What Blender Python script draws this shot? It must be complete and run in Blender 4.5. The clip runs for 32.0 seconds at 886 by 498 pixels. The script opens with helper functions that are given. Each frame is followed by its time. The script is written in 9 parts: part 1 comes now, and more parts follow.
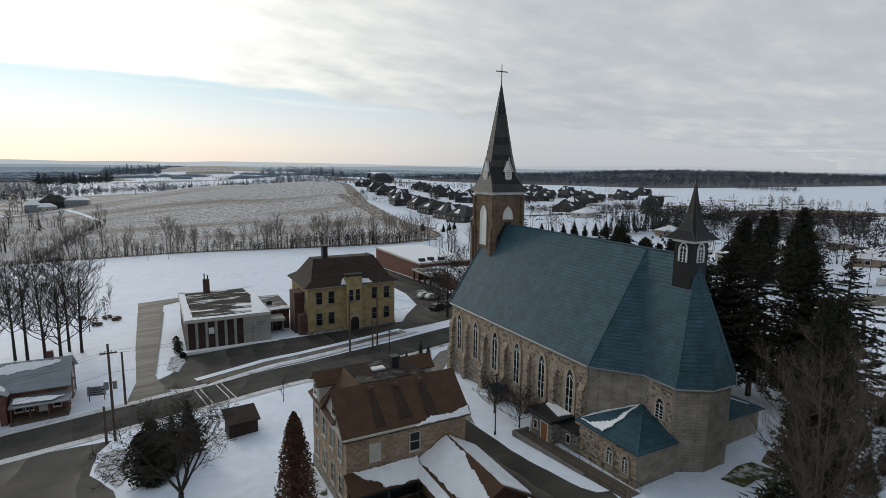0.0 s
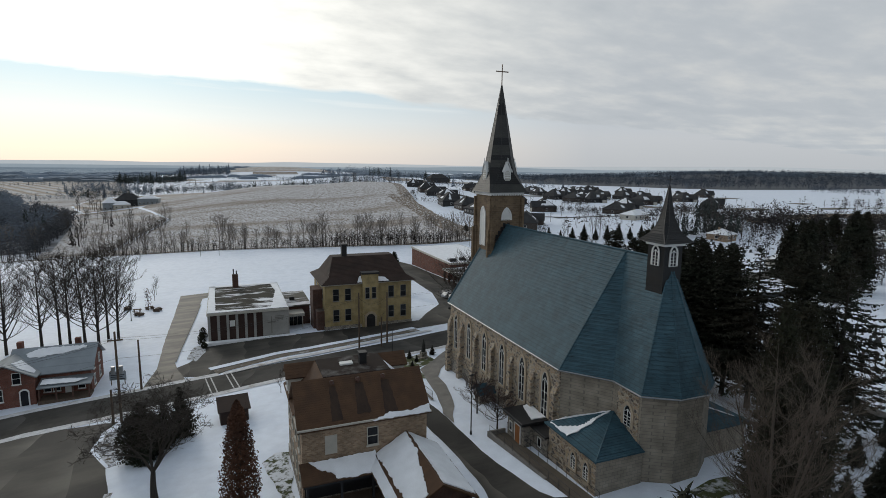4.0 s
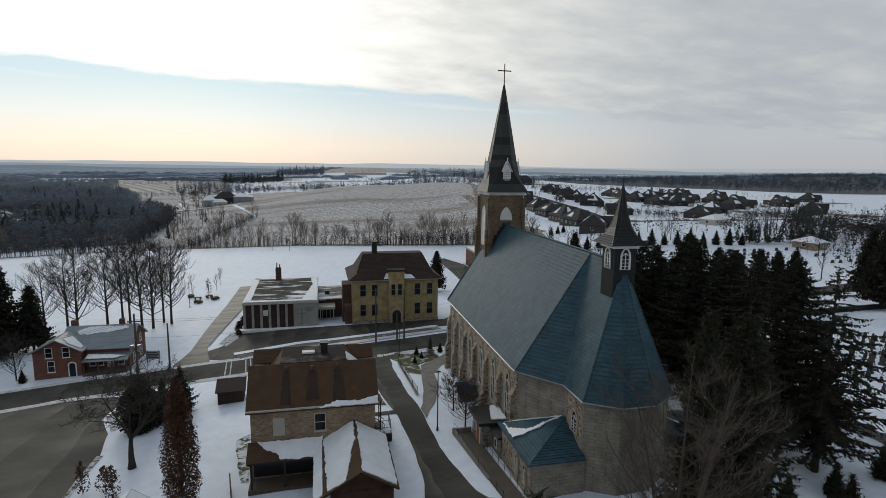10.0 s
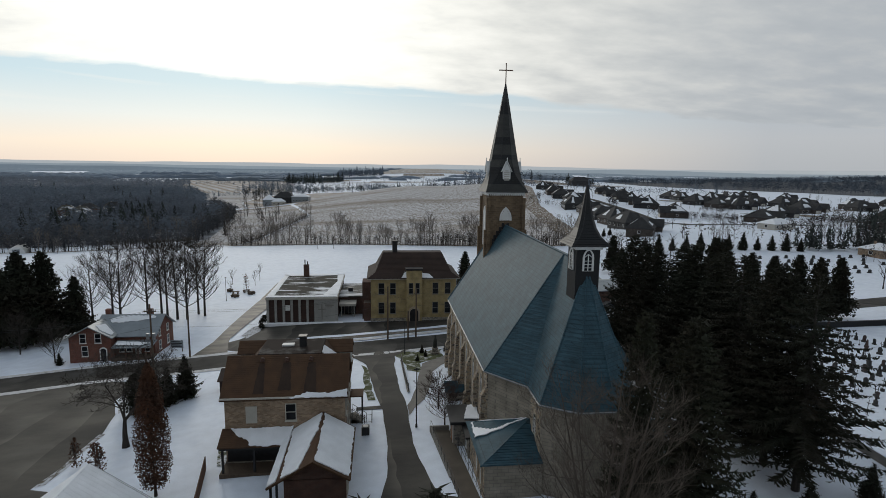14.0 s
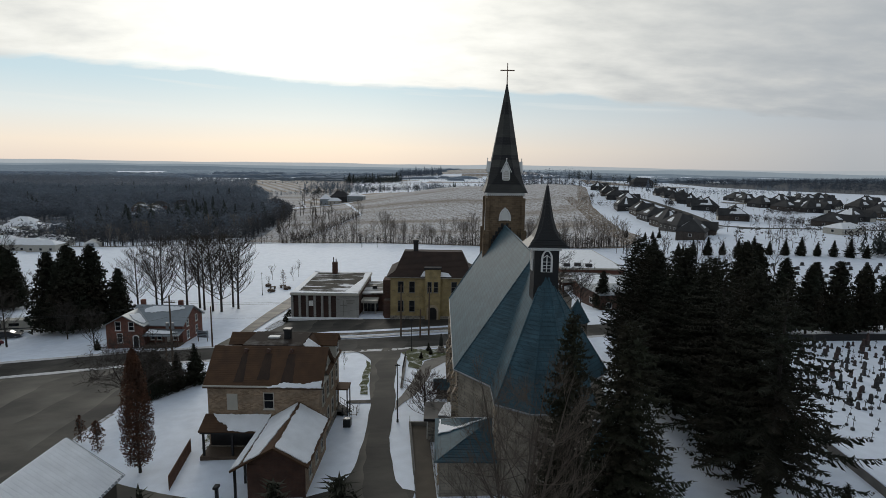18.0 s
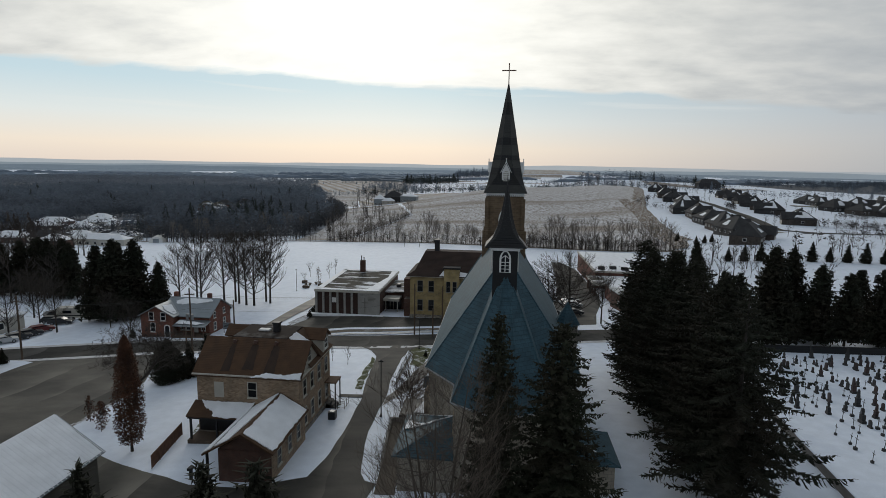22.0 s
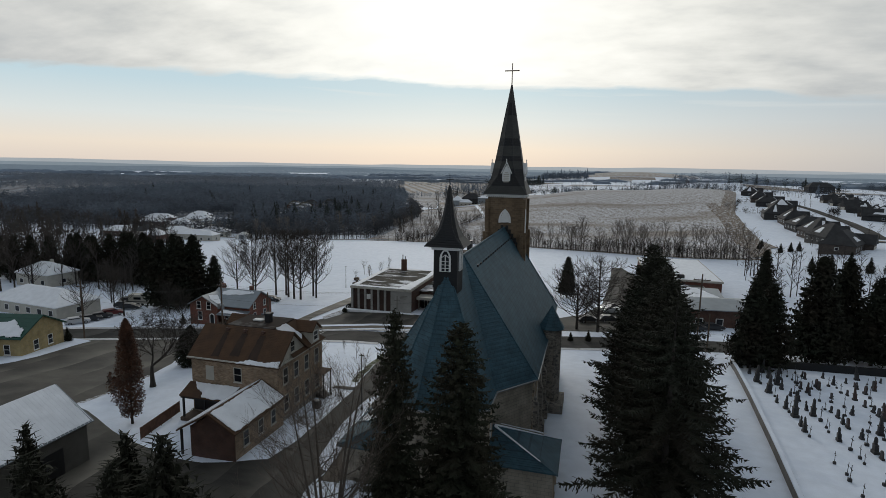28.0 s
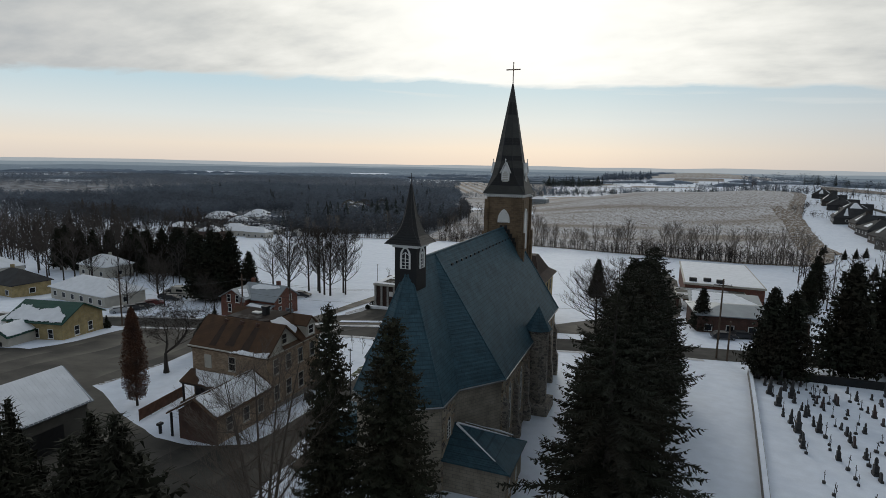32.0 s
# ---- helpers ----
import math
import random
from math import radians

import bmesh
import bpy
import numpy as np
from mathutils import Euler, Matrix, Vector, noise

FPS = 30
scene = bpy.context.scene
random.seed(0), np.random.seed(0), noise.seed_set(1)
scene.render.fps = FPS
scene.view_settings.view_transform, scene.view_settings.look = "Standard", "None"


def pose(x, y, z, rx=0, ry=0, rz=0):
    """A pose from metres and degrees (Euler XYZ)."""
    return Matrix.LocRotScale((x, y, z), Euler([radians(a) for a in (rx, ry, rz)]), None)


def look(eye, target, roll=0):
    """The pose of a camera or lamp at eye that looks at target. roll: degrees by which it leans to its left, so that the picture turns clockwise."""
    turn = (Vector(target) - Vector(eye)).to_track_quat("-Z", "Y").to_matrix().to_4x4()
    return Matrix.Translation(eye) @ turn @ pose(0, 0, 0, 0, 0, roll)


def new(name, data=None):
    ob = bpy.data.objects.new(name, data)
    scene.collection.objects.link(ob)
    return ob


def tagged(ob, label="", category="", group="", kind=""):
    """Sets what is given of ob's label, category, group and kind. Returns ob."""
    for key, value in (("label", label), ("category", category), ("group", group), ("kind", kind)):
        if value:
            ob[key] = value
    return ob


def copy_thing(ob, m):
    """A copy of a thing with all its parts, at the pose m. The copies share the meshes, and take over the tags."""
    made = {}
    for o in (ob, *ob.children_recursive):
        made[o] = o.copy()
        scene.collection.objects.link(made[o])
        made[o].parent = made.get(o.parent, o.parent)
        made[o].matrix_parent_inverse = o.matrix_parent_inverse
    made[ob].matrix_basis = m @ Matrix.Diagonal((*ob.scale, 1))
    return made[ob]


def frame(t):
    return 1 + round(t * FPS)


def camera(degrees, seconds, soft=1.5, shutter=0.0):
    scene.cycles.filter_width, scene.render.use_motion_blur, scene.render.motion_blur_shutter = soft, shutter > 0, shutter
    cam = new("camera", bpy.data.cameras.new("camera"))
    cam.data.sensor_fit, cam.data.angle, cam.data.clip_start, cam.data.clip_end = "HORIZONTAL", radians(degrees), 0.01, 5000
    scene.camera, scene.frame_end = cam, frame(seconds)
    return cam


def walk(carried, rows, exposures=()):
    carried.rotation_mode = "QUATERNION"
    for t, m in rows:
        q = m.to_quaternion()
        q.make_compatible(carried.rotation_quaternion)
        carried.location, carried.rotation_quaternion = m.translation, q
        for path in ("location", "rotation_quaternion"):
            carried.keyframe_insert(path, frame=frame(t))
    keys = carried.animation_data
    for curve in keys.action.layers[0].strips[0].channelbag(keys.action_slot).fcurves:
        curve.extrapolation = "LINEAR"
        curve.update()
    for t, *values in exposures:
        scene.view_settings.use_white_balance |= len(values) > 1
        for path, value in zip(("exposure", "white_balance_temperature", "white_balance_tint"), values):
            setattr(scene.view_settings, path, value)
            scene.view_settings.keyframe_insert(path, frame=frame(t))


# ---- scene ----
cam = camera(78.1, 32.0, 0.65)
METRES, EYE, TILT, LEAN, TURN = 64.0, 30.0, -8.65, -0.66, -28.0
ROWS = [
    (0.0, 0.0, 0.0, 0.0, 0.0, 0.0, -0.0),
    (0.5, 0.0159, -0.0009, -0.0003, 0.75, 0.0, -0.12),
    (1.0, 0.0319, -0.0017, -0.0005, 1.51, 0.01, -0.21),
    (1.5, 0.0482, -0.0021, -0.0006, 2.28, 0.01, -0.31),
    (2.0, 0.0643, -0.0023, -0.0007, 3.04, 0.0, -0.43),
    (2.5, 0.0803, -0.0023, -0.0006, 3.8, 0.01, -0.55),
    (3.0, 0.0964, -0.0022, -0.0005, 4.56, 0.01, -0.67),
    (3.5, 0.1123, -0.002, -0.0004, 5.32, 0.01, -0.79),
    (5.5, 0.1755, 0.0006, -0.0019, 8.37, 0.04, -1.33),
    (6.0, 0.1911, 0.0018, -0.0019, 9.12, 0.04, -1.45),
    (6.5, 0.2067, 0.0032, -0.0018, 9.88, 0.02, -1.58),
    (7.0, 0.2223, 0.0048, -0.0019, 10.64, 0.0, -1.7),
    (7.5, 0.238, 0.0068, -0.0019, 11.41, -0.01, -1.82),
    (8.0, 0.2534, 0.0088, -0.002, 12.16, -0.03, -1.96),
    (8.5, 0.2687, 0.0112, -0.0017, 12.91, -0.05, -2.09),
    (9.0, 0.2841, 0.0138, -0.0015, 13.67, -0.09, -2.19),
    (9.5, 0.2994, 0.0165, -0.0014, 14.43, -0.11, -2.33),
    (10.0, 0.3149, 0.02, -0.0009, 15.2, -0.12, -2.42),
    (10.5, 0.3305, 0.0233, -0.001, 15.96, -0.13, -2.52),
    (11.0, 0.3459, 0.0269, -0.0005, 16.72, -0.14, -2.65),
    (11.5, 0.3609, 0.0309, -0.0004, 17.48, -0.16, -2.78),
    (12.0, 0.376, 0.0347, -0.0001, 18.23, -0.18, -2.89),
    (12.5, 0.3913, 0.0388, 0.0001, 19.01, -0.21, -3.02),
    (13.0, 0.4064, 0.0432, 0.0006, 19.77, -0.23, -3.16),
    (13.5, 0.4213, 0.0479, 0.0009, 20.55, -0.26, -3.3),
    (14.0, 0.436, 0.0529, 0.0016, 21.31, -0.3, -3.4),
    (14.5, 0.4507, 0.0578, 0.0015, 22.08, -0.32, -3.56),
    (16.5, 0.5125, 0.0764, 0.0055, 25.21, -0.55, -3.99),
    (17.0, 0.5269, 0.0819, 0.0068, 25.97, -0.6, -4.09),
    (17.5, 0.5413, 0.0876, 0.0074, 26.73, -0.64, -4.21),
    (18.0, 0.5556, 0.0938, 0.0083, 27.51, -0.69, -4.3),
    (18.5, 0.5698, 0.1001, 0.0093, 28.28, -0.74, -4.42),
    (19.0, 0.5841, 0.1062, 0.0102, 29.06, -0.79, -4.53),
    (19.5, 0.5983, 0.1127, 0.0112, 29.83, -0.84, -4.62),
    (20.0, 0.6117, 0.1199, 0.0117, 30.61, -0.88, -4.77),
    (20.5, 0.6263, 0.1265, 0.013, 31.38, -0.95, -4.84),
    (21.0, 0.6402, 0.1336, 0.0141, 32.15, -1.0, -4.97),
    (21.5, 0.6539, 0.1411, 0.0153, 32.91, -1.06, -5.08),
    (22.0, 0.6674, 0.1487, 0.0164, 33.68, -1.12, -5.18),
    (22.5, 0.681, 0.1562, 0.0177, 34.45, -1.18, -5.29),
    (23.0, 0.6948, 0.1642, 0.0192, 35.21, -1.24, -5.39),
    (23.5, 0.7086, 0.1723, 0.0207, 35.99, -1.31, -5.5),
    (24.0, 0.7222, 0.1806, 0.0224, 36.75, -1.37, -5.59),
    (24.5, 0.7345, 0.1886, 0.0237, 37.48, -1.43, -5.69),
    (25.0, 0.7477, 0.1971, 0.0251, 38.25, -1.49, -5.79),
    (25.5, 0.7607, 0.2056, 0.0267, 39.01, -1.56, -5.89),
    (27.5, 0.8051, 0.2415, 0.0292, 42.06, -1.77, -6.26),
    (28.0, 0.8174, 0.251, 0.0311, 42.83, -1.85, -6.36),
    (28.5, 0.8294, 0.2607, 0.0327, 43.6, -1.92, -6.46),
    (29.0, 0.841, 0.2705, 0.034, 44.36, -2.0, -6.56),
    (29.5, 0.8526, 0.2805, 0.0355, 45.12, -2.08, -6.66),
    (30.0, 0.864, 0.2907, 0.0369, 45.89, -2.17, -6.76),
    (30.5, 0.8753, 0.3011, 0.0382, 46.66, -2.25, -6.86),
    (31.0, 0.8864, 0.3119, 0.0395, 47.43, -2.33, -6.94),
    (31.5, 0.8974, 0.3227, 0.0408, 48.2, -2.42, -7.03),
    (32.0, 0.9083, 0.3339, 0.0424, 48.97, -2.51, -7.12),
]
walk(cam, [(t, pose(0, 0, EYE, TILT, LEAN, TURN) @ pose(METRES * x, METRES * y, METRES * z, 90 + pitch, roll, yaw)) for t, x, y, z, yaw, pitch, roll in ROWS], [(0, 0.30, 6400, 8), (6, 0.215, 6400, 8), (12, 0.12, 6400, 8), (20, 0.02, 6400, 8), (32, -0.06, 6400, 8)])

# ---- world: thin winter cloud deck with a clear band over the horizon ----
SUN_AZ, SUN_EL = 14.0, 19.0          # degrees: to the left of +y, above the horizon


def make_world():
    w = bpy.data.worlds.new("winter_sky")
    scene.world = w
    w.use_nodes = True
    nt = w.node_tree
    nt.nodes.clear()
    N, L = nt.nodes.new, nt.links.new

    def math_(op, a, b=None, c=None, clamp=False):
        n = N("ShaderNodeMath")
        n.operation, n.use_clamp = op, clamp
        for i, v in enumerate((a, b, c)):
            if v is None:
                continue
            if hasattr(v, "links"):
                L(v, n.inputs[i])
            else:
                n.inputs[i].default_value = v
        return n.outputs[0]

    def mix(f, a, b):
        n = N("ShaderNodeMix")
        n.data_type = "RGBA"
        for s, v in ((n.inputs[0], f), (n.inputs[6], a), (n.inputs[7], b)):
            if hasattr(v, "links"):
                L(v, s)
            else:
                s.default_value = v if isinstance(v, float) else (*v, 1)
        return n.outputs[2]

    def ramp(f, stops):
        n = N("ShaderNodeValToRGB")
        while len(n.color_ramp.elements) < len(stops):
            n.color_ramp.elements.new(0.5)
        for e, (p, c) in zip(n.color_ramp.elements, stops):
            e.position, e.color = p, (*c, 1)
        L(f, n.inputs[0])
        return n.outputs[0]

    tc = N("ShaderNodeTexCoord")
    sep = N("ShaderNodeSeparateXYZ")
    L(tc.outputs["Generated"], sep.inputs[0])
    x, y, z = sep.outputs
    # closeness to the sun's azimuth and to the sun itself
    sx, sy = -math.sin(radians(SUN_AZ)), math.cos(radians(SUN_AZ))
    hor = math_("SQRT", math_("ADD", math_("MULTIPLY", x, x), math_("MULTIPLY", y, y)))
    hor = math_("MAXIMUM", hor, 0.02)
    toward = math_("DIVIDE", math_("ADD", math_("MULTIPLY", x, sx), math_("MULTIPLY", y, sy)), hor)
    ce, se = math.cos(radians(SUN_EL)), math.sin(radians(SUN_EL))
    dot = math_("ADD", math_("ADD", math_("MULTIPLY", x, sx * ce), math_("MULTIPLY", y, sy * ce)), math_("MULTIPLY", z, se))
    glow = math_("POWER", math_("MAXIMUM", dot, 0.0), 22.0)
    wide = math_("POWER", math_("MAXIMUM", dot, 0.0), 4.7)
    up = math_("MAXIMUM", z, 0.012)
    # the deck lies on a level plane: its coordinates
    px, py = math_("DIVIDE", x, up), math_("DIVIDE", y, up)
    plane = N("ShaderNodeCombineXYZ")
    L(px, plane.inputs[0])
    L(py, plane.inputs[1])
    # puffs of the deck, seen less foreshortened than a thin sheet would be
    thick = math_("ADD", up, 0.20)
    puff = N("ShaderNodeCombineXYZ")
    L(math_("DIVIDE", x, thick), puff.inputs[0])
    L(math_("MULTIPLY", math_("DIVIDE", y, thick), 1.5), puff.inputs[1])
    n1 = N("ShaderNodeTexNoise")
    n1.inputs["Scale"].default_value, n1.inputs["Detail"].default_value, n1.inputs["Roughness"].default_value = 3.3, 6.0, 0.55
    L(puff.outputs[0], n1.inputs["Vector"])
    band = N("ShaderNodeCombineXYZ")
    L(math_("MULTIPLY", x, 2.0), band.inputs[0])
    L(math_("ADD", math_("MULTIPLY", z, 34.0), math_("MULTIPLY", x, 1.2)), band.inputs[1])
    n4 = N("ShaderNodeTexNoise")
    n4.inputs["Scale"].default_value, n4.inputs["Detail"].default_value = 1.5, 6.0
    L(band.outputs[0], n4.inputs["Vector"])
    squash = N("ShaderNodeMapping")
    squash.inputs["Rotation"].default_value = (0, 0, radians(-32))
    squash.inputs["Scale"].default_value = (0.35, 1.3, 1)
    L(plane.outputs[0], squash.inputs["Vector"])
    n2 = N("ShaderNodeTexNoise")
    n2.inputs["Scale"].default_value, n2.inputs["Detail"].default_value, n2.inputs["Roughness"].default_value = 1.5, 8.0, 0.6
    L(squash.outputs[0], n2.inputs["Vector"])
    n3 = N("ShaderNodeTexNoise")
    n3.inputs["Scale"].default_value, n3.inputs["Detail"].default_value = 0.16, 5.0
    L(plane.outputs[0], n3.inputs["Vector"])
    # clear air: peach at the horizon, pale blue above
    clear_sun = ramp(z, ((0.0, (0.74, 0.64, 0.57)), (0.03, (0.84, 0.73, 0.62)), (0.075, (0.72, 0.75, 0.74)), (0.13, (0.54, 0.67, 0.73)), (0.45, (0.30, 0.42, 0.56))))
    clear_off = ramp(z, ((0.0, (0.40, 0.415, 0.44)), (0.05, (0.44, 0.45, 0.475)), (0.13, (0.39, 0.435, 0.49)), (0.45, (0.26, 0.33, 0.42))))
    warm = math_("DIVIDE", math_("ADD", math_("MULTIPLY", x, -math.sin(radians(34))), math_("MULTIPLY", y, math.cos(radians(34)))), hor)
    clear = mix(math_("MULTIPLY_ADD", warm, 1.8, -0.60, True), clear_off, clear_sun)
    sky = N("ShaderNodeTexSky")
    sky.sky_type, sky.sun_disc = "NISHITA", False
    sky.sun_elevation, sky.sun_rotation = radians(SUN_EL), radians(-SUN_AZ)
    nish = N("ShaderNodeMix")
    nish.data_type, nish.blend_type = "RGBA", "ADD"
    nish.inputs[0].default_value = 0.004
    L(clear, nish.inputs[6])
    L(sky.outputs[0], nish.inputs[7])
    clear = nish.outputs[2]
    # cirrus wisps in the clear band
    wisp = math_("MULTIPLY", math_("MULTIPLY_ADD", n4.outputs[0], 6.5, -3.6, True), math_("MULTIPLY_ADD", z, 12.0, -0.65, True))
    clear = mix(math_("MULTIPLY", wisp, math_("MULTIPLY_ADD", toward, 0.9, -0.35, True)), clear, (0.90, 0.86, 0.80))
    # deck: white where the sun stands behind it, grey away from it
    shade = math_("MULTIPLY_ADD", n1.outputs[0], 0.8, math_("MULTIPLY", n3.outputs[0], 0.60))
    grey = ramp(shade, ((0.45, (0.375, 0.40, 0.43)), (0.68, (0.42, 0.44, 0.465)), (0.95, (0.535, 0.535, 0.53))))
    lit = ramp(shade, ((0.48, (0.62, 0.62, 0.60)), (0.68, (0.85, 0.83, 0.77)), (0.88, (1.02, 0.99, 0.92))))
    deck = mix(math_("MULTIPLY_ADD", wide, 1.35, -0.10, True), grey, lit)
    away = math_("MULTIPLY", math_("MULTIPLY_ADD", toward, -0.9, 0.12, True), math_("MULTIPLY_ADD", z, -1.5, 1.25, True))
    deck = mix(away, deck, (0.25, 0.28, 0.315))
    deck = mix(math_("MULTIPLY_ADD", z, 2.2, -1.0, True), deck, (0.27, 0.31, 0.36))
    deck = mix(math_("MULTIPLY", glow, 0.85, None, True), deck, (1.3, 1.26, 1.18))
    # where the deck ends: a long edge across the view
    nx, ny = -math.sin(radians(22)), math.cos(radians(22))
    out = math_("ADD", math_("MULTIPLY", px, nx), math_("MULTIPLY", py, ny))
    edge = math_("ADD", out, math_("MULTIPLY_ADD", n3.outputs[0], 3.6, math_("MULTIPLY_ADD", n1.outputs[0], 1.6, -2.6)))
    cover = math_("MULTIPLY_ADD", edge, -2.2, 2.2 * 6.95, True)
    col = mix(cover, clear, deck)
    # below the horizon
    low = math_("MULTIPLY_ADD", z, 60.0, 1.0, True)
    col = mix(low, (0.42, 0.43, 0.45), col)
    bg = N("ShaderNodeBackground")
    L(col, bg.inputs[0])
    bg.inputs[1].default_value = 1.0
    L(bg.outputs[0], N("ShaderNodeOutputWorld").inputs[0])


make_world()
sun = new("sun", bpy.data.lights.new("sun", "SUN"))
sun.data.energy, sun.data.angle, sun.data.color = 0.6, radians(14), (1.0, 0.94, 0.86)
sun.matrix_world = look((0, 0, 60), (math.sin(radians(SUN_AZ)) * math.cos(radians(SUN_EL)), -math.cos(radians(SUN_AZ)) * math.cos(radians(SUN_EL)), 60 - math.sin(radians(SUN_EL))))


# ---- materials ----
def material(name, base, rough=0.8, var=0.2, scale=1.5, fine=25.0, bump=0.15, metal=0.0, tint=None, stretch=(1, 1, 1), rand=0.0):
    """A surface with variation at two scales. tint: the colour that large stains lean to. rand: brightness change from piece to piece."""
    m = bpy.data.materials.new(name)
    m.use_nodes = True
    nt = m.node_tree
    N, L = nt.nodes.new, nt.links.new
    p = nt.nodes["Principled BSDF"]
    tc, mp = N("ShaderNodeTexCoord"), N("ShaderNodeMapping")
    mp.inputs["Scale"].default_value = stretch
    L(tc.outputs["Object"], mp.inputs["Vector"])
    big, small = N("ShaderNodeTexNoise"), N("ShaderNodeTexNoise")
    big.inputs["Scale"].default_value, big.inputs["Detail"].default_value = scale, 5.0
    small.inputs["Scale"].default_value, small.inputs["Detail"].default_value = fine, 4.0
    L(mp.outputs[0], big.inputs["Vector"])
    L(mp.outputs[0], small.inputs["Vector"])
    dark = tint or tuple(c * (1 - 1.6 * var) for c in base)
    r1 = N("ShaderNodeValToRGB")
    r1.color_ramp.elements[0].position, r1.color_ramp.elements[0].color = 0.3, (*dark, 1)
    r1.color_ramp.elements[1].position, r1.color_ramp.elements[1].color = 0.7, (*[min(1, c * (1 + 0.6 * var)) for c in base], 1)
    L(big.outputs[0], r1.inputs[0])
    mul = N("ShaderNodeMix")
    mul.data_type, mul.blend_type = "RGBA", "MULTIPLY"
    mul.inputs[0].default_value = 1.0
    r2 = N("ShaderNodeValToRGB")
    lo = 1 - var
    r2.color_ramp.elements[0].position, r2.color_ramp.elements[0].color = 0.3, (lo, lo, lo, 1)
    r2.color_ramp.elements[1].position = 0.75
    L(small.outputs[0], r2.inputs[0])
    L(r1.outputs[0], mul.inputs[6])
    L(r2.outputs[0], mul.inputs[7])
    col = mul.outputs[2]
    if rand:
        info = N("ShaderNodeObjectInfo")
        hsv, ma = N("ShaderNodeHueSaturation"), N("ShaderNodeMath")
        ma.operation = "MULTIPLY_ADD"
        ma.inputs[1].default_value, ma.inputs[2].default_value = 2 * rand, 1 - rand
        L(info.outputs["Random"], ma.inputs[0])
        L(ma.outputs[0], hsv.inputs["Value"])
        L(col, hsv.inputs["Color"])
        col = hsv.outputs[0]
    L(col, p.inputs["Base Color"])
    p.inputs["Roughness"].default_value, p.inputs["Metallic"].default_value = rough, metal
    if bump:
        b = N("ShaderNodeBump")
        b.inputs["Strength"].default_value, b.inputs["Distance"].default_value = bump, 0.03
        L(small.outputs[0], b.inputs["Height"])
        L(b.outputs[0], p.inputs["Normal"])
    return m


def two_tone(name, a, b, scale, lo, hi, rough=0.9, fine=18.0, stretch=(1, 1, 1), bump=0.4, extra=0.15):
    """Two colours in patches, such as thin snow over soil; lo and hi set how much of each."""
    m = material(name, a, rough, extra, scale * 3, fine, bump)
    nt = m.node_tree
    N, L = nt.nodes.new, nt.links.new
    p = nt.nodes["Principled BSDF"]
    old = p.inputs["Base Color"].links[0].from_socket
    tc, mp, no = N("ShaderNodeTexCoord"), N("ShaderNodeMapping"), N("ShaderNodeTexNoise")
    mp.inputs["Scale"].default_value = stretch
    no.inputs["Scale"].default_value, no.inputs["Detail"].default_value, no.inputs["Roughness"].default_value = scale, 8.0, 0.65
    L(tc.outputs["Object"], mp.inputs["Vector"])
    L(mp.outputs[0], no.inputs["Vector"])
    r = N("ShaderNodeValToRGB")
    r.color_ramp.elements[0].position, r.color_ramp.elements[1].position = lo, hi
    L(no.outputs[0], r.inputs[0])
    mx = N("ShaderNodeMix")
    mx.data_type = "RGBA"
    L(r.outputs[0], mx.inputs[0])
    L(old, mx.inputs[6])
    mx.inputs[7].default_value = (*b, 1)
    L(mx.outputs[2], p.inputs["Base Color"])
    return m


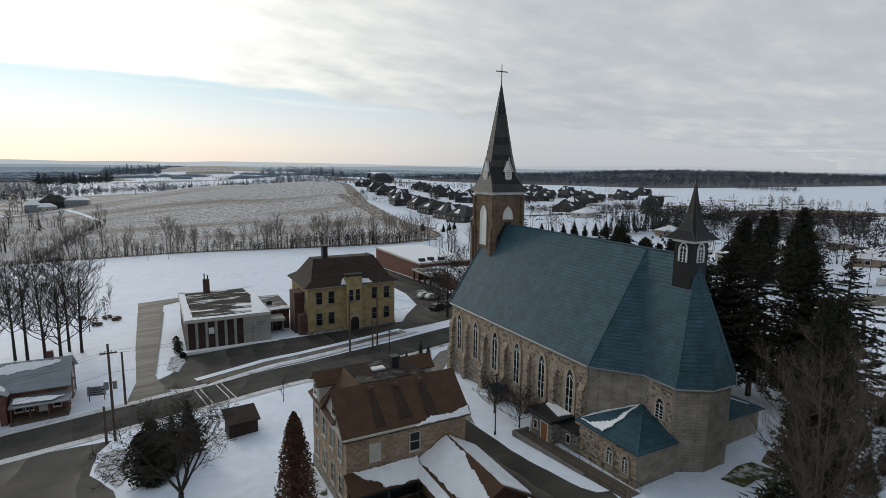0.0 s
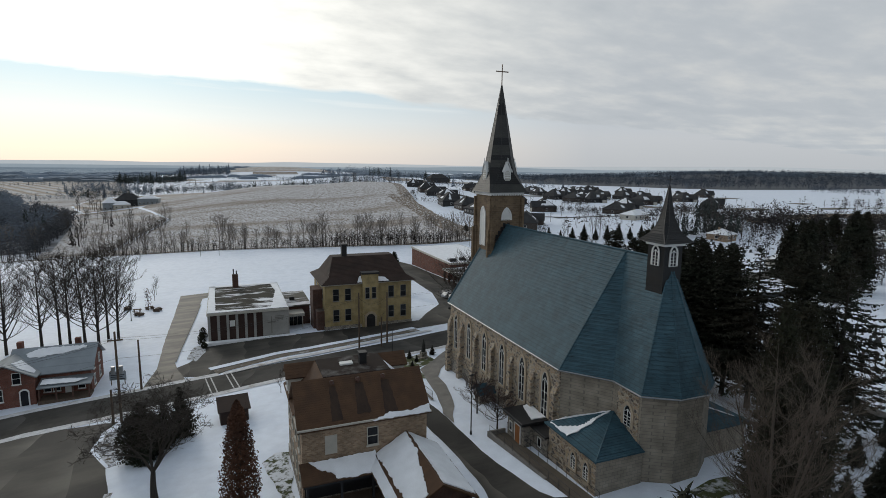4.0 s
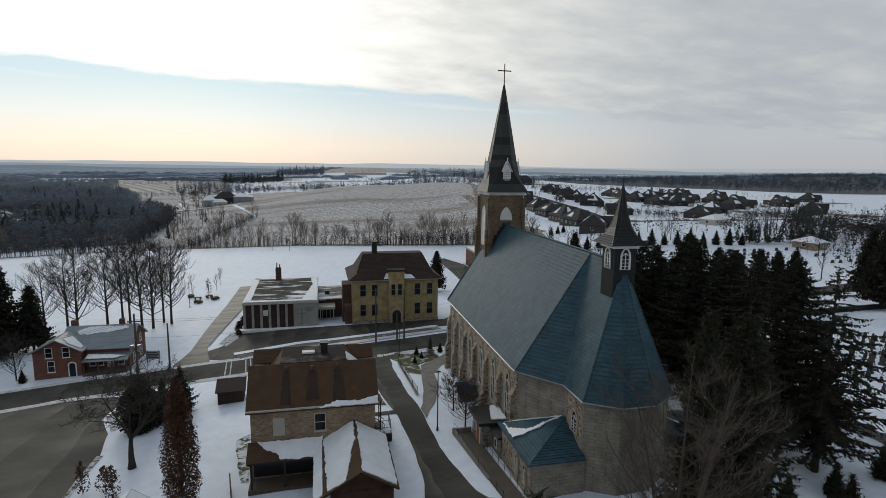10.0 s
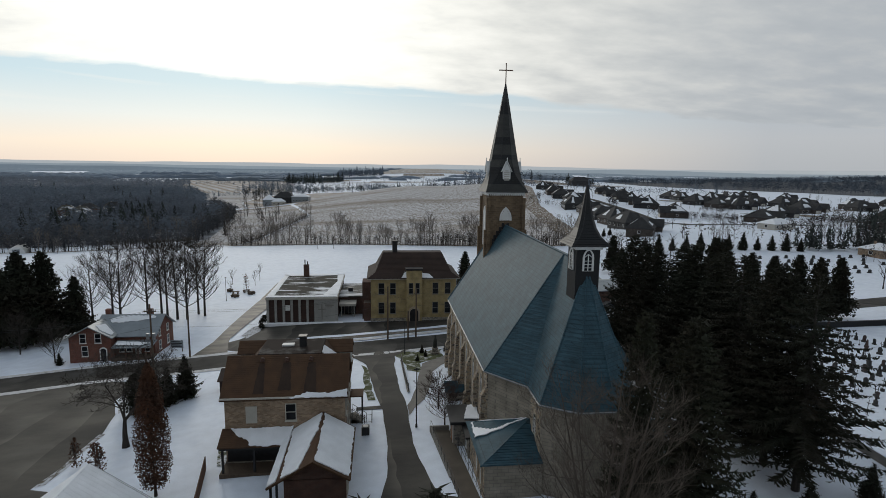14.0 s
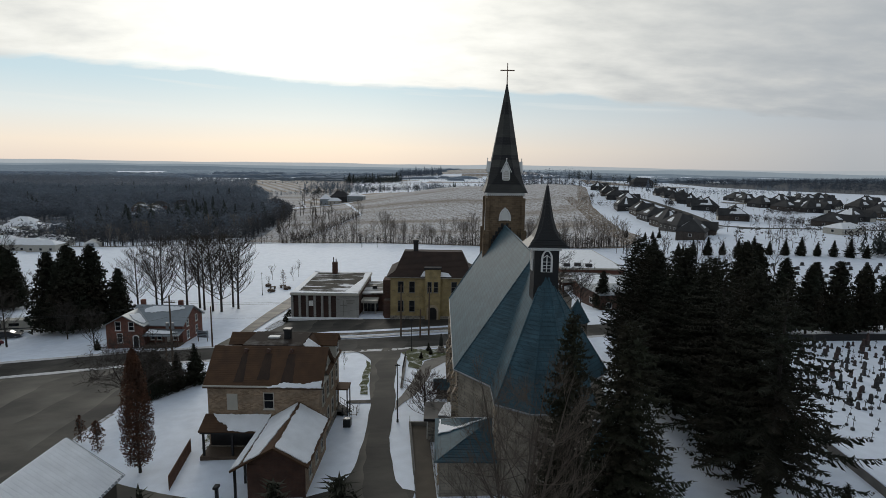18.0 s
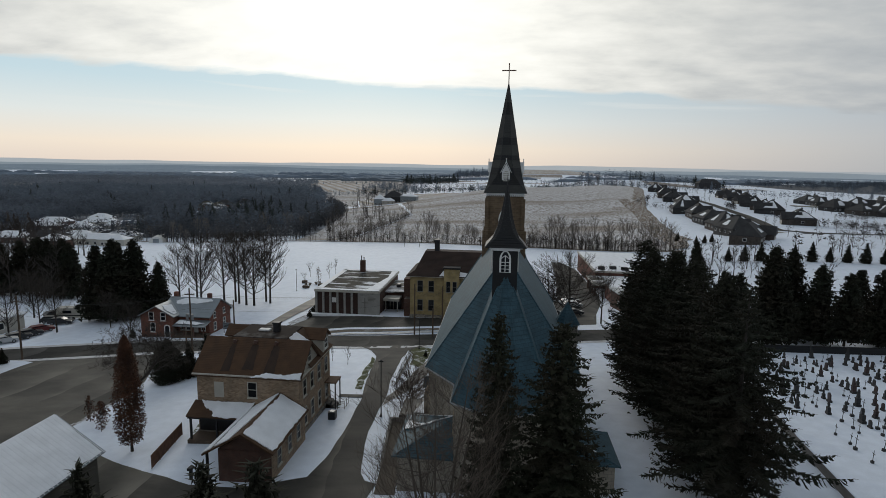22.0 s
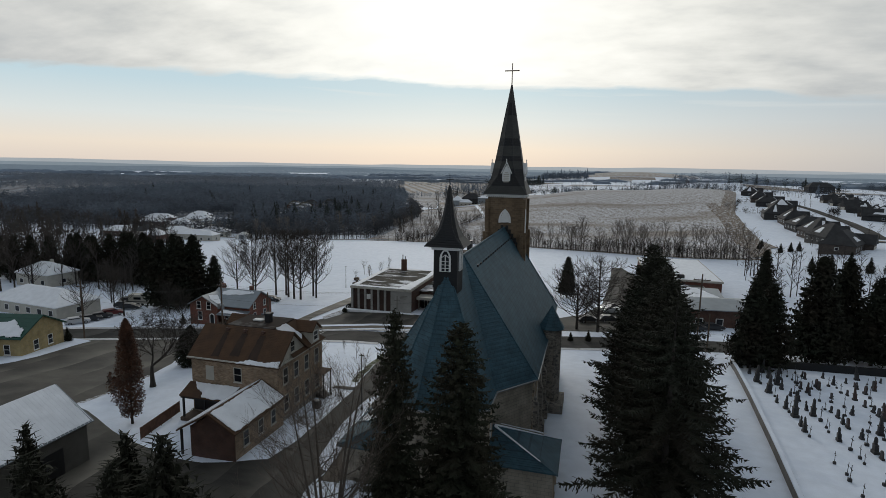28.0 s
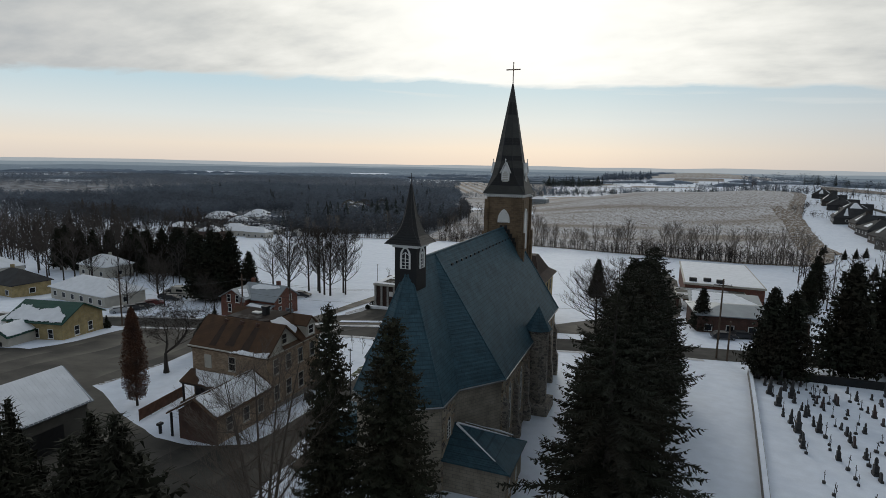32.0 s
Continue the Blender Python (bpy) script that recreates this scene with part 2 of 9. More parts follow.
def masonry(name, stones, mortar, size, rough=0.9, squash=1.6):
    """Rubble stone: cells of several colours with pale joints."""
    m = material(name, stones[0], rough, 0.2, 0.8, 30.0, 0.2)
    nt = m.node_tree
    N, L = nt.nodes.new, nt.links.new
    p = nt.nodes["Principled BSDF"]
    tc, mp = N("ShaderNodeTexCoord"), N("ShaderNodeMapping")
    mp.inputs["Scale"].default_value = (1, 1, squash)
    L(tc.outputs["Object"], mp.inputs["Vector"])
    v, e = N("ShaderNodeTexVoronoi"), N("ShaderNodeTexVoronoi")
    e.feature = "DISTANCE_TO_EDGE"
    for n in (v, e):
        n.inputs["Scale"].default_value = 1 / size
        L(mp.outputs[0], n.inputs["Vector"])
    r = N("ShaderNodeValToRGB")
    r.color_ramp.interpolation = "CONSTANT"
    while len(r.color_ramp.elements) < len(stones):
        r.color_ramp.elements.new(0.5)
    for i, (el, c) in enumerate(zip(r.color_ramp.elements, stones)):
        el.position, el.color = i / len(stones), (*c, 1)
    bw = N("ShaderNodeSeparateColor")
    L(v.outputs["Color"], bw.inputs[0])
    L(bw.outputs[0], r.inputs[0])
    j = N("ShaderNodeValToRGB")
    j.color_ramp.elements[0].position, j.color_ramp.elements[1].position = 0.03, 0.09
    L(e.outputs["Distance"], j.inputs[0])
    mx, grain = N("ShaderNodeMix"), N("ShaderNodeMix")
    mx.data_type = grain.data_type = "RGBA"
    grain.blend_type = "MULTIPLY"
    grain.inputs[0].default_value = 0.6
    L(j.outputs[0], mx.inputs[0])
    mx.inputs[6].default_value = (*mortar, 1)
    L(r.outputs[0], mx.inputs[7])
    no = N("ShaderNodeTexNoise")
    no.inputs["Scale"].default_value = 6.0
    no.inputs["Detail"].default_value = 6.0
    L(tc.outputs["Object"], no.inputs["Vector"])
    rr = N("ShaderNodeValToRGB")
    rr.color_ramp.elements[0].position, rr.color_ramp.elements[0].color = 0.3, (0.45, 0.45, 0.45, 1)
    rr.color_ramp.elements[1].position = 0.7
    L(no.outputs[0], rr.inputs[0])
    L(mx.outputs[2], grain.inputs[6])
    L(rr.outputs[0], grain.inputs[7])
    L(grain.outputs[2], p.inputs["Base Color"])
    b = N("ShaderNodeBump")
    b.inputs["Strength"].default_value, b.inputs["Distance"].default_value = 0.6, 0.05
    L(j.outputs[0], b.inputs["Height"])
    L(b.outputs[0], p.inputs["Normal"])
    return m


def bricks(name, a, b, mortar, width=0.22, height=0.075, rough=0.9, joint=0.008):
    """Coursed brick or block on upright walls of any direction."""
    m = material(name, a, rough, 0.2, 0.6, 25.0, 0.1)
    nt = m.node_tree
    N, L = nt.nodes.new, nt.links.new
    p = nt.nodes["Principled BSDF"]
    tc, sep, cmb, add = N("ShaderNodeTexCoord"), N("ShaderNodeSeparateXYZ"), N("ShaderNodeCombineXYZ"), N("ShaderNodeMath")
    L(tc.outputs["Object"], sep.inputs[0])
    L(sep.outputs[0], add.inputs[0])
    L(sep.outputs[1], add.inputs[1])
    L(add.outputs[0], cmb.inputs[0])
    L(sep.outputs[2], cmb.inputs[1])
    br = N("ShaderNodeTexBrick")
    br.inputs["Scale"].default_value = 1.0
    br.inputs["Brick Width"].default_value, br.inputs["Row Height"].default_value, br.inputs["Mortar Size"].default_value = width, height, joint
    br.inputs["Color1"].default_value, br.inputs["Color2"].default_value, br.inputs["Mortar"].default_value = (*a, 1), (*b, 1), (*mortar, 1)
    L(cmb.outputs[0], br.inputs["Vector"])
    no, rr, mx = N("ShaderNodeTexNoise"), N("ShaderNodeValToRGB"), N("ShaderNodeMix")
    no.inputs["Scale"].default_value, no.inputs["Detail"].default_value = 0.9, 7.0
    L(tc.outputs["Object"], no.inputs["Vector"])
    rr.color_ramp.elements[0].position, rr.color_ramp.elements[0].color = 0.3, (0.6, 0.6, 0.6, 1)
    rr.color_ramp.elements[1].position = 0.68
    L(no.outputs[0], rr.inputs[0])
    mx.data_type, mx.blend_type = "RGBA", "MULTIPLY"
    mx.inputs[0].default_value = 1.0
    L(br.outputs["Color"], mx.inputs[6])
    L(rr.outputs[0], mx.inputs[7])
    L(mx.outputs[2], p.inputs["Base Color"])
    return m


def stubble(name, straw, snow, bands=0.0):
    """Cut straw rows half under thin snow; bare tan patches. bands: width of wide snow bands across the field."""
    m = two_tone(name, straw, snow, 0.75, 0.33, 0.56, 1.0, 1.2, (1.0, 0.30, 1.0), extra=0.2)
    nt = m.node_tree
    N, L = nt.nodes.new, nt.links.new
    p = nt.nodes["Principled BSDF"]
    old = p.inputs["Base Color"].links[0].from_socket
    tc, mp, no = N("ShaderNodeTexCoord"), N("ShaderNodeMapping"), N("ShaderNodeTexNoise")
    mp.inputs["Rotation"].default_value = (0, 0, radians(14))
    mp.inputs["Scale"].default_value = (0.5, 2.2, 1.0)
    L(tc.outputs["Object"], mp.inputs["Vector"])
    no.inputs["Scale"].default_value, no.inputs["Detail"].default_value, no.inputs["Roughness"].default_value = 0.011, 7.0, 0.62
    L(mp.outputs[0], no.inputs["Vector"])
    r = N("ShaderNodeValToRGB")
    r.color_ramp.elements[0].position, r.color_ramp.elements[1].position = 0.47, 0.68
    r.color_ramp.elements[1].color = (0.85, 0.85, 0.85, 1)
    L(no.outputs[0], r.inputs[0])
    fac = r.outputs[0]
    w = N("ShaderNodeTexWave")
    w.bands_direction = "X"
    w.inputs["Scale"].default_value = 0.314 / (bands or 7.0)
    w.inputs["Distortion"].default_value, w.inputs["Detail Scale"].default_value = 1.5, 0.3
    rot = N("ShaderNodeMapping")
    rot.inputs["Rotation"].default_value = (0, 0, radians(-24))
    L(tc.outputs["Object"], rot.inputs["Vector"])
    L(rot.outputs[0], w.inputs["Vector"])
    rows_ = N("ShaderNodeMath")
    rows_.operation, rows_.use_clamp = "MULTIPLY_ADD", True
    rows_.inputs[1].default_value = 0.9 if bands else 0.35
    rows_.inputs[2].default_value = -0.1
    L(w.outputs[1], rows_.inputs[0])
    mx = N("ShaderNodeMath")
    mx.operation = "MAXIMUM"
    L(fac, mx.inputs[0])
    L(rows_.outputs[0], mx.inputs[1])
    out = N("ShaderNodeMix")
    out.data_type = "RGBA"
    L(mx.outputs[0], out.inputs[0])
    L(old, out.inputs[6])
    out.inputs[7].default_value = (*straw, 1)
    L(out.outputs[2], p.inputs["Base Color"])
    return m


SNOW = two_tone("snow", (0.78, 0.84, 0.938), (0.62, 0.685, 0.795), 0.25, 0.5, 0.8, 0.7, 9.0, bump=0.5, extra=0.05)
SNOW_ROOF = material("roof_snow", (0.85, 0.87, 0.905), 0.7, 0.06, 0.8, 12.0, 0.4)
GRASS = two_tone("winter_grass", (0.075, 0.085, 0.028), (0.55, 0.56, 0.56), 0.9, 0.52, 0.66, 1.0, 40.0)
SOIL = two_tone("frozen_soil", (0.16, 0.115, 0.075), (0.62, 0.63, 0.65), 0.7, 0.5, 0.62, 1.0, 20.0)
STUBBLE = stubble("stubble", (0.190, 0.142, 0.092), (0.58, 0.58, 0.60))
BANDED = stubble("banded_stubble", (0.26, 0.19, 0.12), (0.62, 0.63, 0.65), 24.0)
ASPHALT = two_tone("asphalt", (0.036, 0.034, 0.031), (0.078, 0.072, 0.062), 0.11, 0.42, 0.66, 0.75, 60.0, (0.6, 1.5, 1.0), bump=0.15)
ASPHALT.node_tree.nodes["Principled BSDF"].inputs["Specular IOR Level"].default_value = 0.15
LOT = two_tone("parking_asphalt", (0.034, 0.030, 0.025), (0.092, 0.083, 0.067), 0.055, 0.42, 0.62, 0.85, 60.0, (0.7, 1.6, 1.0), bump=0.15)
ROAD = two_tone("road_asphalt", (0.034, 0.033, 0.030), (0.070, 0.065, 0.058), 0.2, 0.4, 0.7, 0.9, 60.0, bump=0.1)
ROAD.node_tree.nodes["Principled BSDF"].inputs["Specular IOR Level"].default_value = 0.2
def frost_lines(m, pale, period, amount):
    """Melt and salt edges: long wandering bands, sharp on one side, fading on the other."""
    nt = m.node_tree
    N, L = nt.nodes.new, nt.links.new
    p = nt.nodes["Principled BSDF"]
    old = p.inputs["Base Color"].links[0].from_socket
    tc, w, no, mu, mx = N("ShaderNodeTexCoord"), N("ShaderNodeTexWave"), N("ShaderNodeTexNoise"), N("ShaderNodeMath"), N("ShaderNodeMix")
    w.wave_profile = "SAW"
    w.inputs["Scale"].default_value = 0.314 / period
    w.inputs["Distortion"].default_value, w.inputs["Detail"].default_value, w.inputs["Detail Scale"].default_value = 9.0, 3.0, 0.7
    no.inputs["Scale"].default_value, no.inputs["Detail"].default_value = 0.12, 4.0
    L(tc.outputs["Object"], w.inputs["Vector"])
    L(tc.outputs["Object"], no.inputs["Vector"])
    mu.operation, mu.use_clamp = "MULTIPLY_ADD", True
    mu.inputs[1].default_value, mu.inputs[2].default_value = 3.0 * amount, -1.2 * amount
    L(no.outputs[0], mu.inputs[0])
    both = N("ShaderNodeMath")
    both.operation = "MULTIPLY"
    po = N("ShaderNodeMath")
    po.operation = "POWER"
    po.inputs[1].default_value = 2.2
    L(w.outputs["Fac"], po.inputs[0])
    L(po.outputs[0], both.inputs[0])
    L(mu.outputs[0], both.inputs[1])
    mx.data_type = "RGBA"
    L(both.outputs[0], mx.inputs[0])
    L(old, mx.inputs[6])
    mx.inputs[7].default_value = (*pale, 1)
    L(mx.outputs[2], p.inputs["Base Color"])


frost_lines(LOT, (0.20, 0.185, 0.155), 7.0, 0.9)
frost_lines(ASPHALT, (0.17, 0.155, 0.13), 4.5, 0.8)
frost_lines(ROAD, (0.15, 0.143, 0.132), 9.0, 0.6)
DIRTY_SNOW = two_tone("dirty_snow", (0.66, 0.66, 0.67), (0.20, 0.17, 0.13), 0.5, 0.55, 0.72, 0.9, 12.0)
GRAVEL = two_tone("gravel", (0.17, 0.145, 0.115), (0.5, 0.5, 0.5), 0.5, 0.55, 0.75, 1.0, 30.0)
CONCRETE = material("concrete", (0.225, 0.210, 0.188), 0.9, 0.18, 0.7, 25.0, 0.2)
STONE = masonry("fieldstone", [(0.36, 0.275, 0.18), (0.165, 0.130, 0.100), (0.44, 0.345, 0.235), (0.24, 0.18, 0.13), (0.47, 0.40, 0.30), (0.115, 0.098, 0.088), (0.38, 0.28, 0.19), (0.29, 0.25, 0.21)], (0.42, 0.375, 0.305), 0.40)
RUBBLE = masonry("rubble_stone", [(0.235, 0.210, 0.175), (0.140, 0.130, 0.118), (0.31, 0.28, 0.235), (0.185, 0.168, 0.145), (0.37, 0.33, 0.275)], (0.33, 0.30, 0.26), 0.38)
ASHLAR = material("buff_stone", (0.42, 0.345, 0.255), 0.9, 0.16, 0.9, 20.0, 0.15)
BLOCK = bricks("grey_block", (0.365, 0.322, 0.258), (0.320, 0.283, 0.228), (0.225, 0.204, 0.170), 0.6, 0.30, 0.9, 0.018)
BLUE = bricks("blue_metal_roof", (0.049, 0.108, 0.140), (0.038, 0.091, 0.121), (0.027, 0.062, 0.083), 0.62, 0.32, 0.66, 0.020)
BLUE.node_tree.nodes["Principled BSDF"].inputs["Specular IOR Level"].default_value = 0.32
SLATE = material("dark_slate", (0.013, 0.0155, 0.018), 0.5, 0.3, 0.6, 9.0, 0.25, 0.0, (0.020, 0.019, 0.018))
SLATE.node_tree.nodes["Principled BSDF"].inputs["Specular IOR Level"].default_value = 0.25
TOWER_STONE = bricks("tower_stone", (0.208, 0.145, 0.085), (0.145, 0.098, 0.060), (0.212, 0.162, 0.111), 0.55, 0.26, 0.9, 0.015)
WHITE = material("white_paint", (0.74, 0.74, 0.72), 0.6, 0.06, 1.0, 20.0, 0.05)
OFFWHITE = material("cream_paint", (0.480, 0.456, 0.400), 0.6, 0.08, 1.0, 20.0, 0.05)
BUFF_BRICK = bricks("buff_brick", (0.42, 0.305, 0.205), (0.25, 0.168, 0.108), (0.36, 0.30, 0.23), 0.30, 0.11)
YELLOW_BRICK = bricks("yellow_brick", (0.425, 0.330, 0.150), (0.365, 0.275, 0.122), (0.37, 0.31, 0.195))
RED_BRICK = bricks("red_brick", (0.192, 0.060, 0.036), (0.136, 0.044, 0.028), (0.192, 0.136, 0.112))
BROWN_BRICK = bricks("brown_brick", (0.112, 0.052, 0.035), (0.084, 0.038, 0.028), (0.119, 0.091, 0.077))
SHINGLE = two_tone("brown_shingle", (0.096, 0.050, 0.025), (0.054, 0.030, 0.018), 0.35, 0.5, 0.75, 0.9, 14.0, (1.6, 0.5, 1.0), bump=0.4)
DARK_SHINGLE = material("dark_shingle", (0.045, 0.026, 0.019), 0.9, 0.25, 0.5, 12.0, 0.4)
GREY_SHINGLE = material("grey_shingle", (0.044, 0.044, 0.046), 0.9, 0.25, 0.4, 10.0, 0.4)
GREEN_METAL = material("green_metal_roof", (0.012, 0.075, 0.052), 0.45, 0.15, 0.6, 8.0, 0.1, 0.3)
GREY_METAL = material("grey_metal_roof", (0.270, 0.300, 0.323), 0.4, 0.1, 0.5, 8.0, 0.05, 0.4)
MEMBRANE = two_tone("roof_membrane", (0.030, 0.021, 0.017), (0.16, 0.155, 0.15), 0.35, 0.52, 0.72, 0.9, 10.0, bump=0.1)
MEMBRANE.node_tree.nodes["Principled BSDF"].inputs["Specular IOR Level"].default_value = 0.15
FLAT_SNOW = two_tone("thin_roof_snow", (0.78, 0.79, 0.82), (0.06, 0.055, 0.042), 0.22, 0.42, 0.50, 0.8, 10.0, (0.45, 1.5, 1.0), bump=0.2)
BLOWN_ROOF = two_tone("blown_roof", (0.036, 0.033, 0.024), (0.78, 0.79, 0.82), 0.30, 0.53, 0.60, 0.8, 10.0, (0.35, 1.6, 1.0), bump=0.2)
BLOWN_ROOF.node_tree.nodes["Principled BSDF"].inputs["Specular IOR Level"].default_value = 0.1
BLACK = material("black_metal", (0.02, 0.02, 0.022), 0.5, 0.2, 2.0, 20.0, 0.05, 0.2)
WOOD = material("weathered_wood", (0.12, 0.085, 0.06), 0.9, 0.25, 2.0, 30.0, 0.3, 0.0, None, (6, 6, 0.6))
BARK = material("bark", (0.044, 0.036, 0.030), 0.95, 0.3, 2.0, 20.0, 0.5, 0.0, None, (3, 3, 0.6))
TWIG = material("bare_twigs", (0.055, 0.044, 0.036), 0.95, 0.2, 0.6, 8.0, 0.0)
NEEDLE = material("spruce_needles", (0.0130, 0.0205, 0.0100), 1.0, 0.3, 0.15, 6.0, 0.0, 0.0, (0.020, 0.0145, 0.0065))
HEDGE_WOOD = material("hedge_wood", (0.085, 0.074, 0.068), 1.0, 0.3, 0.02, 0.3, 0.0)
# these four lean blue, DEEP palest: distance haze painted into the base colour
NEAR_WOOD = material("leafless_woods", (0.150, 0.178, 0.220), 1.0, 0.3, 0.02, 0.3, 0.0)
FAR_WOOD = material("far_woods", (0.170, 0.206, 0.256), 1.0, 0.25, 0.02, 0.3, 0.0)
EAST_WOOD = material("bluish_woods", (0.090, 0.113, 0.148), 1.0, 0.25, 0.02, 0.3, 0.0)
DEEP_WOOD = material("hazed_woods", (0.222, 0.256, 0.305), 1.0, 0.2, 0.01, 0.3, 0.0)
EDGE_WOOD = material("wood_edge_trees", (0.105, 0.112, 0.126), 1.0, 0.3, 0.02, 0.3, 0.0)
FAR_CONIFER = material("far_conifers", (0.05, 0.062, 0.058), 1.0, 0.3, 0.02, 0.3, 0.0)
for m in (HEDGE_WOOD, EDGE_WOOD, NEAR_WOOD, FAR_WOOD, EAST_WOOD, DEEP_WOOD):
    # fine twigs: light comes through the sprays as well as off them
    nt = m.node_tree
    p = nt.nodes["Principled BSDF"]
    tr, mx = nt.nodes.new("ShaderNodeBsdfTranslucent"), nt.nodes.new("ShaderNodeMixShader")
    nt.links.new(p.inputs["Base Color"].links[0].from_socket, tr.inputs["Color"])
    mx.inputs[0].default_value = 0.45
    nt.links.new(p.outputs[0], mx.inputs[1])
    nt.links.new(tr.outputs[0], mx.inputs[2])
    nt.links.new(mx.outputs[0], nt.nodes["Material Output"].inputs["Surface"])
BRONZE = material("dark_bronze", (0.05, 0.052, 0.048), 0.6, 0.25, 2.0, 20.0, 0.1, 0.5)
GRANITE = material("grey_granite", (0.031, 0.030, 0.030), 0.6, 0.2, 1.5, 30.0, 0.1, 0.0, None, (1, 1, 1), 0.35)
RED_GRANITE = material("red_granite", (0.046, 0.023, 0.019), 0.5, 0.2, 1.5, 30.0, 0.1, 0.0, None, (1, 1, 1), 0.3)
GLASS = material("window_glass", (0.012, 0.014, 0.017), 0.12, 0.1, 0.7, 3.0, 0.02)
GLASS.node_tree.nodes["Principled BSDF"].inputs["Specular IOR Level"].default_value = 0.3
RUST = material("rust_door", (0.34, 0.13, 0.035), 0.7, 0.12, 1.5, 20.0, 0.05)
ALUM = material("dull_metal", (0.32, 0.33, 0.34), 0.45, 0.1, 1.5, 20.0, 0.05, 0.7)
RUBBER = material("rubber", (0.015, 0.015, 0.016), 0.8, 0.1, 3.0, 20.0, 0.05)


# ---- mesh helpers ----
def part(name, bm, mat, parent=None, label="", at=None):
    me = bpy.data.meshes.new(name)
    if isinstance(bm, tuple):
        me.from_pydata(bm[0], [], bm[1])
    else:
        bm.normal_update()
        bm.to_mesh(me)
        bm.free()
    for m in (mat if isinstance(mat, (list, tuple)) else (mat,)):
        me.materials.append(m)
    ob = new(name, me)
    if parent is not None:
        ob.parent = parent
    if at is not None:
        ob.matrix_basis = at
    if label:
        tagged(ob, label)
    return ob


def thing(name, label, category, at=None, group="", kind=""):
    ob = new(name)
    ob.empty_display_size = 0.3
    if at is not None:
        ob.matrix_basis = at
    return tagged(ob, label, category, group, kind)


def box(bm, x0, x1, y0, y1, z0, z1, m=None):
    co = [(x, y, z) for z in (z0, z1) for y in (y0, y1) for x in (x0, x1)]
    vs = [bm.verts.new(m @ Vector(c) if m else c) for c in co]
    for f in ((0, 2, 3, 1), (4, 5, 7, 6), (0, 1, 5, 4), (2, 6, 7, 3), (0, 4, 6, 2), (1, 3, 7, 5)):
        bm.faces.new([vs[i] for i in f])
    return bm


def cube(x0, x1, y0, y1, z0, z1, bev=0.0):
    bm = box(bmesh.new(), x0, x1, y0, y1, z0, z1)
    if bev:
        bmesh.ops.bevel(bm, geom=bm.edges[:], offset=bev, segments=1, affect="EDGES")
    return bm


def loft(bm, rings, cap=True):
    """Closed rings of points joined in order."""
    made = [[bm.verts.new(c) for c in r] for r in rings]
    n = len(made[0])
    for a, b in zip(made, made[1:]):
        for i in range(n):
            bm.faces.new((a[i], a[(i + 1) % n], b[(i + 1) % n], b[i]))
    if cap:
        bm.faces.new(made[0][::-1])
        bm.faces.new(made[-1])
    return bm


def prism(poly, z0, z1, bm=None):
    """An upright prism on a counter-clockwise plan."""
    return loft(bm or bmesh.new(), [[(x, y, z0) for x, y in poly], [(x, y, z1) for x, y in poly]])


def tube(bm, a, b, ra, rb, sides=6, cap=True):
    a, b = Vector(a), Vector(b)
    d = (b - a).normalized()
    u = d.orthogonal().normalized()
    v = d.cross(u)
    rings = []
    for c, r in ((a, ra), (b, rb)):
        rings.append([c + r * (math.cos(2 * math.pi * i / sides) * u + math.sin(2 * math.pi * i / sides) * v) for i in range(sides)])
    return loft(bm, rings, cap)


def polytube(pts, r, sides=4, bm=None):
    """One tube along a line of points."""
    pts = [Vector(p) for p in pts]
    rings = []
    for i, p in enumerate(pts):
        d = (pts[min(i + 1, len(pts) - 1)] - pts[max(i - 1, 0)]).normalized()
        u = d.cross(Vector((0, 0, 1)))
        u = u.normalized() if u.length > 1e-4 else Vector((1, 0, 0))
        v = d.cross(u)
        rings.append([p + r * (math.cos(6.28319 * k / sides) * u + math.sin(6.28319 * k / sides) * v) for k in range(sides)])
    return loft(bm or bmesh.new(), rings)


def slab(bm, pts, thick, m=None):
    """A plate of that thickness under a flat polygon (given counter-clockwise from outside)."""
    pts = [Vector(p) for p in pts]
    n = (pts[1] - pts[0]).cross(pts[2] - pts[0]).normalized()
    return loft(bm, [[p - n * thick for p in pts], pts])


def courses(bm, a, b, c, d, step, lift=0.03, thick=0.0):
    """Roof courses on the quad a-b (eave, left to right from outside), c-d (ridge, right to left): one stepped sheet, each course with its own lower edge."""
    a, b, c, d = map(Vector, (a, b, c, d))
    n = (b - a).cross(d - a)
    if n.length < 1e-6:
        n = (b - a).cross(c - a)
    n.normalize()
    count = max(1, round(max((d - a).length, (c - b).length) / step))
    foot = [bm.verts.new(a - n * 0.01), bm.verts.new(b - n * 0.01)]
    for i in range(count):
        f, g = i / count, (i + 1) / count
        p, q, r, s = a.lerp(d, f), b.lerp(c, f), b.lerp(c, g), a.lerp(d, g)
        lo = [bm.verts.new(v) for v in (p + n * lift, q + n * lift)]
        bm.faces.new([lo[1], lo[0], foot[0], foot[1]])
        if (r - s).length > 1e-4:
            foot = [bm.verts.new(s + n * 0.004), bm.verts.new(r + n * 0.004)]
            bm.faces.new([lo[0], lo[1], foot[1], foot[0]])
        else:
            bm.faces.new([lo[0], lo[1], bm.verts.new(r + n * 0.004)])
    return bm


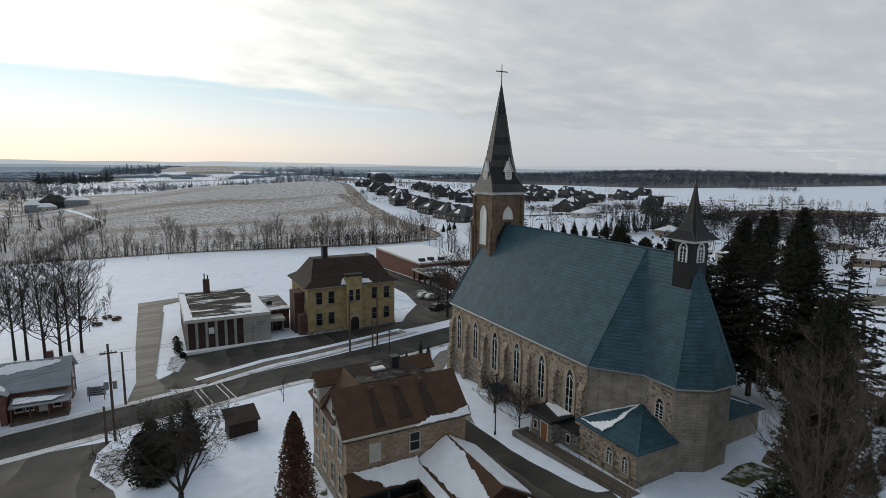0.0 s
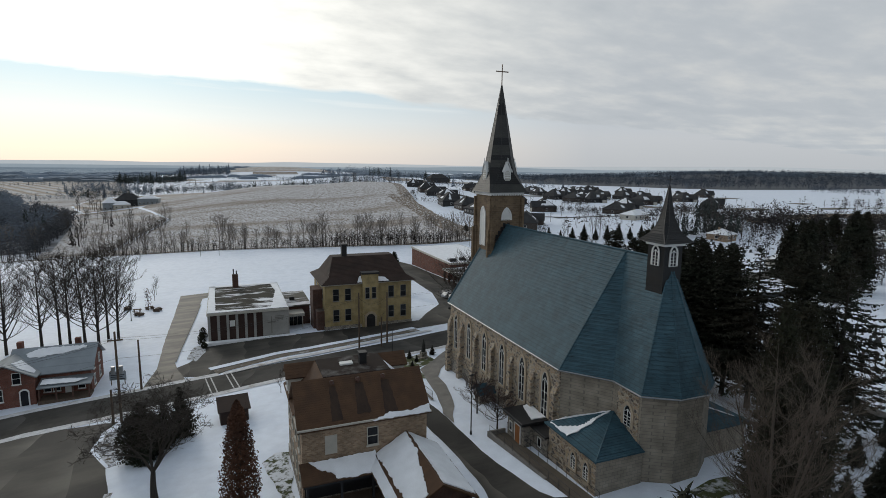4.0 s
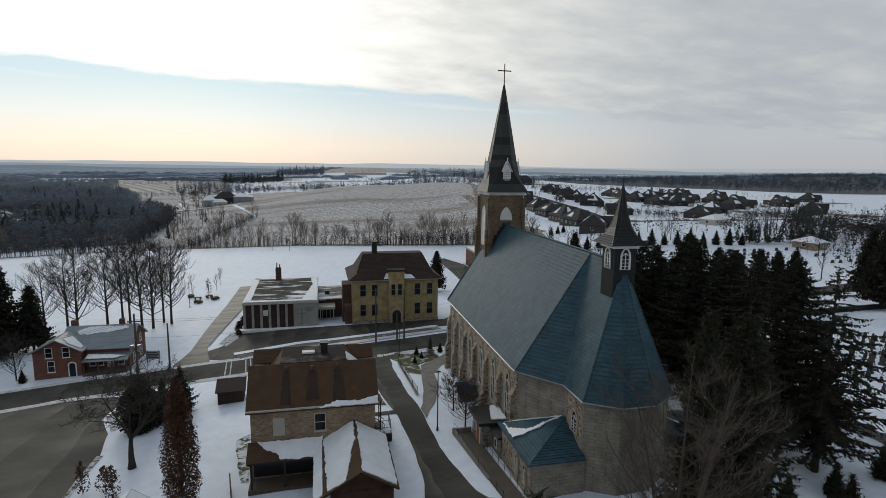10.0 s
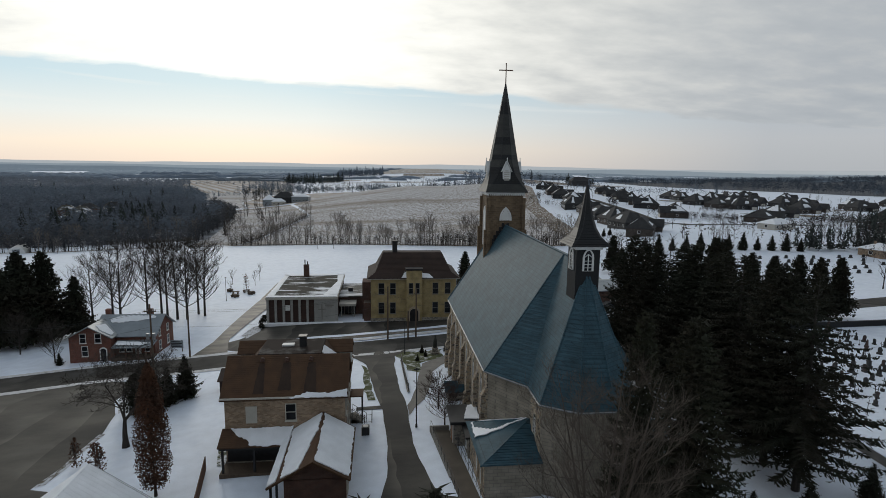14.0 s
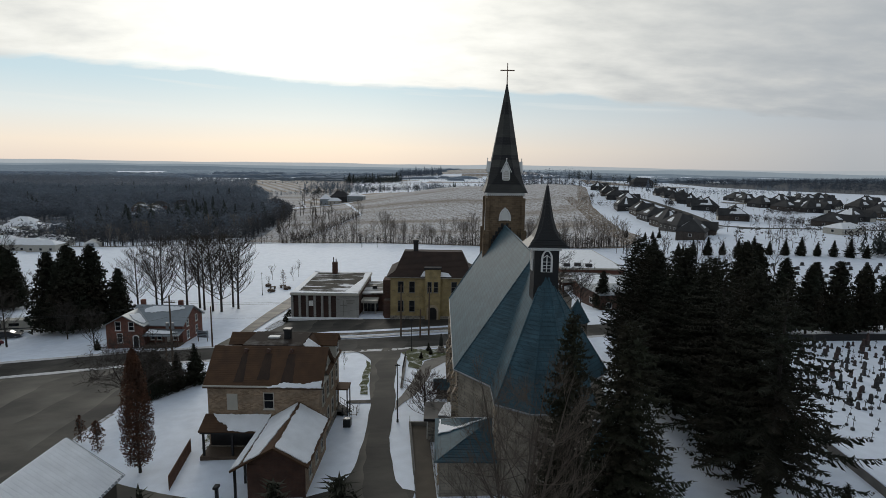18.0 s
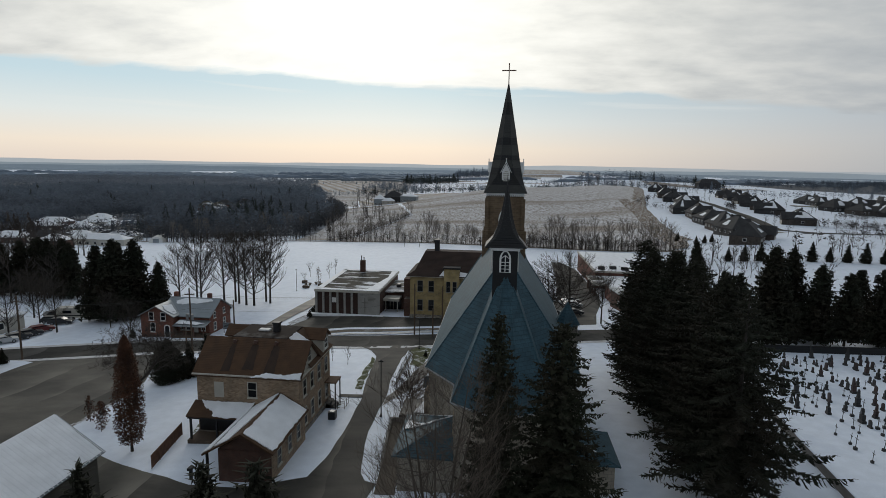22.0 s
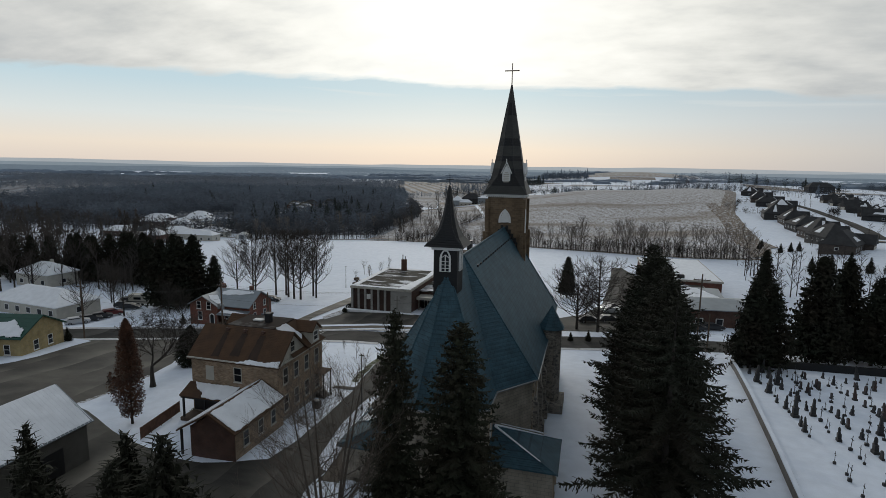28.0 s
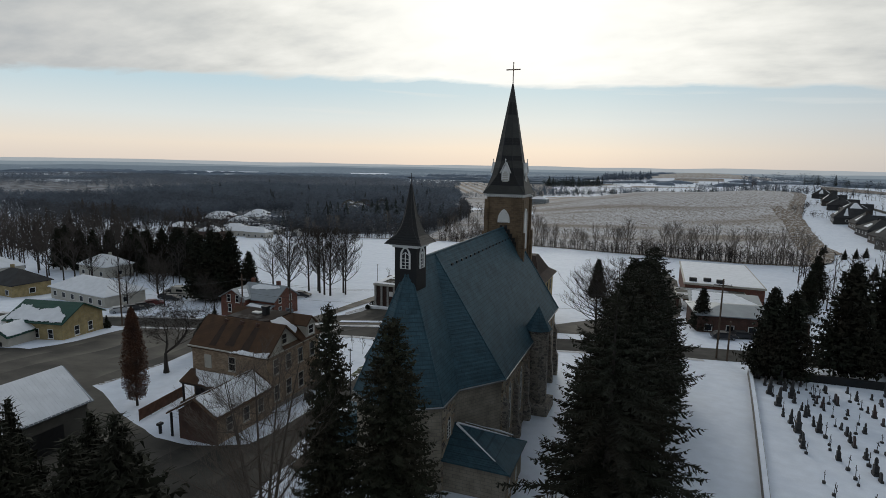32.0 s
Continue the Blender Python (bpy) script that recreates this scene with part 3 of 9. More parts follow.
def arch(w, spring, top, n=5):
    """Outline of a pointed window, counter-clockwise from the lower left corner; the foot is at 0."""
    left = [(-w / 2 * math.cos(t) + 0.0, spring + (top - spring) * math.sin(t) ** 0.9) for t in [math.pi / 2 * i / n for i in range(n + 1)]]
    left = [(-w / 2 * (1 - (i / n) ** 1.5), spring + (top - spring) * (i / n) ** 0.72) for i in range(n + 1)]
    right = [(-u, v) for u, v in left[-2::-1]]
    return [(w / 2, 0)] + right[::-1] + left[::-1][1:] + [(-w / 2, 0)]


def wall_frame(face):
    """Local axes of an upright wall: u along it, v up, w outwards. face: centre point, outward angle in degrees."""
    (x, y, z), a = face
    c, s = math.cos(radians(a)), math.sin(radians(a))
    return Matrix(((-s, 0, c, x), (c, 0, s, y), (0, 1, 0, z), (0, 0, 0, 1)))


def plate(m, outline, w0, w1, bm=None):
    """An outline in a wall's plane, from depth w0 to w1."""
    return loft(bm or bmesh.new(), [[m @ Vector((u, v, w0)) for u, v in outline], [m @ Vector((u, v, w1)) for u, v in outline]])


def ring(m, outer, inner, w0, w1, bm=None):
    """A frame between two outlines of as many points."""
    bm = bm or bmesh.new()
    rows = [[bm.verts.new(m @ Vector((u, v, w))) for u, v in o] for o, w in ((outer, w0), (outer, w1), (inner, w1), (inner, w0))]
    n = len(outer)
    for k in range(4):
        a, b = rows[k], rows[(k + 1) % 4]
        for i in range(n):
            bm.faces.new((a[i], a[(i + 1) % n], b[(i + 1) % n], b[i]))
    return bm


def rect(w, h, u=0.0, v=0.0):
    return [(u - w / 2, v), (u + w / 2, v), (u + w / 2, v + h), (u - w / 2, v + h)]


# ---- the lie of the land ----
NORTH = [(-400, 3.4), (0, 3.2), (30, 2.75), (45, 2.2), (60, 1.35), (72, 0.4), (80, -0.45), (98, -1.35), (130, -3.6), (200, -6.6), (255, -9.2), (300, -12.5), (420, -13), (1000, -17), (1500, -17), (5200, -24)]
NY, NZ = [p[0] for p in NORTH], [p[1] for p in NORTH]


def gz(x, y):
    """Height of the ground."""
    z = float(np.interp(y, NY, NZ))
    near = 1 / (1 + math.exp((y - 170) / 40))
    z -= near * 0.055 * max(0.0, min(15 - x, 70))
    z += near * 0.040 * max(0.0, min(x - 20, 45)) * (1 / (1 + math.exp((y - 92) / 10)))
    z += 21 * math.exp(-((x - 70) / (190 if x > 70 else 108)) ** 2 - ((y - 610) / 190) ** 2)
    z += 20 * math.exp(-((x - 330) / 170) ** 2 - ((y - 1330) / 150) ** 2)
    z += 36 * math.exp(-((x - 250) / 330) ** 2 - ((y - 2700) / 380) ** 2)
    z += 11 / (1 + math.exp(-(x - 135) / 18)) / (1 + math.exp(-(y - 190) / 25)) / (1 + math.exp((y - 1000) / 120))
    z += 30 * math.exp(-((x - 1750) / 620) ** 2 - ((y - 1350) / 560) ** 2)
    z -= 7 / (1 + math.exp((x + 110) / 30)) / (1 + math.exp(-(y - 150) / 40))
    return z


def on(x, y, lift=0.0):
    return (x, y, gz(x, y) + lift)


def spaced(stops):
    out = []
    for (a, sa), (b, _) in zip(stops, stops[1:]):
        n = max(1, round((b - a) / sa))
        out += [a + (b - a) * i / n for i in range(n)]
    return out + [stops[-1][0]]


GX = spaced([(-5000, 700), (-1500, 120), (-500, 40), (-200, 12), (-80, 2.5), (130, 10), (300, 25), (700, 100), (2600, 500), (5000, 1)])
GY = spaced([(-1500, 300), (-300, 60), (-60, 6), (10, 2.5), (150, 6), (330, 16), (900, 60), (2000, 130), (3200, 500), (5200, 1)])
verts = [on(x, y) for y in GY for x in GX]
W = len(GX)
faces = [(j * W + i, j * W + i + 1, (j + 1) * W + i + 1, (j + 1) * W + i) for j in range(len(GY) - 1) for i in range(W - 1)]
ground = part("ground", (verts, faces), SNOW)
ground.data.polygons.foreach_set("use_smooth", [True] * len(faces))
tagged(ground, "snow-covered ground of a village and fields", "ground", kind="structure")


GRAVEL_WALK = material("brown_walk", (0.120, 0.098, 0.074), 0.9, 0.2, 0.5, 18.0, 0.2)
WET = two_tone("wet_asphalt", (0.046, 0.041, 0.034), (0.145, 0.128, 0.10), 0.22, 0.42, 0.62, 0.8, 30.0, (0.5, 1.8, 1.0), bump=0.05)
WET.node_tree.nodes["Principled BSDF"].inputs["Roughness"].default_value = 0.62
WET.node_tree.nodes["Principled BSDF"].inputs["Specular IOR Level"].default_value = 0.25


def drape(name, poly, mat, lift, label, category, step=2.5, wobble=0.0, kind="structure"):
    """A sheet with a drawn outline that follows the ground."""
    bm = bmesh.new()
    pts = []
    for i, (x, y) in enumerate(poly):
        x2, y2 = poly[(i + 1) % len(poly)]
        n = max(1, round(math.hypot(x2 - x, y2 - y) / step))
        for k in range(n):
            px_, py_ = x + (x2 - x) * k / n, y + (y2 - y) * k / n
            if wobble:
                v = noise.noise_vector((px_ * 0.35, py_ * 0.35, 7.0)) * wobble
                px_, py_ = px_ + v.x, py_ + v.y
            pts.append((px_, py_))
    bm.faces.new([bm.verts.new((px_, py_, 0)) for px_, py_ in pts])
    bm.normal_update()
    if bm.faces[:][0].normal.z < 0:
        bmesh.ops.reverse_faces(bm, faces=bm.faces[:])
    xs, ys = [p[0] for p in pts], [p[1] for p in pts]
    for axis, lo, hi in ((0, min(xs), max(xs)), (1, min(ys), max(ys))):
        k = math.ceil(lo / step)
        while k * step < hi:
            no = (1, 0, 0) if axis == 0 else (0, 1, 0)
            co = (k * step, 0, 0) if axis == 0 else (0, k * step, 0)
            bmesh.ops.bisect_plane(bm, geom=bm.verts[:] + bm.edges[:] + bm.faces[:], plane_co=co, plane_no=no)
            k += 1
    bmesh.ops.triangulate(bm, faces=bm.faces[:])
    for v in bm.verts:
        v.co.z = gz(v.co.x, v.co.y) + lift
    ob = part(name, bm, mat)
    return tagged(ob, label, category, kind=kind)


def ribbon(line, w0, w1):
    """Plan of a strip along a line, from the offset w0 to w1 on its left."""
    def side(w):
        out = []
        for i, p in enumerate(line):
            a, b = Vector(line[max(0, i - 1)]), Vector(line[min(len(line) - 1, i + 1)])
            d = (b - a).normalized()
            out.append((p[0] - d.y * w, p[1] + d.x * w))
        return out
    return side(w0) + side(w1)[::-1]

# ---- roads and paved ground ----
ROAD_LINE = [(-260, 5), (-120, 42), (-67, 58.5), (-40, 66.5), (-16, 72.3), (6, 75.2), (36, 80.5), (69, 88.5), (120, 101), (260, 136)]
drape("road", ribbon(ROAD_LINE, -4.3, 4.3), ROAD, 0.035, "grey asphalt village road with wet salt stains", "road", 2.5)
drape("road_shoulder", ribbon(ROAD_LINE[2:8], -5.6, -4.2), DIRTY_SNOW, 0.05, "strip of ploughed dirty snow along the road", "snow bank", 2.5, 0.3)
drape("road_shoulder", ribbon(ROAD_LINE[2:6], 4.2, 5.8), DIRTY_SNOW, 0.05, "strip of ploughed dirty snow along the road", "snow bank", 2.5, 0.3)
YARD_EDGE = [(26.35, 49.2), (26.55, 45), (26.75, 40), (26.75, 34.5), (26.2, 31.2), (23.6, 30.0), (20.6, 29.2), (16.4, 29.0), (12.5, 30.4), (7, 32.4), (3.6, 34.2), (-0.6, 36.2), (-4.2, 37.6), (-3.7, 41.2), (-3.4, 48.2), (-4.6, 54), (-6.9, 58.5), (-6.6, 63.5), (-5.5, 66.5)]
DRIVE_EAST = [(31, 75.6), (28.4, 71.2), (28.15, 67), (28.35, 61), (28.5, 56), (28.95, 53.6), (29.15, 49.3), (29.3, 45), (29.35, 40.5), (29.95, 35.5), (30.65, 32.2), (31.3, 30.9), (32.4, 30.4), (32.1, 27.8), (32.6, 25.0), (34, 18), (38, 8), (38, -8)]
DRIVE_WEST = [(19.5, 74), (22.3, 71.0), (24.1, 67.4), (24.75, 61.3), (25.7, 53.6), (26.1, 51.2), (26.2, 50.4)]
drape("parking_lot", [(-90, 20), (-60, -20), (10, -20), (38, -8), *DRIVE_EAST[-2:6:-1], *YARD_EDGE, (-16, 68), (-40, 62), (-70, 53)], LOT, 0.025, "brown-grey asphalt parking lot with melt marks", "parking lot", 1.6, 0.22)
drape("driveway", [*DRIVE_EAST[:-2], (24, 17), (20, 26), (20.6, 29.2), *YARD_EDGE[5::-1], *DRIVE_WEST[::-1]], ASPHALT, 0.05, "worn brown-grey asphalt driveway between snow banks", "driveway", 1.2, 0.22)
drape("entry_walk", [(23.4, 49.7), (26.3, 49.6), (26.3, 50.7), (23.4, 50.6)], ASPHALT, 0.06, "short cleared walk to the rectory steps", "walk", 1.0, 0.1)
drape("school_lot", [(-3.7, 84), (4.5, 79.4), (12, 86.2), (38, 90.8), (46, 92), (62, 96), (64, 108), (68.4, 126), (69.4, 141), (69.4, 156), (69.5, 182), (66, 200), (62.5, 200), (60.8, 165), (57.8, 129), (53.5, 113), (47, 104), (43, 97.6), (18.4, 97.4), (3, 97.3), (2.6, 92), (0.8, 88.5)], ASPHALT, 0.03, "dark wet asphalt yard in front of the school", "yard", 2.5, 0.1)
drape("sidewalk", ribbon([(4.8, 81.5), (14, 84.5), (26, 86.8), (40, 90)], -0.9, 0.9), GRAVEL, 0.06, "brown gravelly sidewalk strip between snow banks", "sidewalk", 2.5, 0.15)
drape("snow_bank", ribbon([(4.0, 83.2), (14, 86.0), (26, 88.2), (40, 91.6)], -0.7, 0.7), SNOW, 0.12, "low bank of clean snow beside the sidewalk", "snow bank", 2.0, 0.25)
drape("snow_bank", ribbon([(6, 80.0), (14, 82.0), (26, 84.6), (42, 88.4)], -0.7, 0.5), DIRTY_SNOW, 0.12, "low bank of dirty snow beside the road", "snow bank", 2.0, 0.25)
drape("church_path", [(29.35, 47.2), (30.0, 49.2), (31.2, 51.4), (32.1, 54.4), (33.0, 58.5), (33.3, 62), (34.9, 65.0), (36.6, 67.0), (40, 70), (46, 70.5), (47, 75.5), (39, 73.5), (35.2, 69.4), (32.2, 66.3), (31.3, 61), (30.6, 55.6), (29.7, 51.6), (29.2, 50.2)], CONCRETE, 0.05, "pale concrete walk beside the church", "walk", 1.2, 0.1)
drape("grass_bank", [(28.9, 71.4), (29.4, 73.2), (36.0, 73.9), (35.4, 69.8), (32.1, 66.6), (31.2, 62), (29.9, 63.4), (29.6, 67)], GRASS, 0.04, "patchy green winter grass bank", "grass", 0.8, 0.8)
drape("grass_strip", [(23.3, 67.4), (24.1, 66.4), (24.8, 60.8), (25.7, 52.6), (24.6, 52.6), (24.0, 60)], GRASS, 0.04, "strip of green grass along the driveway", "grass", 0.6, 0.7)
WEEDY_GRASS = two_tone("weedy_grass", (0.070, 0.082, 0.030), (0.70, 0.73, 0.78), 1.3, 0.44, 0.54, 1.0, 40.0)
drape("grass_patch", [(10.0, 44.0), (9.6, 47.5), (10.6, 49.0), (11.9, 48.2), (11.8, 44), (11.6, 38.6), (10.9, 38.8), (10.6, 41.5)], WEEDY_GRASS, 0.04, "bare grass beside the rectory wall", "grass", 0.6, 0.6)
drape("stubble_field", [(-28, 425), (-38, 345), (-45, 275), (-25, 271), (5, 269), (37, 260.5), (65, 253.5), (90, 245.5), (112, 237), (119, 236), (126, 260), (133, 300), (150, 420), (190, 600), (200, 800), (60, 830), (-40, 700), (-62, 560)], STUBBLE, 0.25, "brown stubble field dusted with snow on a low hill", "field", 12)
drape("side_field", [(-47, 277), (-40, 345), (-30, 425), (-66, 560), (-110, 565), (-130, 540), (-96, 450), (-80, 350), (-72, 282)], STUBBLE, 0.25, "rough stubble and thin snow between farm and wood", "field", 10, 1.0)
drape("farm_field", [(-110, 575), (-60, 580), (-40, 700), (60, 830), (40, 960), (-160, 900), (-150, 720)], BANDED, 0.28, "tan stubble field behind the farm", "field", 20, 1.0)
drape("far_field", [(-350, 1040), (-130, 985), (-190, 1400), (-290, 2010), (-640, 1900), (-420, 1300)], BANDED, 0.5, "far field in wide tan and snow bands", "field", 50)
drape("rough_field", [(-160, 640), (-112, 577), (-152, 720), (-162, 900), (-132, 980), (-310, 1036), (-335, 1170), (-230, 780)], STUBBLE, 0.29, "rough grass and stubble below the wood", "field", 30, 1.0)
drape("right_headland", [(119, 236), (126, 237), (135, 270), (151, 410), (185, 560), (192, 700), (186, 700), (176, 560), (140, 410)], SOIL, 0.42, "brown bare headland along the field", "field", 8, 1.0)
drape("farm_lane", ribbon([(-150, 548), (-110, 566), (-60, 574)], -2.5, 2.5), SNOW, 0.4, "snowy farm lane", "lane", 6)
drape("far_field", [(-10, 2380), (470, 2400), (500, 2700), (40, 2690)], BANDED, 0.9, "far ploughed field striped with snow", "field", 60)
drape("field_edge", ribbon([(-175, 295), (-95, 280), (-55, 272), (-25, 268), (5, 266), (37, 257.5), (65, 250.5), (90, 242.5), (112, 234), (120, 231)], -1.5, 3.0), SOIL, 0.12, "strip of brown weeds along the field edge", "verge", 6, 0.8)
drape("lane", [(-4.6, 78.8), (1.2, 79.2), (-0.6, 86), (-1.2, 90), (-0.9, 98), (1.0, 148), (4.5, 150), (5, 156), (-4.6, 155), (-4.2, 110), (-3.6, 88)], WET, 0.034, "wet brown-grey lane beside the hall", "lane", 2.5, 0.1)
drape("lane_kerb", ribbon([(-1.1, 90), (-0.8, 98), (0.85, 140)], -0.12, 0.12), CONCRETE, 0.14, "low concrete kerb along the lane", "kerb", 2.0)
drape("yard_snow", [(-31, 46.5), (-28.6, 52.6), (-29.2, 62.5), (-34, 63.6), (-45, 61.5), (-52, 56), (-46, 44)], SNOW, 0.07, "snow round the green-roofed house", "snow", 1.6, 0.5)

WEEDS = two_tone("weedy_snow", (0.62, 0.64, 0.68), (0.085, 0.068, 0.040), 1.6, 0.50, 0.60, 1.0, 20.0, bump=0.4)
drape("weedy_edge", [(-6.5, 58.8), (-6.2, 63.2), (-4.4, 63.6), (-3.2, 60.5), (-3.8, 55.5), (-4.5, 54.6)], WEEDS, 0.03, "weeds and leaves showing through thin snow", "verge", 1.0, 0.6)
drape("weedy_edge", [(-3.6, 48), (-3.9, 37.9), (-3.2, 38.2), (-2.9, 48)], WEEDS, 0.03, "weeds and leaves showing through thin snow", "verge", 1.0, 0.5)
drape("weedy_edge", [(2.0, 89.0), (3.2, 93.5), (3.1, 98.3), (1.2, 98.0), (0.6, 91)], WEEDS, 0.05, "weeds and leaves showing through thin snow", "verge", 1.0, 0.4)

# ---- the church ----
CX = 42.85
EAVE, RIDGE, FOOT = 11.35, 22.2, 0.6
church = thing("church", "large fieldstone church with blue metal roof and steeple", "church")


def gothic_window(face, w, spring, top, parent, sill=True, band=0.34, lights=2, louvre=False, name="window", stone=None):
    """A pointed window: stone surround, white frame with tracery, dark glass."""
    m = wall_frame(face)
    inner, outer = arch(w, spring, top), arch(w + 2 * band, spring, top + band * 1.25)
    surround = part(name, ring(m, outer, inner, -0.25, 0.09), WHITE if louvre else stone or ASHLAR, parent, "" if louvre or stone else "pointed window with buff stone surround")
    if not louvre:
        part("pane", plate(m, inner, -0.06, 0.012), GLASS, surround)
    fr = bmesh.new()
    small = [(u * 0.86, v * 0.985 + 0.03) for u, v in inner]
    ring(m, inner, small, 0.0, 0.06, fr)
    if louvre:
        n = max(4, round(top / 0.28))
        for i in range(n):
            v = top * (i + 0.3) / n
            half = w / 2 if v < spring else w / 2 * (1 - ((v - spring) / (top - spring)) ** 1.39) ** 1.0
            half = max(half - 0.04, 0.04)
            box(fr, -half, half, v, v + 0.06, -0.05, 0.055, m)
            box(fr, -half, half, v + 0.05, v + top / n, -0.06, 0.015, m)
        part("louvre", fr, WHITE, surround)
    else:
        for k in range(1, lights):
            u = -w / 2 + w * k / lights
            box(fr, u - 0.035, u + 0.035, 0.0, spring + (top - spring) * 0.35, 0.0, 0.055, m)
        for v in (0.25, 0.5, 0.75):
            box(fr, -w / 2 + 0.03, w / 2 - 0.03, spring * v - 0.02, spring * v + 0.02, 0.0, 0.045, m)
        for sgn in (-1, 1):
            pts = [(sgn * w / 4 * (1 - t) * 1.9, spring + (top - spring) * 0.42 * t) for t in (0, 0.5, 1)]
            for (a, b), (c, d) in zip(pts, pts[1:]):
                tube(fr, m @ Vector((a, b, 0.03)), m @ Vector((c, d, 0.03)), 0.035, 0.035, 4)
        part("frame", fr, WHITE, surround, "white tracery")
        if sill:
            bm = bmesh.new()
            box(bm, -w / 2 - band, w / 2 + band, -0.22, 0.0, -0.1, 0.16, m)
            part("sill", bm, ASHLAR, surround)
    return surround


# walls
nave = [(CX - 6.85, 37.6), (CX + 6.85, 37.6), (CX + 6.85, 64.4), (CX - 6.85, 64.4)]
part("nave_wall", prism(nave, FOOT, EAVE - 0.12), STONE, church)
gab = bmesh.new()
loft(gab, [[(CX - 6.85, y, EAVE - 0.3), (CX + 6.85, y, EAVE - 0.3), (CX, y, RIDGE - 0.3)] for y in (63.7, 64.4)])
part("gable_wall", gab, STONE, church)
choir = [(CX - 6.8, 37.7), (CX - 3.85, 33.6), (CX - 3.85, 30.0), (CX - 1.4, 28.45), (CX + 1.4, 28.45), (CX + 3.85, 30.0), (CX + 3.85, 33.6), (CX + 6.8, 37.7)]
part("choir_wall", prism(choir, FOOT, EAVE - 0.12), BLOCK, church, "grey-tan rendered block wall of the apse")
# stone panel with the choir window
for s in (-1, 1):
    m = wall_frame(((CX + s * 3.85, 31.6, FOOT), 0 if s > 0 else 180))
    part("stone_panel", plate(m, rect(2.7, EAVE - 0.15 - FOOT), -0.05, 0.05), STONE, church)
    gothic_window(((CX + s * 3.91, 31.5, 7.9), 0 if s > 0 else 180), 0.95, 1.15, 1.95, church, False, 0.28)
base = [(x + (0.12 if x > CX else -0.12), y + (0.1 if y > 50 else -0.1)) for x, y in nave]
part("plinth", prism(base, FOOT, 3.4), RUBBLE, church)
# nave windows and buttresses
WY = (62.3, 58.1, 53.6, 49.05, 44.5, 40.0)
for s in (-1, 1):
    for y in WY:
        if s > 0 and abs(y - 49.05) < 1:
            continue
        gothic_window(((CX + s * 6.87, y, 5.3), 0 if s > 0 else 180), 1.15, 3.6, 4.95, church)
    for y in (60.2, 55.85, 51.3, 46.8, 42.3, 38.1, 64.0):
        bm = bmesh.new()
        x = CX + s * 6.85
        prof = [(0, FOOT), (0.75, FOOT), (0.75, 4.9), (0.48, 5.4), (0.48, 8.5), (0.0, 9.5)]
        pts = [(x + s * d, z) for d, z in prof]
        if s < 0:
            pts = pts[::-1]
        loft(bm, [[(px_, y + k, z) for px_, z in pts] for k in (0.36, -0.36)])
        part("buttress", bm, RUBBLE if s > 0 else STONE, church)
# eave cornice
for s in (-1, 1):
    bm = bmesh.new()
    a, b = sorted((CX + s * 6.8, CX + s * 7.12))
    box(bm, a, b, 37.6, 64.4, EAVE - 0.32, EAVE - 0.1)
    part("cornice", bm, ASHLAR, church)
    bm = bmesh.new()
    pts = [(CX + s * 7.2, 64.6), (CX + s * 7.2, 37.35), (CX + s * 4.12, 33.4), (CX + s * 4.12, 29.8), (CX + s * 1.5, 28.1), (CX, 28.1)]
    for p, q in zip(pts, pts[1:]):
        tube(bm, (*p, EAVE - 0.12), (*q, EAVE - 0.12), 0.075, 0.075, 6)
    part("gutter", bm, ALUM, church)
# roofs, laid in courses
E_ = EAVE - 0.05
apex, ridge_n = (CX, 31.9, RIDGE), (CX, 64.7, RIDGE)
for s in (-1, 1):
    X = lambda d: CX + s * d
    rid = (CX, 37.5, RIDGE)
    planes = [((X(7.15), 37.3, E_), (X(7.15), 64.7, E_), ridge_n, rid),
              ((X(4.05), 33.5, E_), (X(7.15), 37.3, E_), rid, rid),
              ((X(4.05), 29.85, E_), (X(4.05), 33.5, E_), rid, apex),
              ((X(1.47), 28.15, E_), (X(4.05), 29.85, E_), apex, apex)]
    if s < 0:
        planes.append(((X(-1.47), 28.15, E_), (X(1.47), 28.15, E_), apex, apex))
    for a, b, c, d in planes:
        if s < 0 and a[0] != b[0] or s < 0:
            a, b, c, d = b, a, d, c
        bm = bmesh.new()
        courses(bm, a, b, c, d, 0.38, 0.045)
        part("roof_plane", bm, BLUE, church)
    for a, b, r in (((X(7.15), 37.3, E_), rid, 0.09), ((X(4.05), 33.5, E_), rid, 0.05), ((X(4.05), 29.85, E_), apex, 0.09), ((X(1.47), 28.15, E_), apex, 0.09), ((X(7.18), 64.72, E_), (CX, 64.72, RIDGE), 0.14)):
        part("hip_cap", tube(bmesh.new(), a, b, r, r, 6), BLUE, church)
caps = bmesh.new()
tube(caps, (CX, 32, RIDGE + 0.03), (CX, 61.6, RIDGE + 0.03), 0.12, 0.12, 6)
part("ridge_cap", caps, BLUE, church)
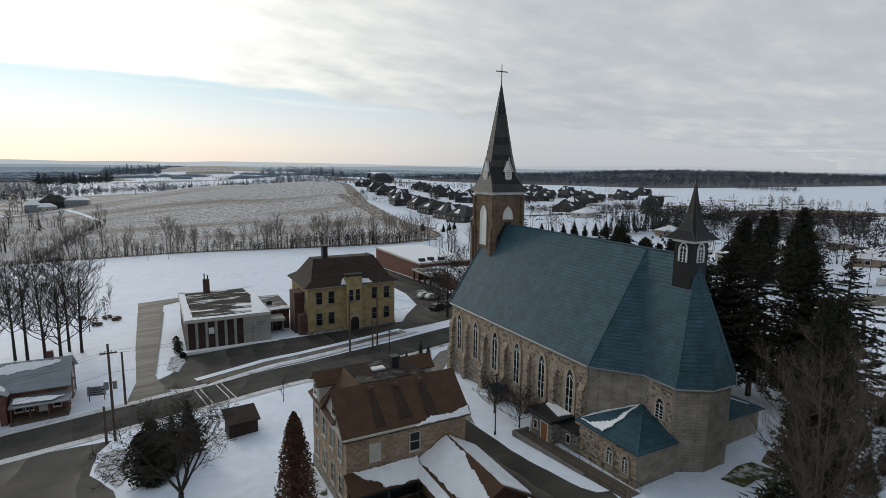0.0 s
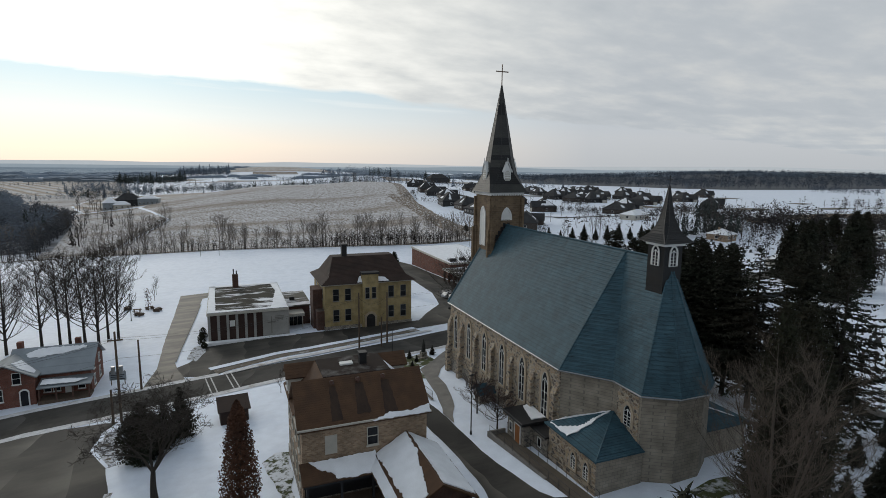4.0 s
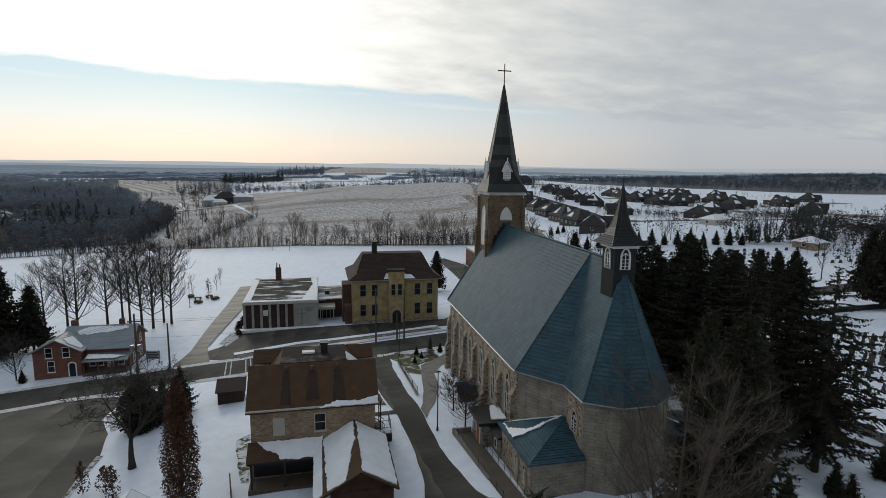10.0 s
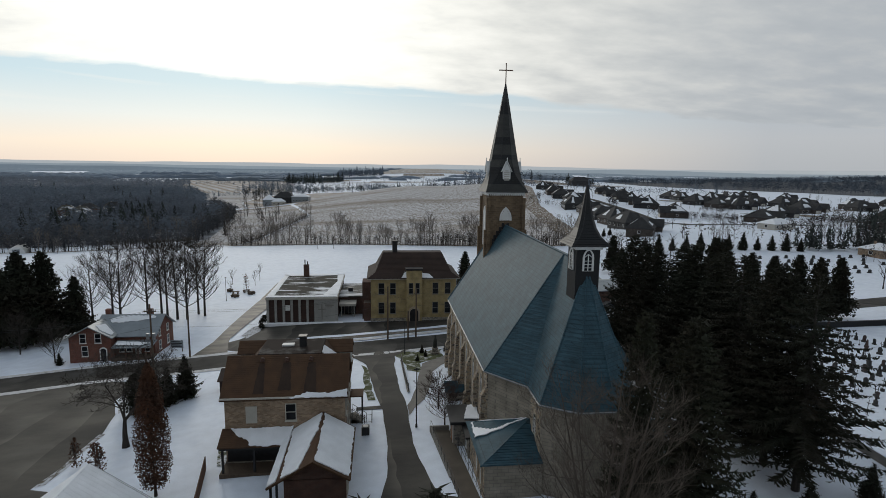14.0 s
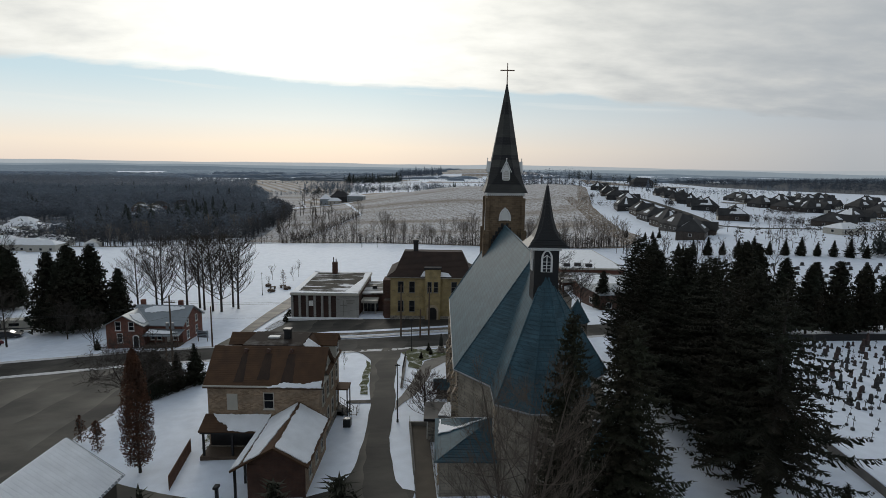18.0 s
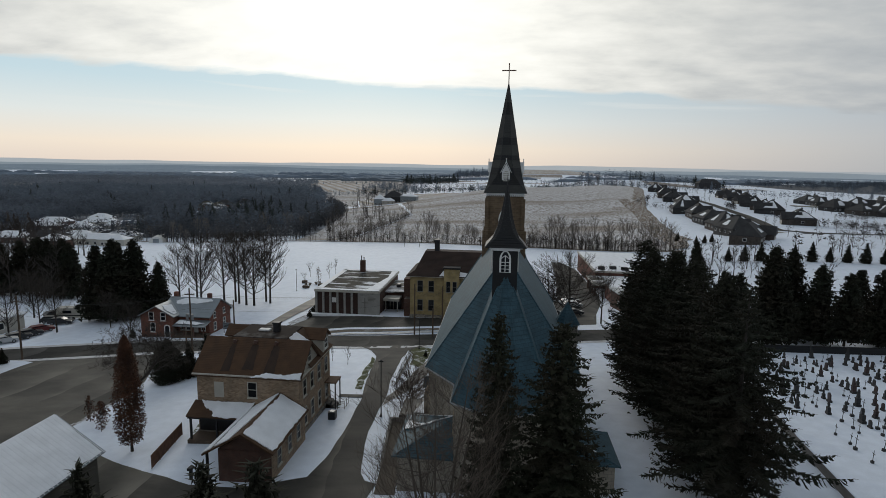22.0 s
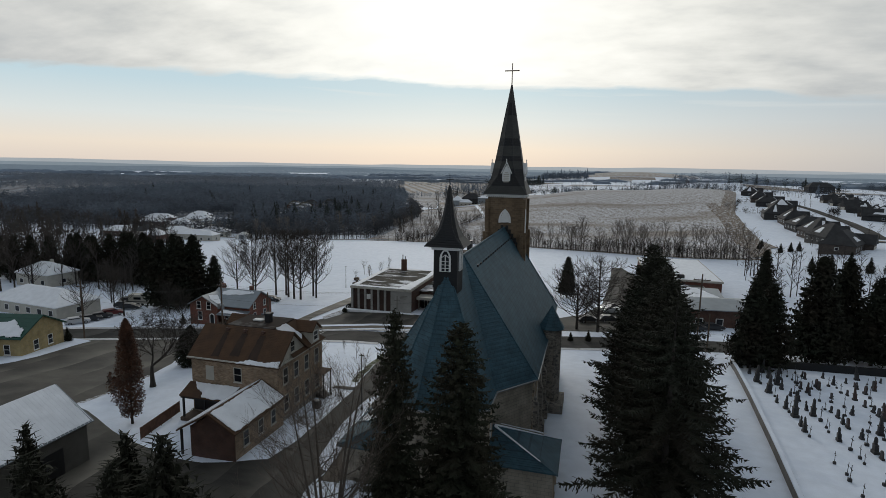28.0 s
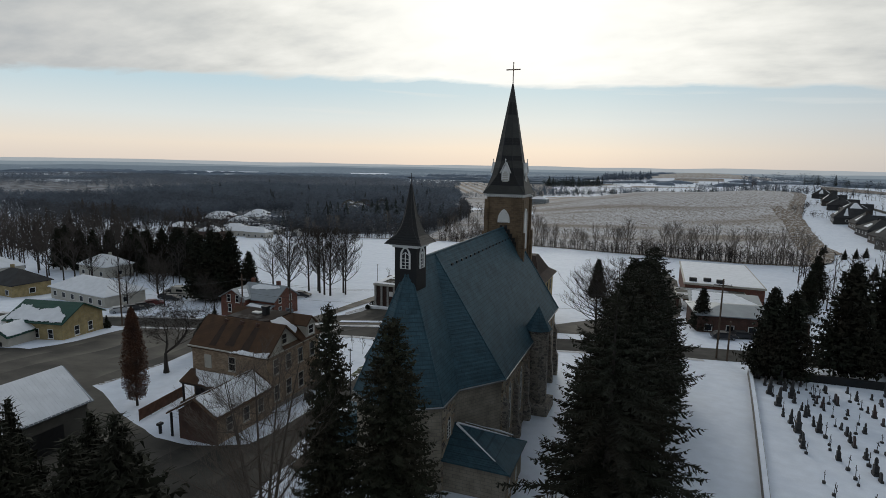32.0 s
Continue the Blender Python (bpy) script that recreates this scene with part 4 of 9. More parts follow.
# tower
TX, TY, TH = CX, 63.95, 2.35
tower = [(TX - TH, TY - TH), (TX + TH, TY - TH), (TX + TH, TY + TH), (TX - TH, TY + TH)]
part("tower", prism(tower, FOOT, 26.5), TOWER_STONE, church, "square brown stone tower")
for sx in (-1, 1):
    for sy in (-1, 1):
        bm = bmesh.new()
        x, y = TX + sx * TH, TY + sy * TH
        box(bm, x - 0.55, x + 0.55, y - 0.22, y + 0.22, FOOT, 21.6)
        box(bm, x - 0.22, x + 0.22, y - 0.55, y + 0.55, FOOT, 21.6)
        box(bm, x - 0.30, x + 0.30, y - 0.16, y + 0.16, 21.6, 25.9)
        box(bm, x - 0.16, x + 0.16, y - 0.30, y + 0.30, 21.6, 25.9)
        part("tower_buttress", bm, TOWER_STONE, church)
for a, x, y in ((180, TX - TH - 0.02, TY), (0, TX + TH + 0.02, TY), (90, TX, TY + TH + 0.02)):
    gothic_window(((x, y, 19.2), a), 1.35, 4.2, 5.4, church, False, 0.16, 2, True, "louvred_window")
gothic_window(((TX, TY - TH - 0.02, 22.85), -90), 1.35, 0.35, 1.7, church, False, 0.14, 2, True, "louvred_window")
bm = bmesh.new()
box(bm, TX - 2.5, TX + 2.5, TY - 2.5, TY + 2.5, 26.35, 26.62)
part("cornice", bm, WHITE, church, "white cornice with dentils")
bm = bmesh.new()
for k in range(20):
    u = -2.45 + 4.9 * k / 19
    for a, b in (((u - 0.07, u + 0.07), (-2.58, -2.5)), ((u - 0.07, u + 0.07), (2.5, 2.58)), ((-2.58, -2.5), (u - 0.07, u + 0.07)), ((2.5, 2.58), (u - 0.07, u + 0.07))):
        box(bm, TX + a[0], TX + a[1], TY + b[0], TY + b[1], 26.2, 26.36)
tagged(part("dentil_course", bm, WHITE, church), kind="stuff")
# stepped flashing where the ridge meets the tower
for s in (-1, 1):
    for k in range(6):
        d = 0.15 + k * 0.36
        zt = RIDGE - d * (RIDGE - EAVE) / 7.15 + 0.55
        a, b = sorted((CX + s * d, CX + s * (d + 0.36)))
        part("flashing", cube(a, b, TY - TH - 0.06, TY - TH + 0.02, zt - 0.8, zt), BLACK, church)


def octa(h, cut, z, x=TX, y=TY):
    c = h - cut
    return [(x + u, y + v, z) for u, v in ((-c, -h), (c, -h), (h, -c), (h, c), (c, h), (-c, h), (-h, c), (-h, -c))]


def steeple(rows, mat, parent, name, x, y, step, bands=()):
    """A spire in eight faces laid in courses; rows of (half width, corner cut, height). bands: heights between which the second slate lies."""
    bm = bmesh.new()
    for (h0, c0, z0), (h1, c1, z1) in zip(rows, rows[1:]):
        a, b = octa(h0, c0, z0, x, y), octa(h1, c1, z1, x, y)
        for i in range(8):
            j = (i + 1) % 8
            courses(bm, a[i], a[j], b[j], b[i], step, 0.035)
    for f in bm.faces:
        z = f.calc_center_median().z
        f.material_index = 1 if any(lo < z < hi for lo, hi in bands) else 0
    ob = part(name, bm, mat, parent)
    for i in range(8):
        part("hip_roll", polytube([octa(h, c, z, x, y)[i] for h, c, z in rows], 0.045), BLACK, ob)
    return ob


SPIRE = [(2.85, 0.05, 26.62), (2.42, 0.45, 27.7), (2.1, 0.95, 29.0), (1.82, 1.07, 30.6), (0.05, 0.03, 40.9)]
PALE_SLATE = material("weathered_slate", (0.034, 0.034, 0.029), 0.6, 0.3, 0.8, 9.0, 0.25, 0.0, (0.022, 0.023, 0.021))
spire = steeple(SPIRE, [SLATE, PALE_SLATE], church, "spire", TX, TY, 0.34, ((26.6, 27.7), (29.9, 30.9), (31.5, 32.9), (34.0, 36.9), (38.6, 41.0)))
for a in (0, 90, 180, 270):
    c, s = math.cos(radians(a)), math.sin(radians(a))
    m = wall_frame(((TX + 2.28 * c, TY + 2.28 * s, 27.75), a))
    dorm = part("spire_dormer", plate(m, [(-0.52, 0), (0.52, 0), (0.52, 1.75), (0, 2.75), (-0.52, 1.75)], -1.1, 0.0), WHITE, church, "white louvred dormer on the spire")
    bm = bmesh.new()
    for k in range(7):
        half = 0.36 if k < 6 else 0.2
        box(bm, -half, half, 0.2 + k * 0.24, 0.32 + k * 0.24, 0.0, 0.05, m)
    part("louvre", bm, OFFWHITE, dorm)
    bm = bmesh.new()
    for sg in (-1, 1):
        slab(bm, [m @ Vector(p) for p in ((sg * 0.68, 1.55, -1.2), (sg * 0.68, 1.55, 0.14), (0, 2.95, 0.14), (0, 2.95, -1.2))][:: sg], 0.07)
    part("dormer_roof", bm, WHITE, dorm)
    bm = bmesh.new()
    tube(bm, m @ Vector((0, 2.8, 0.05)), m @ Vector((0, 3.35, 0.05)), 0.07, 0.04, 6)
    tube(bm, m @ Vector((0, 3.3, 0.05)), m @ Vector((0, 3.45, 0.05)), 0.1, 0.02, 6)
    part("finial", bm, WHITE, dorm)


def cross_on(x, y, z, h, w, r, parent, mat):
    bm = bmesh.new()
    tube(bm, (x, y, z), (x, y, z + h), r, r * 0.8, 6)
    tube(bm, (x - w / 2, y, z + h * 0.70), (x + w / 2, y, z + h * 0.70), r, r, 6)
    for p in ((x - w / 2, y, z + h * 0.70), (x + w / 2, y, z + h * 0.70), (x, y, z + h)):
        bmesh.ops.create_icosphere(bm, subdivisions=1, radius=r * 1.3, matrix=Matrix.Translation(p))
    return part("cross", bm, mat, parent)


# snow guards in a row below the ridge
for s in (1,):
    bm = bmesh.new()
    for k in range(17):
        y, d = 39.5 + 1.4 * k, 0.9
        z = RIDGE - d * (RIDGE - EAVE) / 7.15 + 0.06
        a, b = sorted((CX + s * d, CX + s * (d + 0.12)))
        box(bm, a, b, y, y + 0.35, z - 0.1, z + 0.1)
    tagged(part("snow_guard", bm, BLACK, church, "row of small dark snow guards"), kind="stuff")
CROSS = material("cross_copper", (0.20, 0.13, 0.09), 0.5, 0.15, 2.0, 20.0, 0.0, 0.6)
cross_on(TX, TY, 40.7, 2.85, 1.75, 0.075, church, CROSS)
# belfry over the choir
BX, BY, BH = CX - 0.10, 32.5, 0.98
belfry = part("belfry", cube(BX - BH, BX + BH, BY - BH, BY + BH, 18.5, 23.75), SLATE, church, "dark slate-clad belfry with white louvres")
for a in (0, 90, 180, 270):
    c, s = math.cos(radians(a)), math.sin(radians(a))
    gothic_window(((BX + (BH + 0.02) * c, BY + (BH + 0.02) * s, 21.75), a), 0.72, 1.1, 1.75, belfry, False, 0.10, 2, False, "belfry_window", WHITE)
bm = cube(BX - 1.14, BX + 1.14, BY - 1.14, BY + 1.14, 23.5, 23.72, 0.02)
box(bm, BX - 1.32, BX + 1.32, BY - 1.32, BY + 1.32, 23.70, 23.8)
part("belfry_cornice", bm, WHITE, church)
steeple([(1.62, 0.04, 23.8), (1.02, 0.2, 24.5), (0.72, 0.25, 25.2), (0.47, 0.2, 26.1), (0.28, 0.12, 27.1), (0.04, 0.02, 28.6)], SLATE, church, "belfry_spire", BX, BY, 0.3)
cross_on(BX, BY, 28.35, 1.1, 0.55, 0.035, church, BLACK)
# sacristies on both sides
for s in (-1, 1):
    X = lambda d: CX + s * d
    y0, y1, out, top = (29.65, 36.6, 8.45, 33.3) if s < 0 else (30.4, 35.6, 9.2, 33.2)
    lo, hi = sorted((X(3.7), X(out)))
    part("sacristy_wall", cube(lo, hi, y0, y1, FOOT, 6.55), BLOCK, church, "low side sacristy")
    if s < 0:
        part("stone_facing", cube(lo - 0.015, lo, y0 + 0.02, y1, FOOT, 6.45), STONE, church)
    A, B, C, P = (X(out + 0.4), y0 - 0.35, 6.5), (X(out + 0.4), y1 + 0.3, 6.5), (X(3.8), y0 - 0.35, 6.5), (X(3.9), top, 8.4)
    D = (X(3.8), y1 + 0.3, 6.5)
    for a, b, c in ((A, B, P), (C, A, P), (B, D, P)):
        if s < 0:
            a, b = b, a
        bm = bmesh.new()
        courses(bm, a, b, c, c, 0.36, 0.05)
        part("sacristy_roof", bm, BLUE, church)
    bm = bmesh.new()
    slab(bm, [A, B, D, C] if s < 0 else [C, D, B, A], 0.12)
    tube(bm, A, P, 0.07, 0.07, 6)
    tube(bm, B, P, 0.07, 0.07, 6)
    part("sacristy_eave", bm, BLUE, church)
    if s > 0:
        bm = bmesh.new()
        for q in (A, B):
            v = Vector(P) - Vector(q)
            tube(bm, Vector(q) + v * 0.25 + Vector((0, 0, 0.07)), Vector(q) + v * 0.97 + Vector((0, 0, 0.07)), 0.05, 0.10, 6)
        part("hip_snow", bm, SNOW_ROOF, church, "snow caught along the roof hips")
    if s < 0:
        for y in (30.9, 32.7):
            gothic_window(((X(8.47), y, 4.15), 180), 0.72, 0.95, 1.6, church, True, 0.2)
    else:
        for y in (31.2, 33.4):
            gothic_window(((X(9.22), y, 4.2), 0), 0.6, 1.0, 1.5, church, True, 0.12)
# west entry porch and link
part("link_wall", cube(CX - 8.6, CX - 6.5, 36.6, 39.2, FOOT, 5.0), RUBBLE, church)
part("link_roof", cube(CX - 8.9, CX - 6.7, 36.5, 39.4, 5.0, 5.2, 0.02), BLACK, church)
porch = part("porch_wall", cube(CX - 9.6, CX - 6.9, 39.2, 42.4, FOOT, 5.25), RUBBLE, church, "stone entry porch with flat black roof")
part("porch_roof", cube(CX - 10.0, CX - 6.95, 38.9, 42.9, 5.25, 5.55, 0.03), BLACK, church)
m = wall_frame(((CX - 9.62, 40.3, 2.75), 180))
part("door", plate(m, rect(0.95, 2.1), -0.05, 0.05), RUST, porch, "rust-orange entry door")
part("door_frame", ring(m, rect(1.15, 2.2), rect(0.95, 2.1), -0.05, 0.08), WHITE, porch)
for y, z in ((41.7, 3.6),):
    mm = wall_frame(((CX - 9.62, y, z), 180))
    part("porch_window", ring(mm, rect(0.6, 1.0), [(u * 0.8, 0.1 + v * 0.8) for u, v in rect(0.6, 1.0)], -0.05, 0.06), WHITE, porch)
    part("pane", plate(mm, rect(0.5, 0.9, 0, 0.05), -0.05, 0.02), GLASS, porch)
m = wall_frame(((CX - 8.62, 37.9, 3.5), 180))
part("window", ring(m, rect(0.6, 1.0), [(u * 0.8, 0.1 + v * 0.8) for u, v in rect(0.6, 1.0)], -0.05, 0.06), WHITE, church)
part("pane", plate(m, rect(0.5, 0.9, 0, 0.05), -0.05, 0.02), GLASS, church)
# cellar entry with a little pitched roof on the west side
vest = part("cellar_entry", cube(CX - 8.8, CX - 6.8, 50.6, 52.0, FOOT, 3.9), RUBBLE, church, "small cellar entry with blue pitched roof")
bm = bmesh.new()
slab(bm, [(CX - 9.2, 50.2, 3.7), (CX - 6.8, 50.2, 3.7), (CX - 6.8, 51.3, 4.7), (CX - 9.2, 51.3, 4.7)], 0.08)
slab(bm, [(CX - 6.8, 52.4, 3.7), (CX - 9.2, 52.4, 3.7), (CX - 9.2, 51.3, 4.7), (CX - 6.8, 51.3, 4.7)], 0.08)
part("cellar_roof", bm, BLUE, vest)
bm = bmesh.new()
loft(bm, [[(x, 50.6, 3.85), (x, 52.0, 3.85), (x, 51.3, 4.6)] for x in (CX - 8.85, CX - 8.75)])
part("cellar_gable", bm, WHITE, vest)
# stair turret on the east side
UX, UY = CX + 7.4, 50.2
poly = [(UX + 1.25 * math.cos(radians(22.5 + 45 * k)), UY + 1.25 * math.sin(radians(22.5 + 45 * k))) for k in range(8)]
turret = part("stair_turret", prism(poly, FOOT, 12.5), RUBBLE, church, "octagonal stone stair turret with blue cap")
rings = []
for k in range(9):
    r0, z0 = 1.5 * (1 - k / 9), 12.45 + 2.55 * k / 9
    for r, z in ((r0, z0), (r0 + 0.04, z0 + 0.02)):
        rings.append([(UX + r * math.cos(radians(22.5 + 45 * q)), UY + r * math.sin(radians(22.5 + 45 * q)), z) for q in range(8)])
bm = loft(bmesh.new(), rings + [[(UX + 0.02 * math.cos(radians(22.5 + 45 * q)), UY + 0.02 * math.sin(radians(22.5 + 45 * q)), 15.0) for q in range(8)]])
part("turret_roof", bm, BLUE, turret)
part("turret_foot", cube(UX - 1.0, UX + 1.7, UY - 2.0, UY + 2.0, FOOT, 4.2, 0.05), RUBBLE, turret)

# ---- buildings round the church ----
def sash_window(face, w, h, parent, frame=WHITE, name="window", trim=0.07, bars=True):
    """A rectangular window: frame, glass and a meeting rail."""
    m = wall_frame(face)
    outer = rect(w + 2 * trim, h + 2 * trim, 0, -trim)
    ob = part(name, ring(m, outer, rect(w, h), -0.06, 0.06), frame, parent)
    part("pane", plate(m, rect(w, h), -0.06, 0.012), GLASS, ob)
    bm = bmesh.new()
    if bars:
        part("rail", box(bmesh.new(), -w / 2, w / 2, h / 2 - 0.03, h / 2 + 0.03, 0.0, 0.045, m), frame, ob)
    box(bm, -w / 2 - trim - 0.06, w / 2 + trim + 0.06, -trim - 0.1, -trim, -0.05, 0.12, m)
    part("sill", bm, frame, ob)
    return ob


def gable_roof(x0, x1, y0, y1, z, rise, axis, mat, parent, over=0.35, name="roof", thick=0.14, step=0.3):
    """Two slopes in courses, with the ridge along the axis, on a slab."""
    out = []
    if axis == "x":
        ym, a = (y0 + y1) / 2, rise / ((y1 - y0) / 2)
        zl = z - over * a
        quads = [((x0 - over, y0 - over, zl), (x1 + over, y0 - over, zl), (x1 + over, ym, z + rise), (x0 - over, ym, z + rise)),
                 ((x1 + over, y1 + over, zl), (x0 - over, y1 + over, zl), (x0 - over, ym, z + rise), (x1 + over, ym, z + rise))]
    else:
        xm, a = (x0 + x1) / 2, rise / ((x1 - x0) / 2)
        zl = z - over * a
        quads = [((x1 + over, y0 - over, zl), (x1 + over, y1 + over, zl), (xm, y1 + over, z + rise), (xm, y0 - over, z + rise)),
                 ((x0 - over, y1 + over, zl), (x0 - over, y0 - over, zl), (xm, y0 - over, z + rise), (xm, y1 + over, z + rise))]
    for q in quads:
        bm = bmesh.new()
        up = Vector((0, 0, thick))
        q = [Vector(p) + up for p in q]
        slab(bm, [p - Vector((0, 0, 0.012)) for p in q], thick)
        courses(bm, *q, step, 0.02)
        out.append(part(name, bm, mat, parent))
    return out


def gable_end(x0, x1, y0, y1, z, rise, axis, mat, parent, inset=0.0, thick=0.25):
    """The wall triangles under a gable roof."""
    for k in (0, 1):
        bm = bmesh.new()
        if axis == "x":
            xa = (x0 + inset, x0 + inset + thick) if k == 0 else (x1 - inset - thick, x1 - inset)
            loft(bm, [[(x, y0, z - 0.02), (x, y1, z - 0.02), (x, (y0 + y1) / 2, z + rise - 0.02)] for x in xa])
        else:
            ya = (y0 + inset, y0 + inset + thick) if k == 0 else (y1 - inset - thick, y1 - inset)
            loft(bm, [[(x0, y, z - 0.02), ((x0 + x1) / 2, y, z + rise - 0.02), (x1, y, z - 0.02)] for y in ya])
        part("gable", bm, mat, parent)


def roof_snow(pts, parent, thick=0.06, wob=0.25, step=0.22, mat=None, name="snow_patch"):
    """A patch of snow on a slope: polygon with an uneven edge, laid just over it."""
    pts = [Vector(p) for p in pts]
    n = (pts[1] - pts[0]).cross(pts[2] - pts[0]).normalized()
    if n.z < 0:
        pts.reverse()
        n = -n
    edge = []
    for a, b in zip(pts, pts[1:] + pts[:1]):
        k = max(1, round((b - a).length / step))
        side = (b - a).cross(n).normalized()
        for i in range(k):
            p = a.lerp(b, i / k)
            edge.append(p + side * (0.30 * wob * noise.noise(p * 1.1) + 0.40 * wob * noise.noise(p * 8.0)) + n * 0.03)
    bm = bmesh.new()
    low = [bm.verts.new(p - n * 0.02) for p in edge]
    top = [bm.verts.new(p + n * thick) for p in edge]
    m_ = len(edge)
    for i in range(m_):
        bm.faces.new((low[i], low[(i + 1) % m_], top[(i + 1) % m_], top[i]))
    f = bm.faces.new(top)
    bmesh.ops.triangulate(bm, faces=[f])
    return part(name, bm, mat or SNOW_ROOF, parent, "" if mat else "snow")


# rectory
rectory = thing("rectory", "buff brick rectory with brown shingle roof and snow patches", "house")
RX0, RX1, RY0, RY1, RE = 12.15, 22.85, 38.3, 48.2, 9.05
part("wall", cube(RX0, RX1, RY0, RY1, 0.5, RE), BUFF_BRICK, rectory)
part("foundation", cube(RX0 - 0.08, RX1 + 0.08, RY0 - 0.08, RY1 + 0.08, 0.4, 2.9), RUBBLE, rectory)
part("soffit", cube(RX0 - 0.35, RX1 + 0.35, RY0 - 0.35, RY1 + 0.35, RE - 0.12, RE), OFFWHITE, rectory)
gable_roof(RX0, RX1, RY0, 44.4, RE, 2.72, "x", SHINGLE, rectory, step=0.2)
gable_end(RX0, RX1, RY0, 44.4, RE, 2.68, "x", OFFWHITE, rectory)
# hipped rear part with a flat deck on top
hip = bmesh.new()
e = [(RX0 - 0.35, 40.9, RE), (RX1 + 0.35, 40.9, RE), (RX1 + 0.35, RY1 + 0.35, RE), (RX0 - 0.35, RY1 + 0.35, RE)]
d = [(14.6, 41.2, 11.9), (20.4, 41.2, 11.9), (20.4, 45.9, 11.9), (14.6, 45.9, 11.9)]
for i in (1, 2, 3):
    j = (i + 1) % 4
    courses(hip, e[i], e[j], d[j], d[i], 0.2, 0.02)
part("rear_roof", hip, SHINGLE, rectory)
part("roof_deck", cube(14.5, 20.5, 41.4, 46.0, 11.4, 11.96, 0.04), MEMBRANE, rectory, "flat dark membrane deck with frost")
ch = cube(18.15, 18.8, 43.4, 44.05, 11.8, 13.0, 0.03)
box(ch, 18.08, 18.87, 43.33, 44.12, 12.86, 13.05)
part("chimney", ch, BLACK, rectory, "soot-dark chimney")
part("skylight", cube(16.4, 17.6, 43.6, 44.3, 11.9, 12.12, 0.04), WHITE, rectory, "white skylight hatch")
for x in (15.1, 17.35, 19.6):
    bm = cube(x - 0.18, x + 0.18, 40.75, 41.1, 11.3, 11.72, 0.04)
    tube(bm, (x, 40.7, 11.55), (x, 40.7, 11.85), 0.2, 0.12, 8)
    part("roof_vent", bm, BROWN_BRICK, rectory)
for s in (-1, 1):
    x = RX0 - 0.2 if s < 0 else RX1 + 0.2
    a, b = sorted((x, x - s * 2.4))
    dm = part("dormer", cube(a, b, 45.3, 47.2, 9.2, 10.9), OFFWHITE, rectory, "small gabled dormer")
    gable_roof(a, b, 45.3, 47.2, 10.85, 0.8, "x", SHINGLE, dm, 0.25)
    gable_end(a, b, 45.3, 47.2, 10.85, 0.78, "x", OFFWHITE, dm)
    sash_window(((x + s * 0.02, 46.25, 9.6), 0 if s > 0 else 180), 0.9, 1.0, dm)
    xx, ang = (RX1 if s > 0 else RX0), (0 if s > 0 else 180)
    for y in (39.8, 42.0, 44.3, 46.7):
        sash_window(((xx + s * 0.01, y, 6.6), ang), 0.85, 1.65, rectory, OFFWHITE)
        sash_window(((xx + s * 0.01, y, 3.5), ang), 0.85, 1.7, rectory, OFFWHITE)
    sash_window(((xx + s * 0.01, 41.35, 9.7), ang), 0.8, 1.1, rectory, OFFWHITE)
for x in (18.0,):
    sash_window(((x, RY0 - 0.01, 6.75), -90), 0.85, 1.5, rectory, OFFWHITE)
m = wall_frame(((14.5, RY0 - 0.01, 6.55), -90))
part("boarded_window", plate(m, rect(1.0, 1.6), -0.05, 0.06), OFFWHITE, rectory, "boarded white window")
# rear wing
part("wing_wall", cube(18.75, 23.4, 30.1, 38.3, 0.6, 5.75), BUFF_BRICK, rectory)
part("wing_front", cube(18.7, 23.45, 30.0, 30.12, 0.6, 5.75), BROWN_BRICK, rectory, "dark red brick end wall")
WZ, WR = 5.72, 1.6
loftb = bmesh.new()
loft(loftb, [[(18.7, y, WZ - 0.02), (20.95, y, 7.15), (23.45, y, WZ - 0.02)] for y in (30.0, 30.25)])
part("wing_gable", loftb, BROWN_BRICK, rectory)
for q in ([(23.85, 29.6, 5.75), (23.85, 38.3, 5.75), (20.95, 38.3, 7.4), (20.95, 29.6, 7.4)], [(17.4, 38.3, 5.3), (17.4, 29.6, 5.3), (20.95, 29.6, 7.4), (20.95, 38.3, 7.4)]):
    bm = bmesh.new()
    slab(bm, [Vector(p) - Vector((0, 0, 0.015)) for p in q], 0.12)
    courses(bm, *q, 0.3, 0.02)
    part("wing_roof", bm, SHINGLE, rectory)
q = [(11.9, 36.4, 5.2), (17.6, 36.4, 5.2), (18.2, 38.3, 6.1), (11.9, 38.3, 6.1)]
bm = bmesh.new()
slab(bm, [Vector(p) - Vector((0, 0, 0.015)) for p in q], 0.12)
courses(bm, *q, 0.2, 0.02)
part("porch_roof", bm, SHINGLE, rectory)
part("porch_beam", cube(12.0, 17.7, 36.5, 36.66, 4.9, 5.1), BLACK, rectory)
for x, y in ((12.3, 36.6), (15.0, 36.6), (17.6, 36.6), (17.7, 30.0), (17.7, 32.3)):
    part("porch_post", cube(x - 0.09, x + 0.09, y - 0.09, y + 0.09, 2.0, 5.25), BLACK, rectory)
part("porch_floor", cube(12.0, 18.7, 36.3, 38.3, 1.9, 2.75, 0.03), WOOD, rectory)
# thin black plate: shade under the porch roof, put in as colour
part("porch_back", cube(12.3, 18.7, 38.22, 38.3, 2.9, 5.1), BLACK, rectory, "black sheet painting the shade on the porch's back wall")
for y in (31.8, 34.2, 36.4):
    sash_window(((23.41, y, 3.7), 0), 0.75, 1.4, rectory, OFFWHITE)
roof_snow([(23.7, 29.9, 5.85), (23.7, 38.0, 5.85), (21.1, 38.0, 7.33), (21.1, 29.9, 7.33)], rectory)
